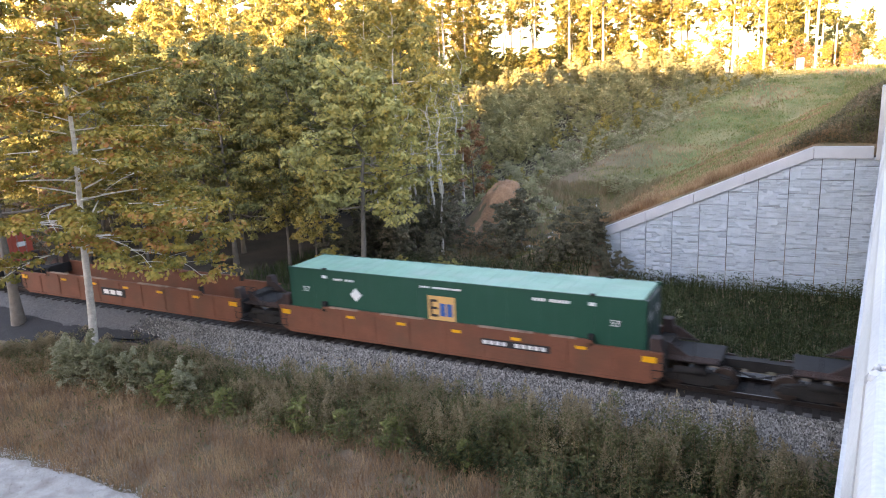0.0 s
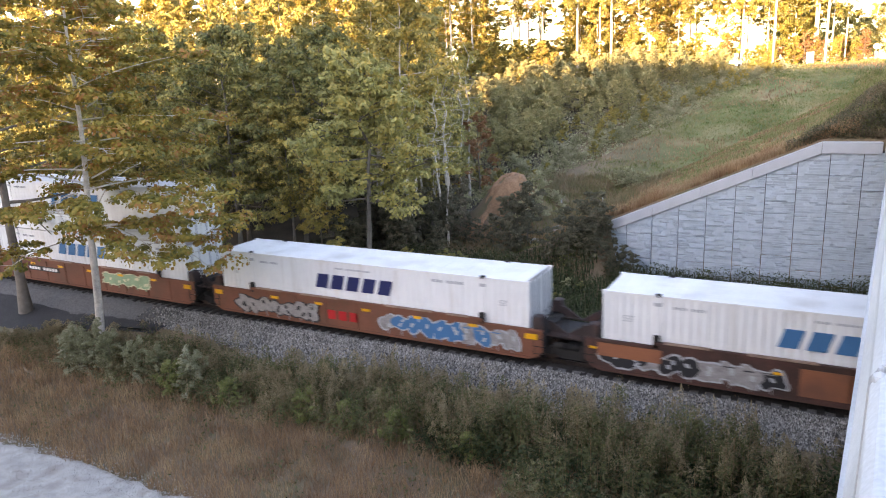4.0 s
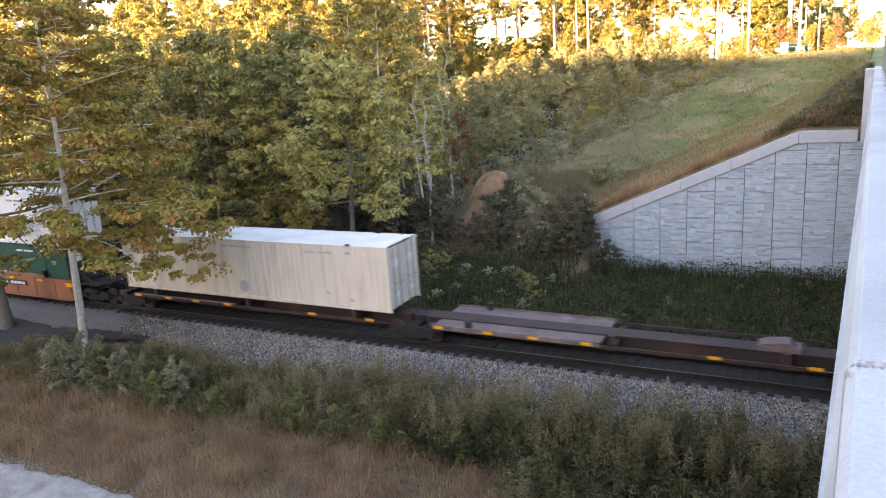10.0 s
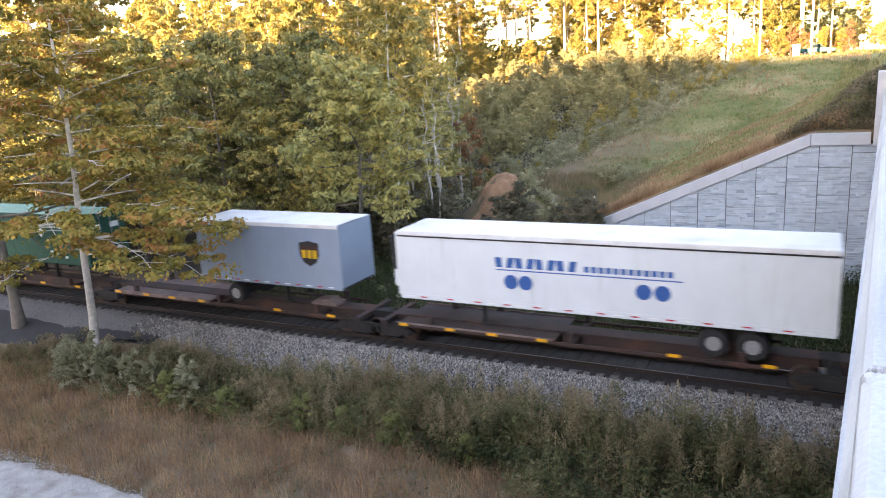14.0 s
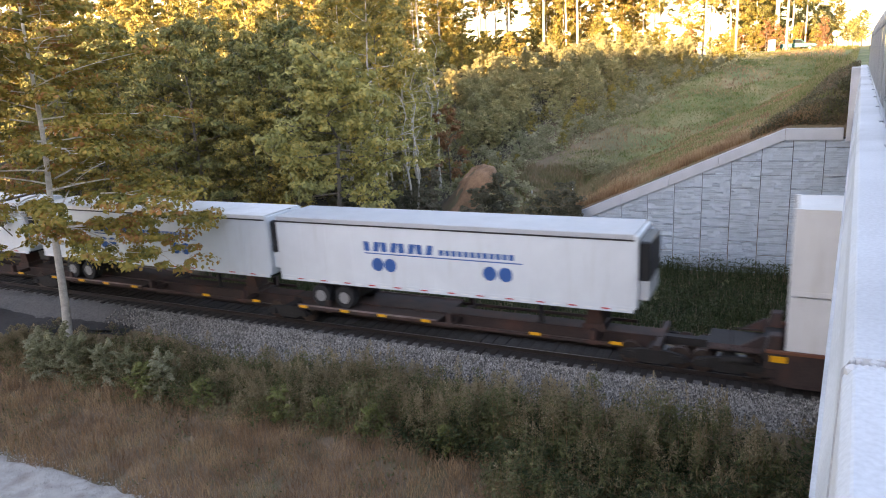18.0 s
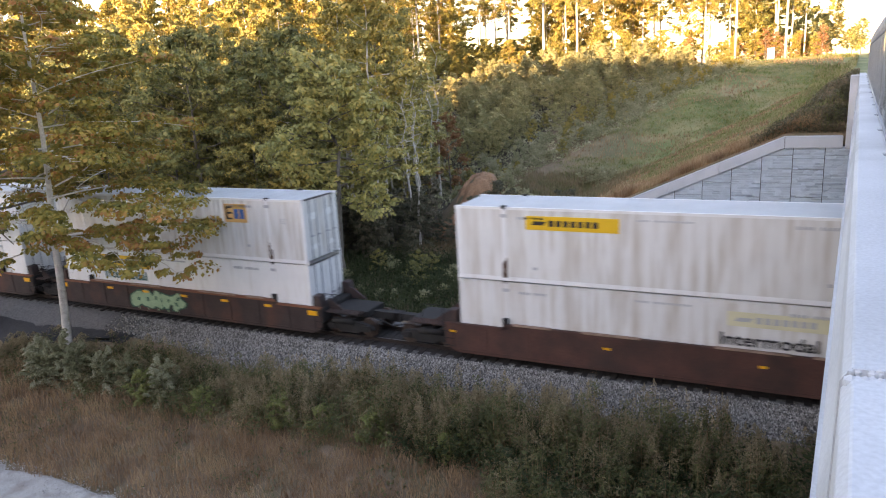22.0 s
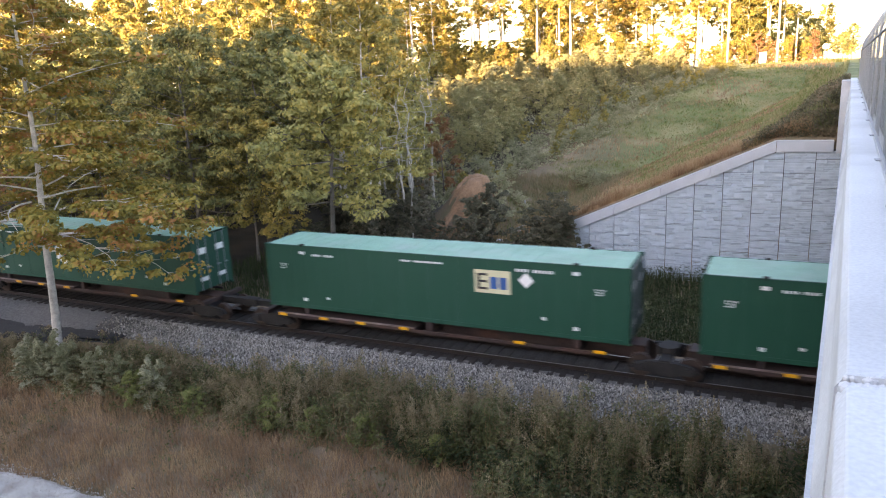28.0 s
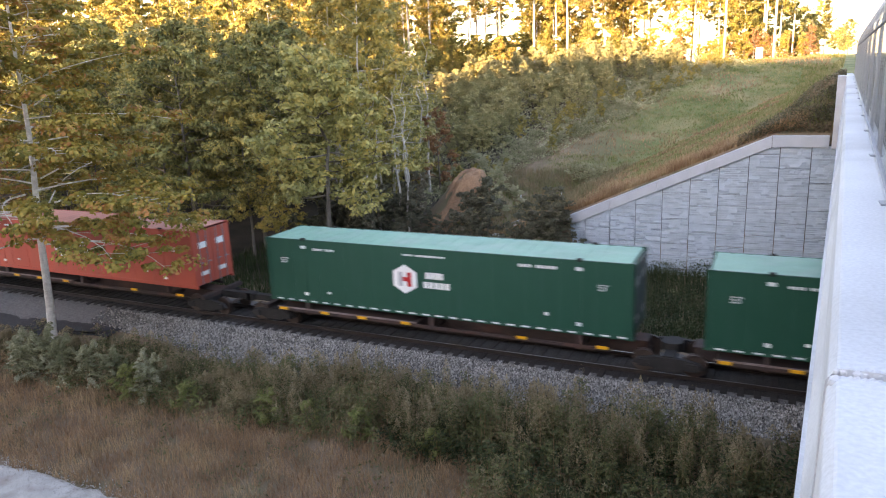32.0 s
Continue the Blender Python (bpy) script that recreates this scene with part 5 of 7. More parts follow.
    part("suspension", bm, RUNNING, ob)
    xl = 3.6 if nose_left else length - 3.6
    for s in (-1, 1):
        bm = bmesh.new()
        bm_box(bm, xl - 0.07, xl + 0.07, s * 0.8 - 0.07, s * 0.8 + 0.07, 1.25, z0)
        bm_box(bm, xl - 0.16, xl + 0.16, s * 0.8 - 0.12, s * 0.8 + 0.12, 1.2, 1.25)
        part("landing_leg", bm, RUNNING, ob)
    if skirt:
        for s in (-1, 1):
            bm = bmesh.new()
            bm_prism(bm, [(4.0, 1.25), (10.3, 1.25), (11.2, z0 + 0.02), (4.0, z0 + 0.02)], s * (y - 0.06) - 0.015, s * (y - 0.06) + 0.015, axis='y')
            part("side_skirt", bm, material, ob)
    for i in range(int(length / 0.62)):
        ink = INK_RED if i % 2 else INK_WHITE
        dash = part("tape_dash", shared(("tape", ink.name), lambda: tape_mesh(0.3, 0.05, ink)), None, ob)
        dash.location = (0.3 + i * 0.62, -y - 0.012, z0 + 0.08)
    for mk in marks:
        mk(ob, z0, -y - 0.004)
    MOVING.append((ob, u))
    return ob


def load(ob, u):
    MOVING.append((ob, u))


# ---- the consist, from the head of the passing part to its tail ----
LOW, HIGH, ON_SPINE, ON_WHEELS = 0.33, 3.25, 1.32, 2.17
inter = lambda x, z: words("INTERMODAL", x, z, 0.37, INK_GREY, stretch=1.12, bold=0.018)
inter_low = lambda x, z, ink=INK_TEAL: words("Intermodal", x, z, 0.62, ink, stretch=1.12, bold=0.018)


def spray(x, z, w, h, *inks, seed=1, n=9):
    """Sprayed bubble letters, each with a dark outline, a filled body with open counters and a drip."""
    back, fills = len(inks) - 1, list(range(max(1, len(inks) - 1)))
    step_ = w / n

    def mk(ob, z0, y):
        r = random.Random(seed)
        for k in range(n):
            bm = bmesh.new()
            cx, cz = x + step_ * (k + 0.5), z + h * (0.48 + r.uniform(-0.06, 0.06))
            rx, rz, ph, lobes = step_ * r.uniform(0.62, 0.95), h * r.uniform(0.44, 0.6), r.uniform(0, 6), r.choice((2, 3, 4))
            for scale, yy, mi in ((1.0, y - 0.001 * (k % 2), back), (0.84, y - 0.004 - 0.001 * (k % 2), r.choice(fills))):
                o = []
                for q in range(18):
                    a = 2 * math.pi * q / 18
                    m = scale * (1 + 0.22 * math.cos(lobes * a + ph) + 0.1 * math.cos((lobes + 2) * a - ph))
                    o.append((cx + rx * m * math.cos(a), min(z + h, max(z - 0.05, cz + rz * m * math.sin(a)))))
                bm_prism(bm, o, yy, yy + 0.02, axis='y', mi=mi)
            for q in range(r.choice((1, 2))):
                dx, dz = r.uniform(-0.25, 0.25) * rx, r.uniform(-0.4, 0.4) * rz
                plate(bm, cx + dx - rx * 0.12, cx + dx + rx * 0.14, cz + dz - rz * 0.2, cz + dz + rz * 0.2, y - 0.008, slant=r.uniform(-0.1, 0.15), mi=back)
            if r.random() < 0.5:
                plate(bm, cx - rx * 0.5, cx + rx * 0.2, cz + rz * 0.45, cz + rz * 0.55, y - 0.009, slant=0.05, mi=r.choice(fills))
            plate(bm, cx, cx + 0.03, z - 0.12, cz, y - 0.002, mi=r.choice(fills))
            part("sprayed_letter", bm, list(inks), ob).location.z = z0
    return mk


def number_plate(x, w=2.9):
    def d(bm, y):
        plate(bm, x, x + w, 0.78, 1.06, y)
        k = (w - 0.2) / 10
        for i in range(10):
            if i != 4:
                plate(bm, x + 0.1 + i * k, x + 0.1 + i * k + k * 0.7, 0.84, 1.0, y - 0.006, mi=1)
    return emblem(d, INK_BLACK, INK_WHITE, name="number_board")


def owner_mark(x, ink, w=1.8, z=0.55, h=0.42):
    return bars(x, z, w, h, ink, n=3, name="owner_mark")


def owner_board(x):
    def d(bm, y):
        plate(bm, x, x + 1.9, 0.62, 1.06, y)
        for i in range(3):
            plate(bm, x + 0.2 + i * 0.52, x + 0.6 + i * 0.52, 0.72, 0.96, y - 0.006, mi=1)
    return emblem(d, INK_BLACK, INK_WHITE, name="owner_board")


CLEAN = mat("clean_orange_car_paint", (0.28, 0.1, 0.047), 0.6, var=0.2, scale=1.0, dirt=(0.16, 0.065, 0.04), dirt_amount=0.5)

# red box and empty orange well at the head
well_car("weathered orange well car with an empty well", -40.97, ORANGE_CAR, 'joint', 'joint', 3.55, 3.67, [owner_board(6.6)])
well_car("dark orange well car carrying a red container", -60.67, ORANGE_CAR, 'coupler', 'joint', 7.3, 3.55)
load(container("faded red container in a well car", C_ORANGE, R_ORANGE, LOW, 'ribbed', [small_marks()]), -60.67)
well_car("weathered orange well car with a green container", -21.15, ORANGE_CAR, 'joint', 'coupler', 3.67, 7.2, [number_plate(9.7)])
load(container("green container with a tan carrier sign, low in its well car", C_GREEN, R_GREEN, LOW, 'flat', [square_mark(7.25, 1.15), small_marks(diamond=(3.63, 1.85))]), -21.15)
well_car("brown well car with an orange rim and a blue container", 2.21, BROWN_CAR, 'coupler', 'coupler', 7.2, 6.7, rim=WORN_EDGE)


def label_plate(x0, x1, z0, z1, ink):
    return emblem(lambda bm, y: plate(bm, x0, x1, z0, z1, y), ink, name="label_plate")


def rust_runs(ob, z0, y):
    r = random.Random(5)
    for x in (1.98, L53 - 1.98):
        bm = bmesh.new()
        for k in range(4):
            a = x - 0.09 + k * 0.045
            plate(bm, a, a + 0.05, 0.06, r.uniform(0.25, 0.95), y - 0.001 * k)
        part("rust_run", bm, RUST_STAIN, ob, "dark rust run below the post fitting").location.z = z0


def end_posts(ob, z0, y):
    for x in (0.0, L53 - 0.17):
        bm = bmesh.new()
        bm_box(bm, x, x + 0.17, y - 0.016, y + 0.1, 0.0, HC)
        part("end_post", bm, C_ORANGE, ob, "red-painted end post").location.z = z0


load(container("bright blue container with red end posts and a yellow sign", C_BLUE, R_BLUE, LOW, 'flat',
               [square_mark(2.45, 1.75, 1.5, 0.95, INK_GOLD), label_plate(7.77, 8.35, 2.4, 2.75, INK_WHITE), label_plate(5.0, 10.9, 1.25, 1.98, INK_DEEP),
                label_plate(14.75, 15.3, 1.5, 1.85, INK_WHITE), label_plate(14.8, 15.2, 2.0, 2.3, INK_WHITE), end_posts]), 2.21)
well_car("orange-brown well car with pale spray paint", 25.9, ORANGE_CAR, 'coupler', 'joint', 6.7, 3.0, [number_plate(2.9), spray(9.85, 0.6, 3.6, 0.75, INK_LIME, INK_PALE, seed=3, n=5)])
load(container("white ribbed container with blue slanted marks, lower of a stack", C_WHITE, R_WHITE, LOW, 'ribbed', [slanted_mark(5.75, 1.6, 4.2, 0.68, INK_SKY), small_marks(light=False)]), 25.9)
load(container("white ribbed container with blue slanted marks, upper of a stack", C_WHITE, R_WHITE, HIGH, 'ribbed', [slanted_mark(5.75, 1.4, 4.2, 0.85, INK_SKY), inter(7.1, 0.95), small_marks(light=False)]), 25.9)
well_car("orange well car covered with bright spray paint", 44.6, ORANGE_CAR, 'joint', 'joint', 3.0, 3.2,
         [spray(1.1, 0.3, 4.8, 0.85, INK_FADED, INK_BLACK, seed=5, n=7), owner_mark(6.5, INK_RED), spray(9.4, 0.4, 6.4, 0.85, INK_SKY, INK_FADED, INK_GREY, seed=9, n=10)])
load(container("white ribbed container with navy slanted marks", C_WHITE, R_WHITE, LOW, 'ribbed', [slanted_mark(5.75, 1.58, 4.2, 0.65, INK_NAVY), small_marks(light=False)]), 44.6)
well_car("brown and orange well car with tangled spray paint", 63.62, BROWN_CAR, 'joint', 'coupler', 3.2, 7.7,
         [spray(0.2, 0.35, 5.9, 0.85, INK_FADED, INK_BLACK, INK_GREY, seed=12, n=9), emblem(lambda bm, y: plate(bm, 6.6, 9.7, 0.35, 1.3, y), CLEAN, name="repainted_panel"), emblem(lambda bm, y: plate(bm, -0.1, 2.2, 0.75, 1.25, y - 0.012), CLEAN, name="repainted_panel")])
load(container("white ribbed container with blue slanted marks in a sprayed well car", C_WHITE, R_WHITE, LOW, 'ribbed', [slanted_mark(5.85, 1.55, 4.2, 0.65, INK_SKY), small_marks(light=False)]), 63.62)
well_car("clean orange well car with a black number board", 87.55, CLEAN, 'coupler', 'joint', 7.7, 3.5, [number_plate(2.9)])
load(container("green container with a tan carrier sign, lower of a stack", C_GREEN, R_GREEN, LOW, 'flat', [square_mark(4.2, 1.55), small_marks(diamond=(3.53, 2.15))]), 87.55)
load(container("white ribbed container with grey slanted marks, upper of a stack", C_WHITE, R_WHITE, HIGH, 'ribbed', [slanted_mark(5.65, 1.45, 4.2, 0.68, INK_GREY), inter(7.0, 0.95), small_marks(light=False)]), 87.55)
well_car("clean orange well car with a brown owner mark", 107.27, CLEAN, 'joint', 'joint', 3.5, 2.6, [owner_mark(6.9, BROWN_CAR)])
load(container("white container with a faded yellow banner, lower of a stack", C_WHITE, R_WHITE, LOW, 'flat', [banner(2.6, 1.95, 3.4, 0.55, INK_PALE, INK_GREY), inter_low(2.7, 1.33), small_marks(light=False, fifty=False)]), 107.27)
load(container("green container with white tape dashes, upper of a stack", C_GREEN, R_GREEN, HIGH, 'flat', [square_mark(7.1, 1.12, 1.45, 0.9), small_marks(diamond=(11.8, 1.8))], dashes=True), 107.27)
well_car("clean orange well car with a black number board", 125.97, CLEAN, 'joint', 'coupler', 2.6, 4.6, [number_plate(9.6)])
load(container("green container with a pale carrier sign, lower of a stack", C_GREEN, R_GREEN, LOW, 'flat', [square_mark(4.3, 1.58), small_marks(diamond=(3.56, 2.15))]), 125.97)
load(container("smooth white container with navy slanted marks, upper of a stack", C_WHITE, R_WHITE, HIGH, 'flat', [slanted_mark(5.7, 1.48, 4.2, 0.7, INK_NAVY, INK_TAN), inter(7.0, 0.92), small_marks(light=False)]), 125.97)

# spine cars
spine_car("dark spine car under a cream container", 146.9, L53, 'coupler', 'joint', 4.6, 1.6)
load(container("dirty cream ribbed container with streaks", C_CREAM, R_WHITE, ON_SPINE, 'ribbed', [small_marks(light=False, fifty=False), emblem(lambda bm, y: disc(bm, 8.07, 0.62, 0.3, y, n=8), INK_GREY, name="patch")]), 146.9)
spine_car("empty spine car with rusty wheel shelves", 164.6, 15.6, 'joint', 'joint', 1.6, 1.6, sides='folded')
spine_car("dark spine car with a boxed chassis on it", 181.9, 15.6, 'joint', 'joint', 1.6, 1.6)
chassis(181.6)
load(container("cream ribbed container on a road chassis", C_CREAM, R_WHITE, ON_WHEELS, 'ribbed', [small_marks(light=False, fifty=False), emblem(lambda bm, y: disc(bm, 6.8, 0.62, 0.28, y, n=8), INK_GREY, name="patch")], h=2.85), 181.6)
spine_car("dark spine car with a green boxed chassis on it", 199.0, 15.6, 'joint', 'joint', 1.6, 1.6)
chassis(198.75)
load(container("green container with a pale carrier sign on a road chassis", C_GREEN, R_GREEN, ON_WHEELS, 'flat', [square_mark(7.2, 1.1, 1.48, 0.9, INK_PALE), small_marks(diamond=(12.2, 1.8))], h=2.85), 198.75)
spine_car("spine car with a rusty bare shelf before a short trailer", 216.2, 16.0, 'joint', 'coupler', 1.6, 2.6, sides='folded')


def shield(bm, y):
    o = [(6.3, 2.1), (6.85, 2.2), (7.4, 2.1), (7.4, 1.55), (7.2, 1.2), (6.85, 1.02), (6.5, 1.2), (6.3, 1.55)]
    bm_prism(bm, o, y, y + 0.02, axis='y', mi=0)
    plate(bm, 6.38, 7.32, 1.5, 1.95, y - 0.006, mi=1)
    for k in range(3):
        plate(bm, 6.45 + k * 0.3, 6.66 + k * 0.3, 1.4, 1.78, y - 0.012, mi=2)


trailer("short pale grey box trailer with a brown and gold shield", 223.36, 8.5, C_GREY, R_WHITE, marks=[emblem(shield, INK_BLACK, BROWN_CAR, INK_GOLD, name="shield")], tandem=1, z0=2.15, h=2.95)


def disc_mark(x0):
    def d(bm, y):
        k = 3.3 / 8
        for i in range(8):
            plate(bm, x0 + i * k, x0 + i * k + k * 0.66, 1.62, 2.02, y, slant=0.08 if i % 2 else -0.04)
        for i in range(12):
            plate(bm, x0 + 3.5 + i * 0.27, x0 + 3.69 + i * 0.27, 1.64, 1.86, y)
        plate(bm, x0, x0 + 7.0, 1.5, 1.545, y)
        for cx in (0.6, 1.2, 5.65, 6.3):
            disc(bm, x0 + cx, 1.05, 0.29, y)
    return emblem(d, INK_BLUE, name="carrier_mark")


spine_car("dark spine car under a white trailer", 234.2, 16.0, 'coupler', 'joint', 2.6, 1.6, sides='hitch')
trailer("white refrigerated trailer with blue discs, nose forward", 234.9, 16.1, C_TRAILER, R_WHITE, marks=[disc_mark(4.4)], reefer='left', nose_left=True)
spine_car("dark spine car under a white skirted trailer", 251.6, 16.0, 'joint', 'joint', 1.6, 1.6, sides='hitch')


def stripe(bm, y):
    plate(bm, 0.1, 4.5, 0.42, 0.58, y, mi=0)
    plate(bm, 4.5, 8.0, 0.3, 0.48, y, mi=1)
    plate(bm, 8.0, 8.4, 0.3, 0.5, y, slant=0.5, mi=0)


trailer("white box trailer with blue slanted marks, striped flank and skirt", 251.94, 16.1, C_TRAILER, R_GREY, marks=[slanted_mark(6.3, 1.2, 4.8, 0.72, INK_BLUE), emblem(stripe, INK_GOLD, INK_SKY, name="stripe")], skirt=True, low_rail=R_GREY)
spine_car("dark spine car under a white refrigerated trailer", 268.9, 16.0, 'joint', 'joint', 1.2, 1.2, sides='hitch')
trailer("white refrigerated trailer with blue discs and dark roof edge", 268.99, 15.75, C_TRAILER, R_WHITE, marks=[disc_mark(4.35)], reefer='right')
spine_car("dark spine car under a white refrigerated trailer", 286.0, 16.0, 'joint', 'joint', 1.2, 1.0, sides='hitch')
trailer("white refrigerated trailer with blue discs", 286.13, 15.7, C_TRAILER, R_WHITE, marks=[disc_mark(4.4)], reefer='right')
spine_car("dark spine car under a white refrigerated trailer", 302.9, 15.8, 'joint', 'coupler', 1.0, 4.0, sides='hitch')
trailer("white refrigerated trailer with blue discs and a grey roof", 302.5, 15.7, C_TRAILER, R_GREY, marks=[disc_mark(4.55)], reefer='right')

# dark well cars with stacked white boxes
well_car("grimy brown well car with a rusty orange rim", 323.17, DARK_CAR, 'coupler', 'joint', 4.6, 2.9, [spray(9.6, 1.0, 1.5, 0.4, INK_SKY, INK_FADED, seed=2, n=4)], rim=ORANGE_CAR)
banner_box = lambda z, x, lab, bz=None, field=INK_GOLD, ink=INK_BLACK: container(lab, C_WHITE, R_WHITE, z, 'flat', [banner(x, 1.98 if z > 2 else 2.0, 3.5, 0.6, field, ink), inter_low(x + 0.1, 1.38), small_marks(light=False, fifty=False)], dashes=False)
load(banner_box(LOW, 9.6, "white container with a yellow banner, lower of a stack"), 323.17)
load(banner_box(HIGH, 9.65, "white container with a yellow banner, upper of a stack"), 323.17)
well_car("grimy brown well car with black and white spray paint", 342.19, DARK_CAR, 'joint', 'joint', 2.9, 3.0, [spray(3.4, 0.32, 5.2, 0.95, INK_BLACK, BLACK_CAR, INK_FADED, seed=6, n=8), emblem(lambda bm, y: plate(bm, 8.7, 10.8, 0.35, 0.9, y), ORANGE_CAR, name="repainted_panel")], rim=ORANGE_CAR)
load(banner_box(LOW, 2.8, "white container with a yellow banner, lower of a stack"), 342.19)
load(banner_box(HIGH, 2.8, "white container with a yellow banner, upper of a stack"), 342.19)
well_car("grimy brown well car with green spray paint", 361.85, DARK_CAR, 'joint', 'coupler', 3.0, 7.4, [spray(5.0, 0.35, 3.4, 0.95, INK_LIME, C_GREEN, seed=8, n=5)], rim=ORANGE_CAR)
load(banner_box(LOW, 2.85, "white container with a yellow banner, lower of a stack"), 361.85)
load(container("worn white ribbed container with a small tan sign", C_WORN, R_GREY, HIGH, 'ribbed', [square_mark(11.7, 1.75, 1.3, 0.85), small_marks(light=False), rust_runs], frame_mat=C_WHITE), 361.85)
well_car("dull brown well car without a load mark", 385.3, BROWN_CAR, 'coupler', 'coupler', 7.4, 7.3)
load(container("stained white container with a faded banner", C_WORN, R_WHITE, LOW, 'flat', [banner(9.95, 1.98, 3.4, 0.5, INK_PALE, INK_GREY), inter_low(9.7, 1.3, INK_BLACK), small_marks(light=False, fifty=False)]), 385.3)
load(container("worn white container with rust-stained posts and a yellow banner", C_WORN, R_GREY, HIGH, 'flat', [banner(2.85, 2.05, 3.45, 0.52), small_marks(light=False, fifty=False), rust_runs], frame_mat=C_WHITE), 385.3)
well_car("black well car with dark spray paint", 408.36, BLACK_CAR, 'coupler', 'joint', 7.3, 2.9, [spray(0.6, 0.3, 14.6, 0.95, INK_GREY, INK_FADED, INK_TURQ, BROWN_CAR, INK_BLACK, seed=14, n=19)])
load(banner_box(LOW, 9.45, "white container with a faded yellow banner, lower of a stack", field=INK_PALE, ink=INK_TEAL), 408.36)
load(banner_box(HIGH, 9.5, "white container with a yellow banner, upper of a stack"), 408.36)
well_car("dark brown well car with turquoise spray paint", 427.65, DARK_CAR, 'joint', 'joint', 2.9, 2.6, [spray(6.5, 0.38, 4.0, 0.95, INK_TURQ, INK_TURQ, INK_BLACK, seed=21, n=6), spray(10.6, 0.5, 2.4, 0.4, INK_FADED, INK_TAN, seed=4, n=5)])
load(banner_box(LOW, 9.8, "white container with a yellow banner, lower of a stack"), 427.65)
load(banner_box(HIGH, 9.9, "white container with a faded yellow banner, upper of a stack", field=INK_PALE, ink=INK_TEAL), 427.65)
well_car("dark brown well car with grey spray paint", 446.85, DARK_CAR, 'joint', 'coupler', 2.6, 5.0, [spray(0.8, 0.35, 7.5, 0.85, ORANGE_CAR, INK_FADED, INK_BLACK, BROWN_CAR, seed=17, n=12)])
load(banner_box(LOW, 9.6, "white container with a pale yellow banner, lower of a stack", field=INK_PALE, ink=INK_TEAL), 446.85)
load(banner_box(HIGH, 9.65, "white container with a yellow banner, upper of a stack"), 446.85)

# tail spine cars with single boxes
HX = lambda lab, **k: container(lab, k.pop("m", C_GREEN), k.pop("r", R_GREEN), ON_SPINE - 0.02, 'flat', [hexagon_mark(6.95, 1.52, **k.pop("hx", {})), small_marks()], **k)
for u, lf, rt, gl, gr in ((466.98, 'coupler', 'coupler', 4.8, 4.4), (487.61, 'coupler', 'joint', 4.4, 2.35), (506.1, 'joint', 'joint', 2.35, 2.65), (524.9, 'joint', 'joint', 2.65, 2.15),
                          (543.2, 'joint', 'coupler', 2.15, 4.5), (563.8, 'coupler', 'joint', 4.7, 2.4), (582.35, 'joint', 'joint', 2.4, 2.4), (600.85, 'joint', 'coupler', 2.4, 4.0)):
    spine_car("rusty spine car with pale-worn shelves under a container", u, L53, lf, rt, gl, gr)
load(HX("dark green container with a white hexagon mark"), 466.98)
load(container("dark green container with a tan sign and a white diamond", C_GREEN, R_GREEN, ON_SPINE - 0.02, 'flat', [square_mark(10.15, 1.5, 1.48, 0.92, INK_PALE), small_marks(diamond=(12.25, 2.12))]), 487.61)
load(HX("dark green container with a white hexagon mark"), 506.1)
load(HX("dark green container with a white hexagon mark and clean roof"), 524.9)
load(HX("bright orange container with a white hexagon mark", m=C_ORANGE, r=R_ORANGE), 543.2)
load(HX("dark green container with white tape dashes and hexagon mark", dashes=True), 563.8)
load(HX("dark green container with white tape dashes", dashes=True), 582.35)
load(HX("dark green container with white tape dashes", dashes=True), 600.85)


# ---- trees and undergrowth ----
def limb(bm, p, d, length, r, rng, depth, tips, bend=0.25, sides=6, up=0.15):
    """A bending, tapering limb that forks; collects places near its ends for leaves."""
    segs = 4 if depth else 3
    q, dr = Vector(p), Vector(d).normalized()
    for k in range(segs):
        nd = (dr + Vector((rng.uniform(-bend, bend), rng.uniform(-bend, bend), rng.uniform(-bend, bend) + up * 0.3))).normalized()
        e = q + nd * (length / segs)
        r2 = r * (1 - 0.65 / segs * 1.0)
        bm_tube(bm, q, e, r, r2, sides=sides, caps=False)
        q, dr, r = e, nd, r2
        if depth and k >= 1:
            side = dr.cross(Vector((rng.uniform(-1, 1), rng.uniform(-1, 1), rng.uniform(-0.4, 0.8)))).normalized()
            limb(bm, q, (dr * 0.6 + side * 0.8), length * 0.5, r * 0.6, rng, depth - 1, tips, bend, max(3, sides - 2), up)
        tips.append((q.copy(), length))
    return q


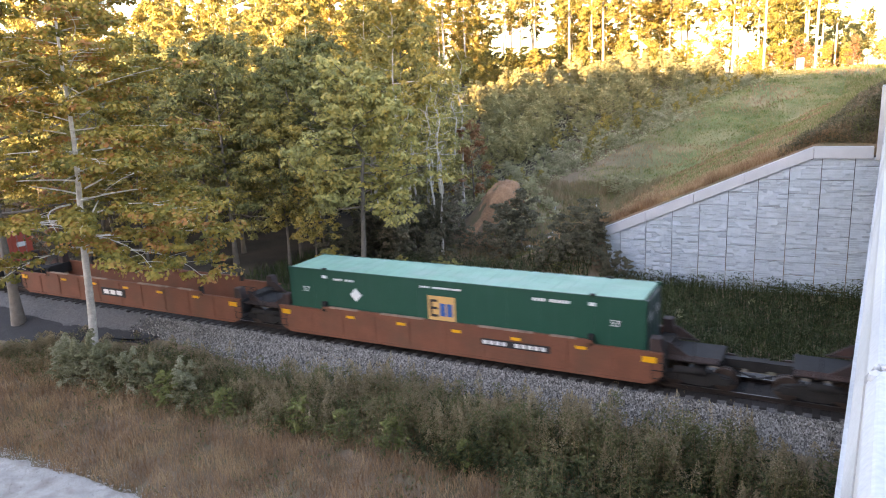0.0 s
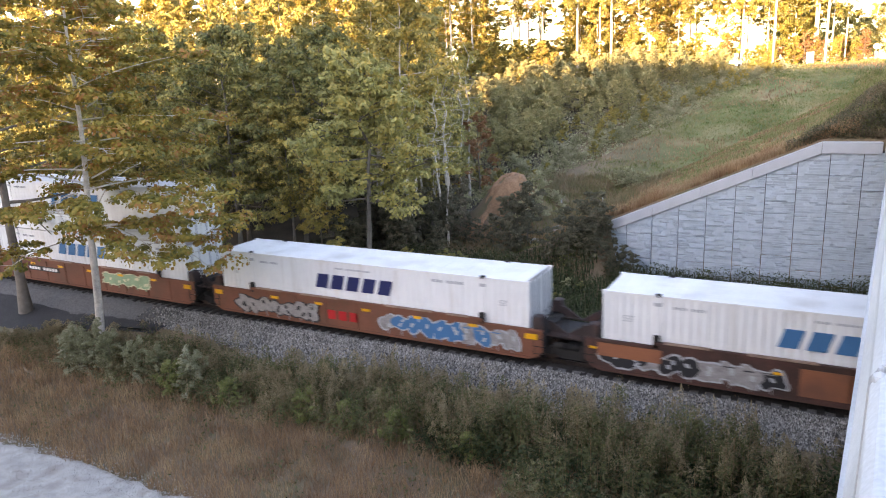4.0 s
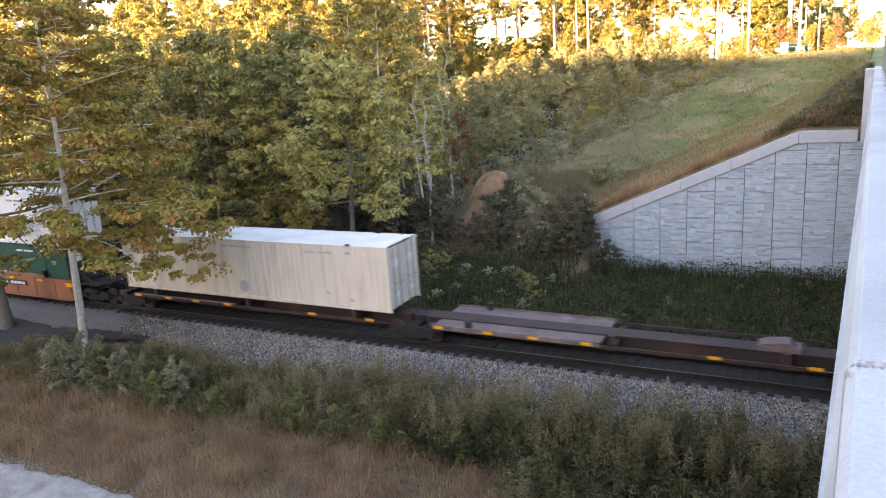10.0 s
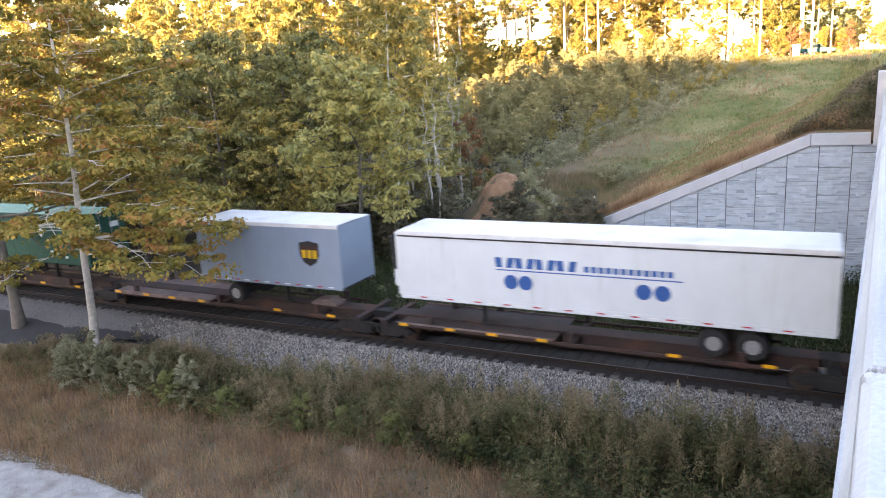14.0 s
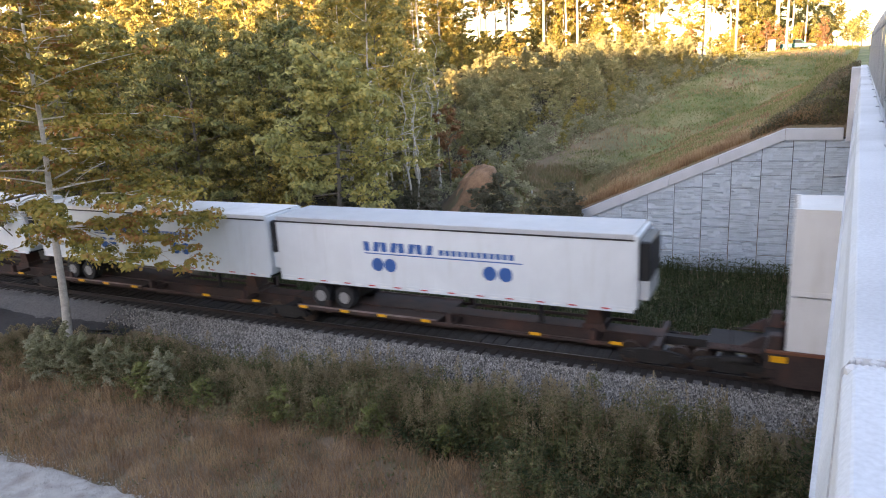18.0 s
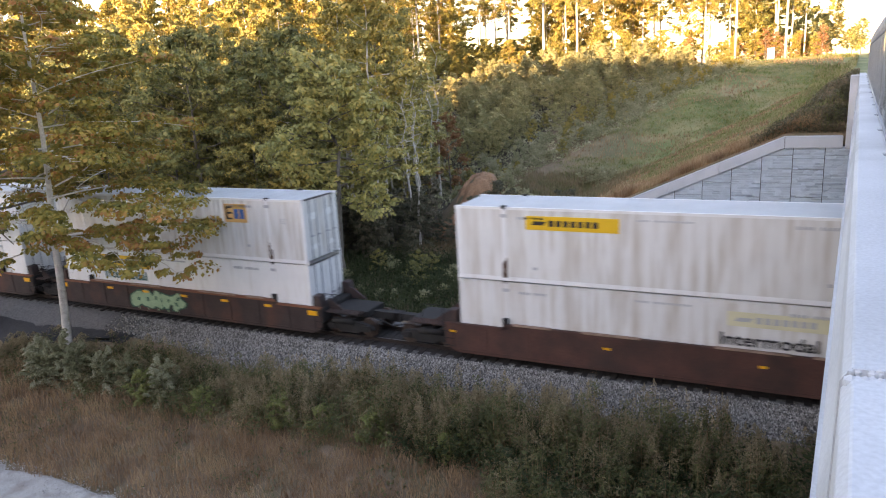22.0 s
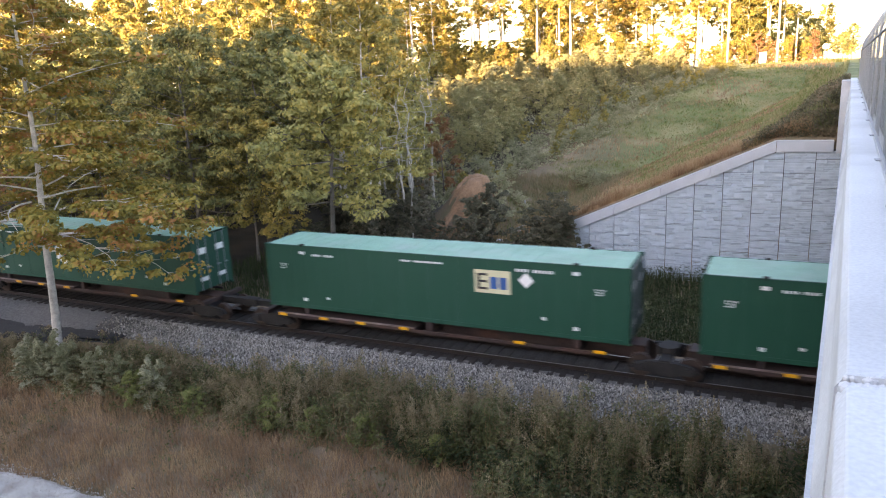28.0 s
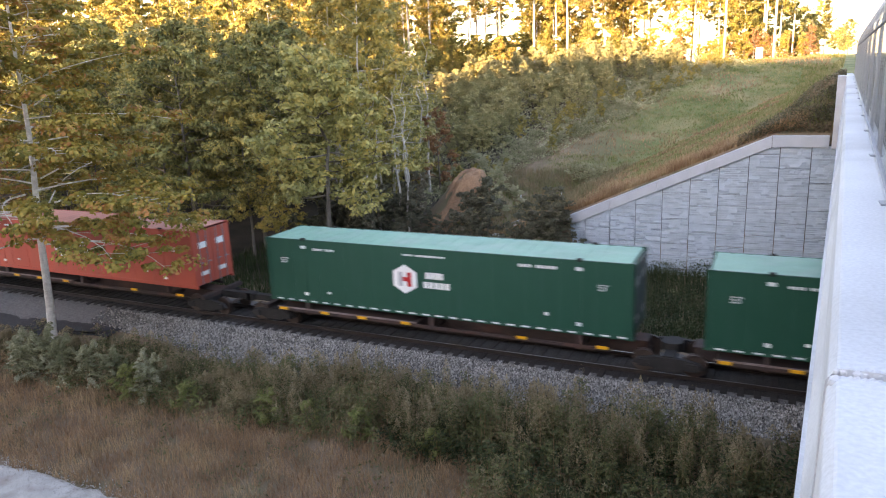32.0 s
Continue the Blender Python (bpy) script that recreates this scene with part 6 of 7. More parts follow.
def clump_leaves(centres, reach, size, per, rng, flat=0.7, lift=0.35, slim=0.6):
    """Leaves over the outside of many small rounded clumps, each leaf facing outwards and upwards, tips hanging."""
    c = np.asarray(centres, float)
    k = len(c)
    r = (np.asarray(reach) * rng.uniform(0.65, 1.3, k)).repeat(per)[:, None]
    u = rng.normal(size=(k * per, 3))
    u /= np.linalg.norm(u, axis=1)[:, None]
    u[:, 2] = np.where(u[:, 2] < -0.4, -u[:, 2], u[:, 2])
    deep = rng.uniform(0.35, 1.0, (k * per, 1)) ** 0.6
    p = c.repeat(per, 0) + u * np.array([1, 1, flat]) * r * deep
    nrm = u + np.array([0, 0, lift]) + rng.normal(size=u.shape) * 0.42
    nrm /= np.linalg.norm(nrm, axis=1)[:, None]
    d = rng.normal(size=u.shape) + u * 0.7
    d[:, 2] -= 0.5
    d -= (d * nrm).sum(1)[:, None] * nrm
    d /= np.linalg.norm(d, axis=1)[:, None]
    e = np.cross(nrm, d)
    s = (size * rng.uniform(0.55, 1.35, k * per))[:, None]
    a, t = p - d * s * 0.5, p + d * s * 0.5 - nrm * s * 0.1
    b, f = p + e * s * slim * 0.5, p - e * s * slim * 0.5
    return np.stack([a, b, t, f], 1)


def make_tree(label, height, crown_low, reach, leaf, leaf_size, per, bark, seed, trunk_r=0.16, limbs=16, droop=0.1, clump=0.6, name="tree", lean=0.02, taper_top=0.35, group="woodland trees", forks=1, flat=0.65, keep=0.55, category="tree"):
    """Trunk, limbs from a starting height up, leaves in separate clumps round the twigs."""
    rng = random.Random(seed)
    nrng = np.random.default_rng(seed)
    ob = thing(name, label, category, group)
    bm = bmesh.new()
    tips = []
    n_ = 10
    pts = [Vector((rng.uniform(-1, 1) * lean * i + 0.0, rng.uniform(-1, 1) * lean * i, height * i / n_)) for i in range(n_ + 1)]
    rad = [trunk_r * (1 - 0.88 * (i / n_) ** 0.9) for i in range(n_ + 1)]
    rad[0] *= 1.35
    for i in range(n_):
        bm_tube(bm, pts[i], pts[i + 1], rad[i], rad[i + 1], sides=9, caps=False)
    for k in range(limbs):
        f = crown_low + (0.97 - crown_low) * (k + rng.random() * 0.6) / limbs
        i = min(n_ - 1, int(f * n_))
        p = pts[i].lerp(pts[i + 1], f * n_ - i)
        a = k * 2.4 + rng.uniform(-0.4, 0.4)
        rel = (f - crown_low) / (1 - crown_low)
        shape = (0.55 + 0.45 * math.sin(math.pi * min(1, rel * 0.8 + 0.25))) * (1 - taper_top * rel)
        l_ = reach * shape * rng.uniform(0.55, 1.25)
        limb(bm, p, (math.cos(a), math.sin(a), 0.15 + 0.5 * rel - droop), l_, rad[i] * 0.42 + 0.012, rng, forks, tips, up=0.1)
    for k in range(4):
        tips.append((pts[-1] + Vector((rng.uniform(-0.4, 0.4), rng.uniform(-0.4, 0.4), rng.uniform(-0.6, 0.3))), 1.5))
    part("trunk", bm, bark, ob, smooth=True)
    tips = [t for t in tips if rng.random() < keep]
    c = np.array([t[0][:] for t in tips])
    r = clump * np.array([0.6 + 0.4 * min(1.0, t[1] / 2.5) for t in tips])
    part("crown", quads_mesh("crown", clump_leaves(c, r, leaf_size, per, nrng, flat), leaf), None, ob)
    return ob


def layered_tree(label, height, leaf, bark, seed):
    """A young tree with long level limbs in tiers; each limb carries flat sprays of leaves on its outer two thirds."""
    rng = random.Random(seed)
    nrng = np.random.default_rng(seed)
    ob = thing("tree", label, "tree", "trees by the track")
    bm = bmesh.new()
    n_ = 14
    pts = [Vector((1.3 * (1 - (1 - i / n_) ** 2), 0.05 * math.sin(i), height * i / n_)) for i in range(n_ + 1)]
    rad = [0.21 * (1 - 0.9 * (i / n_) ** 0.85) + 0.008 for i in range(n_ + 1)]
    rad[0] *= 1.3
    for i in range(n_):
        bm_tube(bm, pts[i], pts[i + 1], rad[i], rad[i + 1], sides=10, caps=False)
    centres, reach = [], []
    count = 52
    right = Vector((0.88, 0.47, 0))
    for k in range(count):
        f = (k + rng.random() * 0.7) / count
        h = 5.5 + (height - 5.9) * f ** 1.05
        i = min(n_ - 1, int(h / height * n_))
        base = pts[i].lerp(pts[i + 1], h / height * n_ - i)
        a = k * 2.4 + rng.uniform(-0.35, 0.35)
        out = Vector((math.cos(a), math.sin(a), 0))
        side = Vector((-out.y, out.x, 0))
        long_ = float(np.interp(h, [5.5, 6.8, 9, 11.5, 15, 18.5], [6.6, 7.8, 6.6, 5.7, 4.6, 1.0])) * rng.uniform(0.72, 1.08)
        lean = out.dot(right)
        if lean < -0.1:
            long_ *= 0.85
        rise, sag = rng.uniform(-0.05, 0.32) + 0.3 * f, rng.uniform(0.1, 0.34) * (1 - 0.5 * f)

        def along(q):
            return base + out * (long_ * q) + Vector((0, 0, long_ * (rise * q - sag * q * q))) + side * (0.12 * long_ * math.sin(3 * q + k))
        r0 = rad[i] * 0.24 + 0.01
        line = [along(q / 6) for q in range(7)]
        for q in range(6):
            bm_tube(bm, line[q], line[q + 1], r0 * (1 - 0.14 * q), r0 * (1 - 0.14 * (q + 1)), sides=6, caps=False)
        start = 0.34 if h < 9 else 0.08
        steps = max(4, int(long_ * 1.25))
        for j in range(steps):
            q = start + (1 - start) * (j + rng.random() * 0.6) / steps
            p = along(q)
            for sgn in (-1, 1):
                if rng.random() < 0.2:
                    continue
                twig = long_ * rng.uniform(0.1, 0.27) * (1.15 - 0.6 * q) + 0.25
                e = p + side * (sgn * twig) + out * (twig * 0.55) + Vector((0, 0, rng.uniform(-0.18, 0.12) * twig))
                bm_tube(bm, p, e, 0.012, 0.005, sides=4, caps=False)
                centres.append(e)
                reach.append(rng.uniform(0.36, 0.72))
                if twig > 0.9:
                    centres.append(p.lerp(e, 0.55) + Vector((0, 0, 0.05)))
                    reach.append(rng.uniform(0.3, 0.5))
        centres.append(along(1.03))
        reach.append(0.45)
    part("trunk", bm, bark, ob, smooth=True)
    part("crown", quads_mesh("crown", clump_leaves([c[:] for c in centres], reach, 0.17, 88, nrng, 0.55, 0.5, 0.78), leaf), None, ob)
    return ob


def place(proto, x, y, turn=0.0, scale=1.0, z=None, label=None):
    m = Matrix.Translation((x, y, ground_z(x, y) - 0.05 if z is None else z)) @ Matrix.Rotation(turn, 4, 'Z') @ Matrix.Scale(scale, 4)
    ob = copy_thing(proto, m)
    if label:
        ob["label"] = label
    return ob


def put(proto, x, y, turn=0.0, scale=1.0):
    proto.matrix_basis = Matrix.Translation((x, y, ground_z(x, y) - 0.05)) @ Matrix.Rotation(turn, 4, 'Z') @ Matrix.Scale(scale, 4)
    return proto


# young pale-trunked tree beside the ballast
near_tree = layered_tree("young pale-trunked tree with yellowing leaves beside the ballast", 18.5, LEAF_MAPLE, PALEBARK, 11)
put(near_tree, -30.0, 20.1, 0.0)
side_tree = make_tree("thick grey-trunked tree with green and orange leaves", 17, 0.3, 7.0, LEAF_MAPLE, 0.25, 34, BARK, 12, trunk_r=0.3, limbs=24, forks=1, keep=0.6)
put(side_tree, -38.9, 22.0, 2.0)

oak = make_tree("broad green tree at the wood's edge", 17, 0.24, 4.8, LEAF_GREEN, 0.27, 60, BARK, 21, 0.2, 36, clump=0.68, keep=0.72)
maple = make_tree("leafy olive tree turning yellow", 16, 0.26, 4.2, LEAF_OLIVE, 0.26, 58, BARK, 22, 0.17, 34, clump=0.66, keep=0.74)
slim = make_tree("slender tree with thin olive foliage", 19, 0.4, 2.8, LEAF_OLIVE, 0.25, 46, PALEBARK, 23, 0.13, 26, clump=0.55, keep=0.7)
gold = make_tree("tall tree with golden foliage on the hill", 22, 0.12, 4.2, LEAF_GOLD, 0.4, 46, PALEBARK, 24, 0.2, 32, clump=0.9, keep=0.8)
pine = make_tree("tall straight pine with a high thin crown", 26, 0.42, 3.2, LEAF_GOLD, 0.34, 34, PALEBARK, 25, 0.27, 24, clump=0.8, droop=0.2, keep=0.7)
rust = make_tree("small tree with rusty foliage", 7, 0.15, 2.2, LEAF_RUST, 0.22, 30, BARK, 26, 0.08, 14, clump=0.45)
shrub = make_tree("rounded green shrub at the wood's edge", 3.4, 0.05, 1.6, LEAF_GREEN, 0.2, 34, BARK, 27, 0.05, 14, clump=0.36, name="shrub", group="shrubs", category="shrub")
grey_shrub = make_tree("grey-green flowering shrub on rough ground", 2.4, 0.03, 1.1, LEAF_GREY, 0.07, 105, BARK, 28, 0.03, 18, clump=0.25, name="shrub", group="shrubs", keep=0.85, category="shrub", taper_top=0.1)
scrub = make_tree("soft grey-olive scrub bush on the slope", 2.8, 0.04, 1.4, LEAF_SCRUB, 0.15, 44, BARK, 30, 0.04, 18, clump=0.3, name="shrub", group="shrubs", keep=0.7, category="shrub", taper_top=0.1)
olive_shrub = make_tree("olive shrub with yellowing leaves", 3.2, 0.05, 1.4, LEAF_OLIVE, 0.18, 36, BARK, 29, 0.045, 16, clump=0.34, name="shrub", group="shrubs", keep=0.65, category="shrub")
thicket = make_tree("bushy green young tree on the slope", 5.4, 0.05, 1.9, LEAF_FRESH, 0.15, 66, BARK, 34, 0.06, 24, clump=0.42, name="young_tree", group="young trees on the slope", keep=0.6, taper_top=0.55)
vine = make_tree("dull vine-hung bush at the wood's edge", 5.0, 0.04, 1.7, LEAF_DULL, 0.17, 44, BARK, 35, 0.05, 22, clump=0.4, name="vine_bush", group="vine-hung bushes", keep=0.6, category="bush", taper_top=0.4, droop=0.3)

frng = random.Random(77)
first_used = {}


def grow(proto, x, y, scale):
    if proto not in first_used:
        first_used[proto] = put(proto, x, y, frng.uniform(0, 6.28), scale)
    else:
        place(proto, x, y, frng.uniform(0, 6.28), scale)


def plant(proto, x, y, size):
    place(proto, x, y, frng.uniform(0, 6.28), size / proto.scale.x)


# the wood behind the track
for row, (y, gap, kinds, sc) in enumerate((
        (34.5, 6.5, (shrub, vine), 0.8), (37.0, 4.4, (oak, maple, oak, oak), 0.8), (41.5, 4.8, (oak, maple, oak), 0.9),
        (47.0, 5.0, (maple, slim, oak), 0.96), (54.0, 5.0, (maple, oak, slim), 1.05), (63.0, 5.5, (maple, gold, slim), 1.05), (74, 6.5, (gold, maple, slim), 1.05), (86, 8, (gold, pine, gold), 1.05))):
    right = -24.5 - max(0, (y - 36)) * 0.42 - max(0, y - 60) * 0.12
    left = -66 - (y - 33) * 1.7
    x = right
    while x > left:
        if y > 44 or not -32.5 < x < -20:
            grow(frng.choice(kinds), x + frng.uniform(-1, 1), y + frng.uniform(-1.8, 1.8), sc * frng.uniform(0.8, 1.2))
        x -= gap * frng.uniform(0.75, 1.25)
# hill wood along the far road
for y, gap, kinds, x1 in ((97, 10, (pine, slim, gold), -64), (108, 10, (pine, gold, pine), -60), (121, 7.5, (pine, pine, gold), -32), (142, 4.8, (pine, pine, gold), 1), (149, 6.0, (pine, gold, pine), -2), (157, 7.5, (pine, gold), -5), (164, 5.5, (gold, gold, pine), -88), (172, 5.5, (gold, pine), -92), (185, 9, (gold, maple), 6), (230, 10, (gold, maple), 9)):
    x = x1
    while x > (-150 if y < 180 else -12):
        grow(frng.choice(kinds), x + frng.uniform(-1.5, 1.5), y + frng.uniform(-3, 3), frng.uniform(0.8, 1.15))
        x -= gap * frng.uniform(0.7, 1.3)
for k in range(13):
    grow((pine, pine, gold)[k % 3], -46 + k * 3.6 + frng.uniform(-1, 1), 145 + frng.uniform(-2, 3), frng.uniform(0.85, 1.05))
# golden understorey along the hill's brow
sapling = make_tree("bushy golden young tree on the hill", 9, 0.04, 2.8, LEAF_GOLD, 0.3, 44, BARK, 31, 0.1, 24, clump=0.6, name="sapling", group="young trees on the hill", keep=0.75)
for k in range(100):
    y = frng.uniform(104, 128) if k % 3 else frng.uniform(114, 126)
    x = -15 - frng.random() * 75 - (128 - y) * 0.45
    grow(sapling, x, y, frng.uniform(0.4, 0.85))
# thicket on the slope: tall young trees above, low grey scrub along the grass
for k in range(470):
    y = frng.uniform(58, 112)
    edge = -24.0 + (y - 70.5) * 0.435
    d = frng.uniform(0, 1) ** 1.7 * 34
    x = edge - d
    if y < 66 and x > -27:
        continue
    if d < 5.5:
        grow(frng.choice((scrub, scrub, scrub, olive_shrub)), x, y, frng.uniform(0.45, 0.8) + 0.04 * d)
    elif d < 10 or frng.random() < 0.25:
        grow(frng.choice((scrub, thicket, olive_shrub, thicket)), x, y, frng.uniform(0.6, 0.95))
    else:
        grow(thicket, x, y, frng.uniform(0.65, 1.1))
# low bushes between track and wall
for k in range(26):
    x, y = frng.uniform(-24, 3.5), frng.uniform(33, 41.5)
    grow(frng.choice((grey_shrub, scrub, shrub)), x, y, frng.uniform(0.2, 0.42))
# dark bushes at the low end of the wall
for x, y, q in ((-12.9, 41.5, 0.55), (-14.0, 41.3, 0.58), (-14.9, 41.0, 0.46), (-11.6, 41.6, 0.4), (-13.4, 40.4, 0.45), (-12.2, 40.8, 0.36), (-12.5, 42.1, 0.5), (-11.8, 41.1, 0.44), (-11.9, 41.9, 0.5), (-12.6, 40.9, 0.42)):
    plant(vine, x, y, q)
# weedy bushes before the clay mound
for x, y, q in ((-18.6, 44.8, 0.82), (-17.6, 44.3, 0.88), (-19.5, 45.2, 0.75), (-18.3, 42.8, 0.6)):
    plant(vine, x, y, q)
for x, y, s in ((-20.2, 54.6, 0.45), (-23.4, 54.6, 0.5), (-26.4, 50.6, 0.55), (-17.2, 66.5, 0.55), (-15.6, 65.2, 0.6), (-14.4, 63.8, 0.5), (-16.4, 67.4, 0.5)):
    plant(scrub, x, y, s)
for x, y, s in ((-19.4, 50.6, 0.6), (-18.9, 48.8, 0.7), (-20.4, 53.4, 0.55), (-22.2, 54.2, 0.6), (-24.4, 53.0, 0.6), (-18.4, 52.4, 0.5), (-19.8, 47.6, 0.6)):
    plant(scrub, x, y, s)
# growth over the foot of the mound, past the wall's end and along the ditch
brush_rng = random.Random(77)
for x, y, q in ((-21.9, 45.4, 0.38), (-20.8, 45.6, 0.45), (-22.8, 45.8, 0.4), (-11.0, 41.3, 0.5), (-10.3, 41.2, 0.42), (-9.6, 41.1, 0.34), (-10.8, 40.6, 0.38), (-11.7, 40.3, 0.4)):
    place(vine, x, y, brush_rng.uniform(0, 6.28), q / vine.scale.x)
for k in range(30):
    proto = brush_rng.choice((grey_shrub, scrub, grey_shrub, scrub, shrub))
    place(proto, brush_rng.uniform(-25, -12.5), brush_rng.uniform(32.6, 39.5), brush_rng.uniform(0, 6.28), brush_rng.uniform(0.38, 0.6))
grow(rust, -29.6, 62.0, 1.1)
grow(rust, -49.0, 31.5, 0.95)
# vine-hung edge of the wood beside the mound
for k in range(34):
    y = frng.uniform(38.5, 50)
    x = -21.5 - (y - 38.5) * 0.32 - frng.random() * 8.5
    grow(vine, x, y, frng.uniform(0.55, 1.05))
# unseen trees on the other side of the bridge, added to block low sky light
for k in range(34):
    y = frng.choice((frng.uniform(4, 19), frng.uniform(33, 58)))
    grow(frng.choice((oak, oak, maple)), frng.uniform(18, 34), y, frng.uniform(0.9, 1.2))
# brush beyond the side road
for k in range(80):
    grow(frng.choice((sapling, sapling, sapling, rust)), frng.uniform(-60, 4.5), frng.uniform(139, 147), frng.uniform(0.35, 0.7))
# dark trees where the far road leaves the hill
for x, y, sc in ((3.2, 168, 0.62), (5.0, 176, 0.55), (-0.5, 166, 0.7), (6.6, 190, 0.5), (1.5, 180, 0.7)):
    grow(oak, x, y, sc)
# hazy trees far along the road
for k in range(16):
    grow(frng.choice((maple, oak)), frng.uniform(4, 26), frng.uniform(270, 360), frng.uniform(0.4, 0.8))

# single trees that stand out at the wood's edge
pale_tree = make_tree("light olive tree with a full crown and a leaning trunk", 14, 0.34, 4.3, LEAF_PALE, 0.26, 62, BARK, 41, 0.2, 38, clump=0.64, lean=0.1, keep=0.72, droop=0.3)
put(pale_tree, -25.4, 36.6, 1.0)
place(maple, -30.8, 38.5, 2.0, 0.7, label="olive tree with a patch of golden leaves")
place(olive_shrub, -27.4, 35.8, 2.5, 1.15)
place(olive_shrub, -28.4, 36.4, 0.5, 0.95)
thin_tree = make_tree("thin pale-stemmed tree almost bare of leaves", 13, 0.5, 1.8, LEAF_PALE, 0.2, 16, PALEBARK, 42, 0.12, 14, clump=0.4, lean=0.05, keep=0.4)
put(thin_tree, -25.4, 46.0, 0.4)
place(thin_tree, -24.2, 45.0, 2.4, 0.85)
place(thin_tree, -27.8, 47.0, 4.0, 1.05)
for k in range(22):
    y = frng.uniform(47, 62)
    place(thin_tree, -24.6 - (y - 47) * 0.36 - frng.random() * 7.5, y, frng.uniform(0, 6), frng.uniform(0.7, 1.15))


# ---- weeds and grasses ----
def stuff(name, verts, material, label, category, n=4):
    return tagged(new(name, quads_mesh(name, verts, material, n)), label, category, kind="stuff")


def blades(x, y, z, h, w, rng, lean=0.35):
    """Grass blades: tapering bent strips of two faces each."""
    k = len(x)
    a = rng.uniform(0, 6.28, k)
    dx, dy = np.cos(a), np.sin(a)
    b = a + rng.normal(1.57, 0.5, k)
    lx, ly = np.cos(b) * lean * h * rng.uniform(0.2, 1.2, k), np.sin(b) * lean * h * rng.uniform(0.2, 1.2, k)
    p0 = np.stack([x - dx * w, y - dy * w, z], 1)
    p1 = np.stack([x + dx * w, y + dy * w, z], 1)
    m0 = np.stack([x - dx * w * 0.7 + lx * 0.35, y - dy * w * 0.7 + ly * 0.35, z + h * 0.6], 1)
    m1 = np.stack([x + dx * w * 0.7 + lx * 0.35, y + dy * w * 0.7 + ly * 0.35, z + h * 0.6], 1)
    t0 = np.stack([x - dx * w * 0.15 + lx, y - dy * w * 0.15 + ly, z + h], 1)
    t1 = np.stack([x + dx * w * 0.15 + lx, y + dy * w * 0.15 + ly, z + h], 1)
    return np.concatenate([np.stack([p0, p1, m1, m0], 1), np.stack([m0, m1, t1, t0], 1)])


def gz_array(x, y):
    return np.array([ground_z(float(a), float(b)) for a, b in zip(x, y)])


def patchy(x, y, s, seed):
    return np.array([noise.noise((a * s, b * s, seed)) for a, b in zip(x, y)])


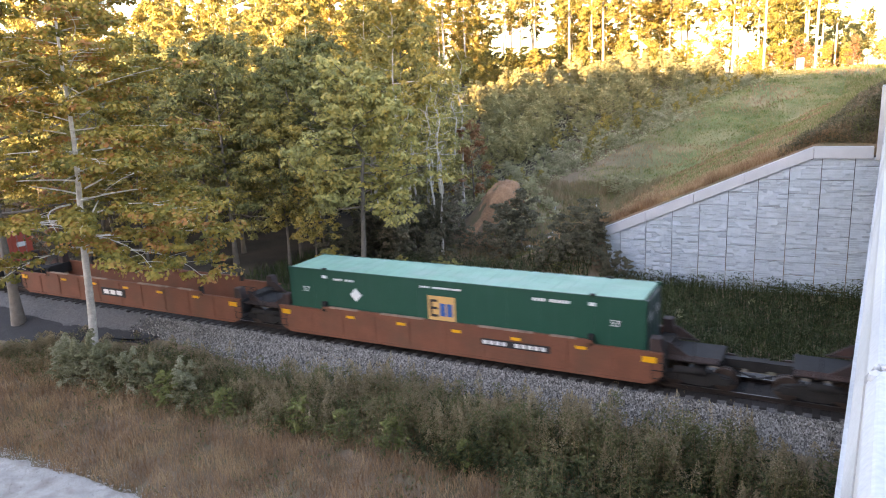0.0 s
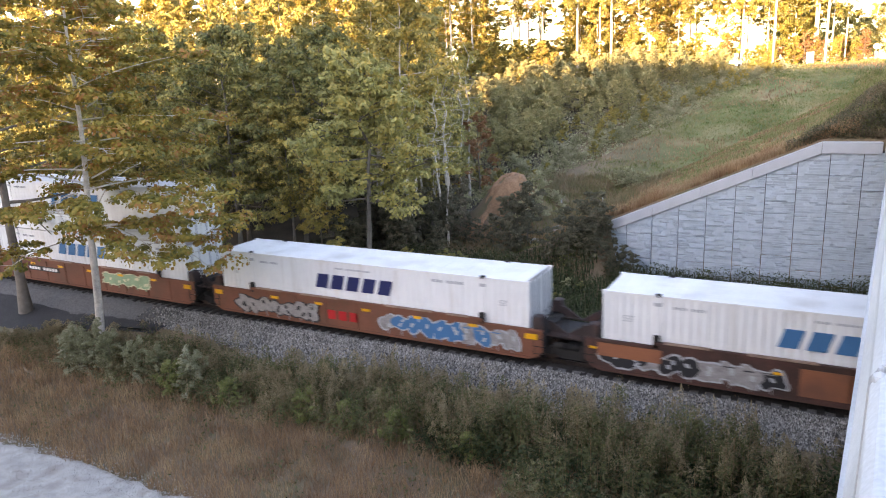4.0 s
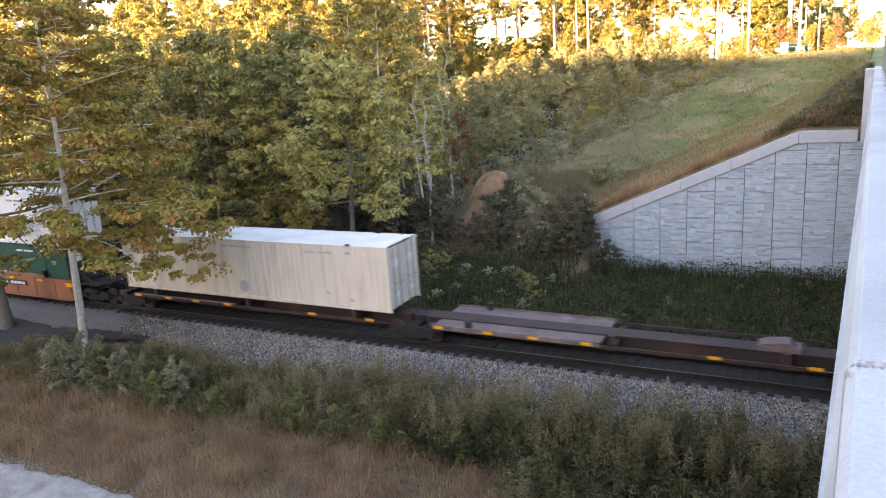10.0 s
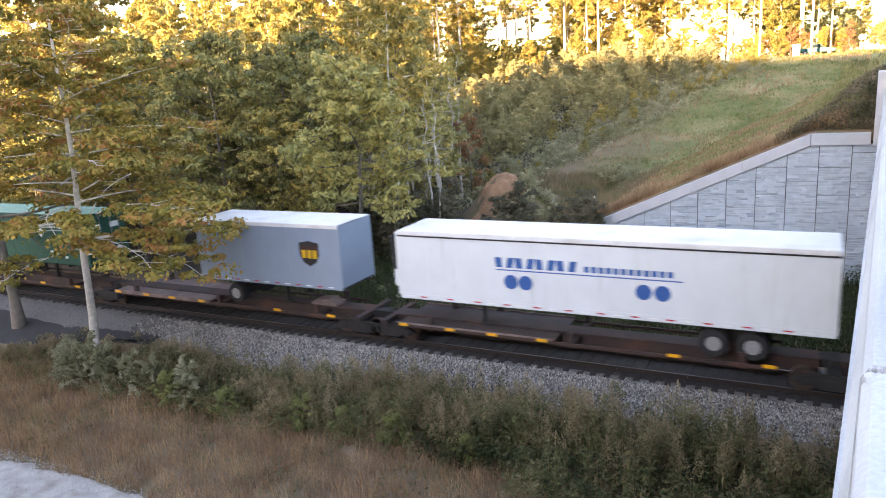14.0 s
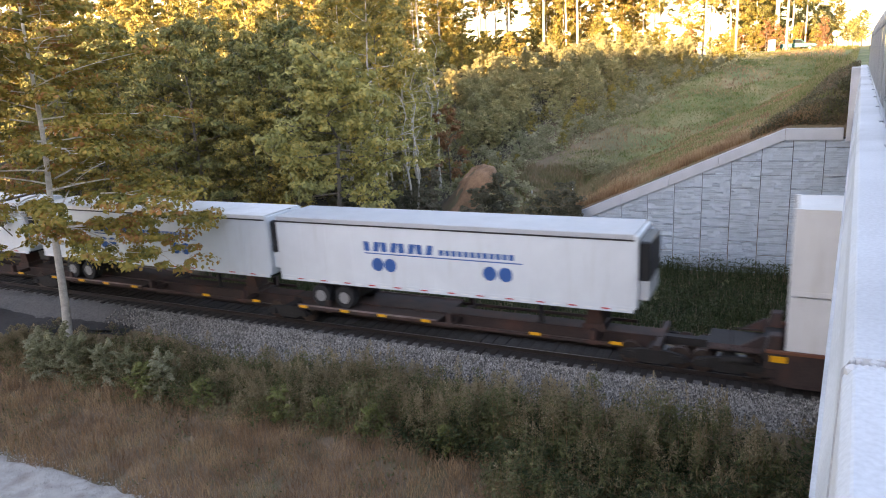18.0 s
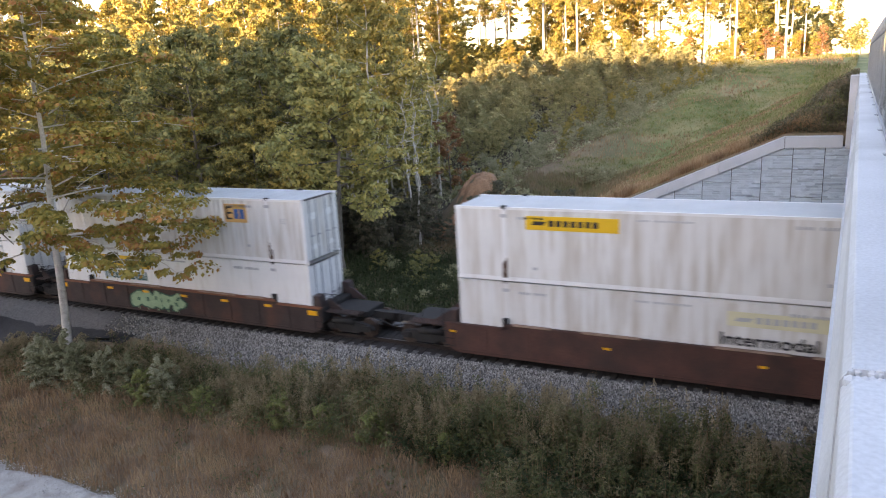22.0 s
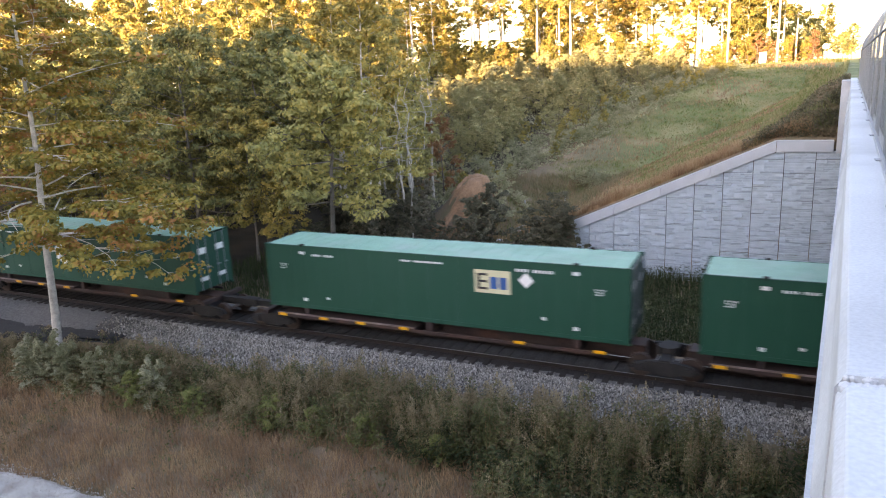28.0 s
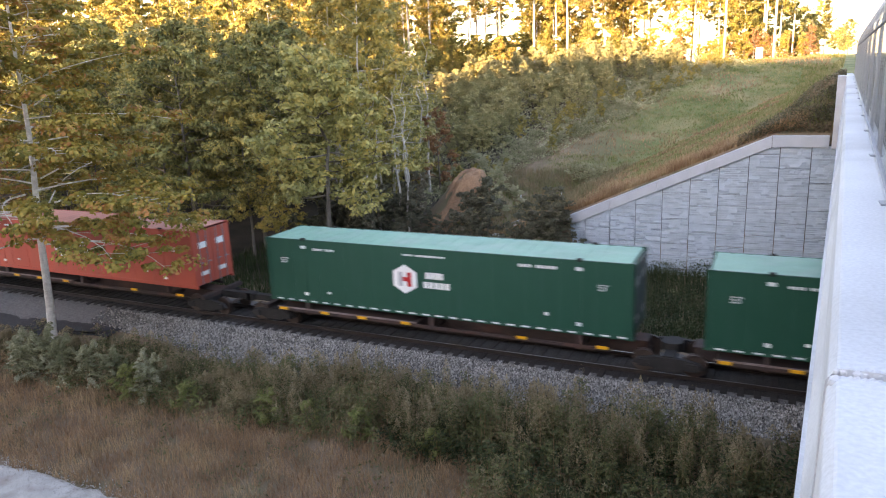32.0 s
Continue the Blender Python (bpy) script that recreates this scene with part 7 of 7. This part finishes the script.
def weeds():
    rng = np.random.default_rng(8)
    # tall weeds in a belt between ballast and dry grass, tallest towards the bridge
    k = 1750
    x = rng.uniform(-36, 4, k)
    y = np.clip(20.1 + rng.normal(0, 1.0, k) - 0.35 * np.clip((-14 - x) / 10, -0.5, 1.2), 17.4, 22.1)
    near = (x > -7.5) & (rng.random(k) < 0.4)
    y = np.where(near, rng.uniform(15.4, 18.6, k), y)
    tall = np.interp(x, [-32, -26, -20, -14, -9.6, -7.2, -5.9, -4.6, -3.6, -1.4, 1.5], [0.75, 1.35, 1.35, 1.75, 2.0, 1.9, 2.9, 2.0, 2.4, 1.9, 1.5])
    h = tall * (0.98 + 0.5 * patchy(x, y, 0.45, 1.0)) * rng.uniform(0.8, 1.08, k)
    h = np.clip(h * np.where(y < 18.8, 0.72, 1.0) * np.where(y > 21, 0.62, 1.0), 0.45, 2.9)
    z = gz_array(x, y) - 0.02
    leaves, plume, stalks = [], [], []
    tufts = patchy(x, y, 0.55, 7.0)
    for i in range(k):
        n_ = int(44 * h[i])
        f = rng.uniform(0.05, 0.85, n_)
        r = 0.04 + 0.2 * np.sin(np.pi * np.clip(f, 0.1, 0.95)) * rng.uniform(0.3, 1, n_)
        a = rng.uniform(0, 6.28, n_)
        lean = rng.normal(0, 0.1, 2)
        leaves.append(np.stack([x[i] + r * np.cos(a) + lean[0] * f * h[i], y[i] + r * np.sin(a) + lean[1] * f * h[i], z[i] + f * h[i]], 1))
        n_ = 170 if tufts[i] > 0.0 and y[i] > 18.4 else 14
        f = rng.uniform(0.55, 1.14, n_)
        r = 0.27 * (1.14 - f) / 0.4 * rng.uniform(0.1, 1, n_) ** 0.7
        a = rng.uniform(0, 6.28, n_)
        plume.append(np.stack([x[i] + r * np.cos(a) + lean[0] * f * h[i], y[i] + r * np.sin(a) + lean[1] * f * h[i], z[i] + f * h[i]], 1))
        stalks.append((x[i], y[i], z[i], h[i]))
    leaves, plume = np.concatenate(leaves), np.concatenate(plume)
    stuff("tall_weeds", leaf_quads(leaves, 0.17, rng, droop=0.3, slim=0.24), WEED, "belt of tall green and browning weeds along the ballast", "weeds")
    stuff("weed_plumes", leaf_quads(plume, 0.06, rng, droop=-0.7, slim=0.42), PLUME, "dry grey-brown seed plumes of the tall weeds", "weeds")
    s = np.array(stalks)
    stuff("weed_stalks", blades(s[:, 0], s[:, 1], s[:, 2], s[:, 3], 0.008 * np.ones(k), rng, 0.05), DRYGRASS, "thin dry stalks of the tall weeds", "weeds")
    # leafy growth at the foot of the tall weeds; dark green carries the bridge's shade
    k = 30000
    x = 3.5 - 15 * rng.random(k) ** 0.8
    y = rng.uniform(14.5, 21.5, k)
    keep = (y > 18.2 - 3.4 * np.clip((x + 8) / 4, 0, 1)) & (patchy(x, y, 0.6, 31.0) > -0.35)
    x, y = x[keep], y[keep]
    z = gz_array(x, y) + rng.uniform(0, 1, len(x)) * np.clip(0.8 + 0.9 * patchy(x, y, 0.8, 33.0), 0.2, 1.5)
    stuff("dark_weeds", leaf_quads(np.stack([x, y, z], 1), 0.2, rng, droop=0.3, slim=0.26), RANK, "leafy green weeds near the bridge, coloured dark for its shade", "weeds")
    # reddish dry grass between weeds and gravel
    k = 60000
    x = rng.uniform(-40, 4, k)
    y = rng.uniform(11.0, 19.6, k)
    edge = 13.1 - 2.2 * np.clip((x + 16.5) / 7.5, 0, 1) + 0.5 * patchy(x, y, 0.6, 3.0)
    keep = (y > edge) & (patchy(x, y, 1.2, 5.0) > -0.45)
    x, y = x[keep], y[keep]
    z = gz_array(x, y) - 0.02
    h = 0.42 * rng.uniform(0.4, 1.3, len(x)) * (1 + 0.5 * patchy(x, y, 0.4, 9.0))
    stuff("dry_grass", blades(x, y, z, h, 0.011 * np.ones(len(x)), rng, 0.6), DRYGRASS, "reddish brown dry grass in tangled tufts", "grass")
    k = 9000
    x, y = rng.uniform(-40, 4, k), rng.uniform(12.5, 19.5, k)
    keep = (patchy(x, y, 0.5, 15.0) > 0.12) & (y > 13.3 - 2.2 * np.clip((x + 16.5) / 7.5, 0, 1))
    x, y = x[keep], y[keep]
    z = gz_array(x, y)
    stuff("low_weeds", leaf_quads(np.stack([x, y, z + rng.uniform(0.03, 0.4, len(x))], 1), 0.14, rng, slim=0.4), WEED, "low green weeds among the dry grass", "weeds")
    # rank grass and dark weeds between track and wall
    k = 26000
    x, y = rng.uniform(-34, 6, k), rng.uniform(30.2, 42.3, k)
    z = gz_array(x, y) - 0.02
    h = 0.7 * rng.uniform(0.4, 1.2, k) * (1 + 0.5 * patchy(x, y, 0.35, 2.0))
    stuff("rank_grass", blades(x, y, z, h, 0.02 * np.ones(k), rng, 0.4), RANK, "rank dark green grass below the retaining wall", "grass")
    k = 52000
    x, y = rng.uniform(-26, 6, k), rng.uniform(30.8, 42.4, k)
    z = gz_array(x, y) + rng.uniform(0, 1, k) * (0.75 + 0.3 * patchy(x, y, 0.7, 12.0) + 0.2 * patchy(x, y, 2.0, 3.0) + 0.25 * (y > 40))
    stuff("rank_weeds", leaf_quads(np.stack([x, y, z], 1), 0.17, rng, droop=0.1, slim=0.35), RANK, "dense dark green weeds below the retaining wall", "weeds")
    # dry brown growth along the top of the wall and dark weeds by the bridge end
    k = 17000
    x = rng.uniform(-20, 1.5, k)
    y = 43.05 + rng.exponential(1.3, k) + np.clip(-13 - x, 0, 8) * 0.35
    keep = x - SKEW * y < -0.5
    x, y = x[keep], y[keep]
    z = gz_array(x, y) - 0.02
    h = 0.5 * rng.uniform(0.4, 1.3, len(x)) * (1 + 0.6 * patchy(x, y, 0.5, 19.0))
    stuff("bank_grass", blades(x, y, z, h, 0.018 * np.ones(len(x)), rng, 0.5), DRYGRASS, "reddish brown dry grass along the top of the wall", "grass")
    k = 22000
    y = 42.9 + 16 * rng.random(k) ** 1.3
    x = SKEW * y - np.where(y > 44.3, 0.02, 0.45) - 4.6 * rng.random(k) ** 1.2 * (1 - (y - 43) / 30)
    z = gz_array(x, y)
    stuff("bank_weeds", leaf_quads(np.stack([x, y, z + rng.uniform(0.02, 0.9, k) * (0.6 + 0.9 * patchy(x, y, 0.7, 2.0))], 1), 0.17, rng, slim=0.35), BROWNWEED, "dark brown and green weeds beside the bridge end", "weeds")
    # browning growth at the foot of the slope and over the mound
    k = 15000
    x, y = rng.uniform(-27, -12.5, k), rng.uniform(43.5, 69, k)
    keep = (patchy(x, y, 0.4, 51.0) > -0.25) & ~((x < -20.3) & (y > 46) & (y < 52.5))
    x, y = x[keep], y[keep]
    z = gz_array(x, y) - 0.02
    stuff("foot_grass", blades(x, y, z, rng.uniform(0.3, 0.9, len(x)), 0.022 * np.ones(len(x)), rng, 0.5), FOOT, "mixed brown and green rough grass at the foot of the slope", "grass")
    k = 26000
    y = 46 + 70 * rng.random(k) ** 1.2
    x = rng.uniform(-24, 6, k)
    keep = (x - SKEW * y < -0.8) & (x > -25 + (y - 70) * 0.2) & (patchy(x, y, 0.11, 41.0) > 0.08)
    x, y = x[keep], y[keep]
    z = gz_array(x, y) - 0.02
    stuff("straw_grass", blades(x, y, z, 0.28 * rng.uniform(0.5, 1.3, len(x)), 0.014 + 0.0003 * y, rng, 0.7), DRYGRASS, "patches of straw-coloured dry grass on the slope", "grass")
    # low brush that fills the thicket
    k = 60000
    y = rng.uniform(56, 114, k)
    x = -24.0 + (y - 70.5) * 0.435 + 1.0 - rng.random(k) ** 1.2 * 36
    keep = (y > 66) | (x < -27)
    x, y = x[keep], y[keep]
    z = gz_array(x, y) + rng.uniform(0, 1, len(x)) * np.clip(0.5 + 0.9 * patchy(x, y, 0.5, 22.0), 0.1, 1.5)
    stuff("slope_brush", leaf_quads(np.stack([x, y, z], 1), 0.26, rng, slim=0.45), LEAF_SCRUB, "low tangled brush between the young trees on the slope", "brush")
    # mown grass of the embankment
    k = 95000
    y = 43.2 + 82 * rng.random(k) ** 1.35
    x = rng.uniform(-22, 8, k)
    lat = x - SKEW * y
    keep = (lat < -0.3) & (x > -19 + (y - 70) * 0.2 - 6) & (patchy(x, y, 0.11, 41.0) < 0.2)
    x, y = x[keep], y[keep]
    z = gz_array(x, y) - 0.02
    h = np.where(x - SKEW * y > -5.0, 0.4, 0.18) * rng.uniform(0.5, 1.3, len(x)) * (1 + 0.7 * patchy(x, y, 0.25, 6.0))
    stuff("embankment_grass", blades(x, y, z, h, 0.016 + 0.0003 * y, rng, 0.5), HILLGRASS, "patchy green and straw-coloured grass on the embankment", "grass")


FOOT = leaf_mat("rough_grass_blades", [(0.11, 0.12, 0.05), (0.2, 0.17, 0.085), (0.3, 0.2, 0.12)], 0.3)
BROWNWEED = leaf_mat("browning_weed_leaves", [(0.085, 0.08, 0.04), (0.15, 0.125, 0.065), (0.23, 0.155, 0.095), (0.3, 0.19, 0.125)])
PLUME = leaf_mat("seed_plumes", [(0.16, 0.118, 0.062), (0.28, 0.215, 0.122), (0.43, 0.345, 0.215)], 0.3)
RANK = leaf_mat("rank_grass_blades", [(0.03, 0.044, 0.016), (0.052, 0.07, 0.024), (0.085, 0.1, 0.04)], 0.25)
weeds()


# grey-green bushes at the foot of the pale tree
for x, y, s in ((-30.0, 18.6, 0.78), (-29.0, 18.3, 0.92), (-28.0, 18.5, 0.98), (-26.9, 18.3, 0.9), (-25.6, 18.6, 0.8), (-24.4, 18.8, 0.7), (-22.2, 18.7, 0.85)):
    place(grey_shrub, x, y, frng.uniform(0, 6), s * 0.8 / grey_shrub.scale.x, label="grey-green flowering bush at the edge of the weeds")
fresh_shrub = make_tree("small fresh-green bush among the weeds", 2.6, 0.03, 1.2, LEAF_LUSH, 0.1, 70, BARK, 33, 0.03, 16, clump=0.34, name="shrub", group="shrubs", category="shrub")
put(fresh_shrub, -22.9, 18.2, 0.0, 0.55)
for x, y, q in ((-16.2, 18.6, 0.9), (-14.6, 18.8, 0.75), (-20.0, 18.4, 0.8), (-12.4, 18.7, 0.8), (-9.6, 18.7, 0.7)):
    place(fresh_shrub, x, y, q * 9, q)


# ---- hilltop: side road, poles, cabinet, sign, cars ----
ROAD_Z = 10.80


def hilltop():
    bm = bmesh.new()
    bm_box(bm, -160, 170, 130.0, 137.0, ROAD_Z - 0.3, ROAD_Z)
    tagged(part("side_road", bm, ASPHALT, None), "asphalt side road across the hilltop", "road", kind="structure")
    bm = bmesh.new()
    v = [(0.9, 43.0), (12.0, 43.0), (12.0, 130.0), (0.9, 130.0)]
    lo = [bm.verts.new((a + SKEW * b, b, road_z(b) + 0.03)) for a, b in v]
    bm.faces.new(lo)
    bmesh.ops.solidify(bm, geom=bm.faces[:], thickness=0.2)
    tagged(part("main_road", bm, ASPHALT, None), "asphalt road leading away from the bridge", "road", kind="structure")
    for x, y, h, r in ((-8.7, 128.0, 14, 0.2), (-1.32, 128.0, 15, 0.22), (4.4, 190.0, 13, 0.18), (5.6, 190.5, 6, 0.1)):
        p = thing("utility_pole", "weathered wooden utility pole beside the side road", "pole", "utility poles")
        p.location = (x, y, ground_z(x, y) - 0.1)
        bm = bmesh.new()
        bm_tube(bm, (0, 0, 0), (0, 0, h), r, r * 0.7, sides=12)
        part("shaft", bm, WOODPOLE, p, smooth=True)
        if h > 8:
            bm = bmesh.new()
            bm_box(bm, -1.2, 1.2, -0.06, 0.06, h - 1.0, h - 0.86)
            part("crossarm", bm, WOODPOLE, p)
            for s in (-1.05, -0.5, 0.5, 1.05):
                bm = bmesh.new()
                bm_tube(bm, (s, 0, h - 0.86), (s, 0, h - 0.7), 0.05, 0.03, sides=8)
                part("insulator", bm, GALV, p)
    cab = thing("utility_cabinet", "pale grey utility cabinet at the roadside", "cabinet")
    cab.location = (-3.4, 128.3, ground_z(-3.4, 128.3) - 0.1)
    bm = bmesh.new()
    bm_box(bm, -0.55, 0.55, -0.3, 0.3, 0.15, 2.0)
    body = part("body", bm, GALV, cab, bevel=0.03)
    bm = bmesh.new()
    bm_box(bm, -0.48, 0.48, -0.32, -0.3, 0.25, 1.9)
    part("door", bm, GALV, body)
    bm = bmesh.new()
    bm_box(bm, -0.65, 0.65, -0.4, 0.4, 0.0, 0.16)
    part("plinth", bm, CONCRETE, cab)
    sg = thing("road_sign", "white-backed road sign on a thin post", "sign")
    sg.location = (5.25, 124.0, ground_z(5.25, 124.0) - 0.1)
    bm = bmesh.new()
    bm_tube(bm, (0, 0, 0), (0, 0, 2.6), 0.04, sides=8)
    part("post", bm, GALV, sg)
    bm = bmesh.new()
    bm_prism(bm, [(0.42 * math.cos(math.pi * (2 * k + 1) / 8), 2.3 + 0.42 * math.sin(math.pi * (2 * k + 1) / 8)) for k in range(8)], -0.06, -0.04, axis='y')
    part("plate", bm, INK_WHITE, sg)
    # marker posts on the slope
    for x, y in ((-20.4, 59.5), (-16.9, 60.2)):
        p = thing("marker_post", "short white marker post on the slope", "post", "marker posts")
        p.location = (x, y, ground_z(x, y) - 0.1)
        bm = bmesh.new()
        bm_tube(bm, (0, 0, 0), (0, 0, 1.05), 0.06, sides=8)
        part("shaft", bm, INK_WHITE, p)
        bm = bmesh.new()
        bm_tube(bm, (0, 0, 1.05), (0, 0, 1.12), 0.07, 0.04, sides=8)
        part("cap", bm, INK_GREY, p)
    # pale rocks at the end of the wall
    r = random.Random(6)
    for k in range(16):
        x, y = -16.5 + r.uniform(-1.1, 1.0), 46.6 + r.uniform(-2.0, 2.2)
        s = r.uniform(0.25, 0.6)
        bm = bmesh.new()
        bmesh.ops.create_icosphere(bm, subdivisions=2, radius=s)
        for v in bm.verts:
            v.co += Vector((noise.noise(v.co * 3 + Vector((k, 0, 0))), noise.noise(v.co * 3 + Vector((0, k, 0))), noise.noise(v.co * 3 + Vector((0, 0, k))))) * s * 0.35
            v.co.z *= 0.7
        ob = part("rock", bm, CONCRETE, None)
        ob.location = (x, y, ground_z(x, y) + s * 0.2)
        tagged(ob, "pale broken rock at the foot of the wall", "rock", "rocks by the wall")


hilltop()


def car(label, body_mat, kind):
    """A road car of lofted body, glasshouse, wheels, lamps and bumpers; x is its nose direction."""
    ob = thing("car", label, "car", "passing cars")
    glass = mat("car_glass_" + kind, (0.02, 0.025, 0.03), 0.08, var=0.05, bump=0, spec=0.8)
    if kind == 'pickup':
        low = [(-2.7, 0.45), (2.65, 0.45), (2.7, 0.75), (2.6, 1.0), (1.2, 1.1), (0.95, 1.12), (-0.7, 1.15), (-2.65, 1.12), (-2.72, 0.7)]
        top = [(1.05, 1.1), (0.45, 1.72), (0.2, 1.78), (-0.55, 1.78), (-0.75, 1.7), (-0.8, 1.1)]
        ax = (1.75, -1.7)
    else:
        low = [(-2.3, 0.4), (2.25, 0.4), (2.33, 0.7), (2.2, 0.95), (1.1, 1.08), (-2.1, 1.12), (-2.33, 0.95), (-2.35, 0.6)]
        top = [(1.15, 1.06), (0.35, 1.6), (0.0, 1.68), (-1.5, 1.66), (-1.9, 1.52), (-2.2, 1.1)]
        ax = (1.4, -1.4)
    bm = bmesh.new()
    bm_prism(bm, low, -0.9, 0.9, axis='y')
    part("body", bm, body_mat, ob, bevel=0.07)
    bm = bmesh.new()
    fs = bm_prism(bm, top, -0.78, 0.78, axis='y')
    cabin = part("cabin", bm, body_mat, ob, bevel=0.06)
    for s in (-1, 1):
        c = Vector((sum(a for a, _ in top) / len(top), 0, 1.38))
        o = [(c.x + (a - c.x) * 0.82, c.z + (b - c.z) * 0.72) for a, b in top]
        bm = bmesh.new()
        bm_prism(bm, o, s * 0.785 - 0.006, s * 0.785 + 0.006, axis='y')
        part("side_window", bm, glass, cabin)
    for x in ax:
        for s in (-1, 1):
            bm = bmesh.new()
            bm_tube(bm, (x, s * 0.74, 0.36), (x, s * 0.95, 0.36), 0.36, sides=20)
            w = part("wheel", bm, TYRE, ob)
            bm = bmesh.new()
            bm_tube(bm, (x, s * 0.945, 0.36), (x, s * 0.962, 0.36), 0.22, sides=14)
            part("rim", bm, HUB, w)
    for s in (-1, 1):
        bm = bmesh.new()
        bm_box(bm, 2.18 if kind != 'pickup' else 2.56, 2.34 if kind != 'pickup' else 2.71, s * 0.68 - 0.15, s * 0.68 + 0.15, 0.72, 0.86)
        part("headlight", bm, INK_WHITE, ob)
        bm = bmesh.new()
        bm_box(bm, -2.38 if kind != 'pickup' else -2.74, -2.25 if kind != 'pickup' else -2.6, s * 0.75 - 0.1, s * 0.75 + 0.1, 0.8, 1.05)
        part("tail_light", bm, INK_RED, ob)
    return ob


TEAL = mat("teal_car_paint", (0.015, 0.09, 0.085), 0.25, 0.3, var=0.05, bump=0)
CARWHITE = mat("white_car_paint", (0.78, 0.78, 0.78), 0.25, var=0.04, bump=0)
teal_car = car("dark teal pickup truck on the side road", TEAL, 'pickup')
white_car = car("white sport utility car on the side road", CARWHITE, 'suv')


def on_road(rows, flip):
    return [(t, pose(x, 132.0 if flip else 134.6, ROAD_Z, 0, 0, 180 if flip else 0)) for t, x in rows]


CARS.append((teal_car, on_road([(0, -52), (2.5, -31), (4.5, -11.4), (5, -7.0), (6, -5.0), (7, -3.6), (8, -2.6), (10, -2.3), (12, -1.5), (15.5, -0.2), (17, -0.3), (18, 0.4), (18.6, 1.2), (19, 1.5), (19.4, 3.0), (19.8, 5.0), (20.2, 6.5), (20.6, 10.4), (22, 22), (25, 50), (32, 120)], False)))
CARS.append((white_car, on_road([(0, 150), (15, 110), (21, 50), (23.6, 12.4), (23.8, 10.1), (24, 8.0), (24.4, 2.5), (24.8, -2.7), (25.2, -8.2), (25.5, -12.4), (27, -33), (32, -110)], True)))


def motions():
    for ob, u in MOVING:
        walk(ob, [(t, Matrix.Translation((u - s, TY, 0))) for t, s in TRAIN])
    for ob, rows in CARS:
        walk(ob, rows)


motions()
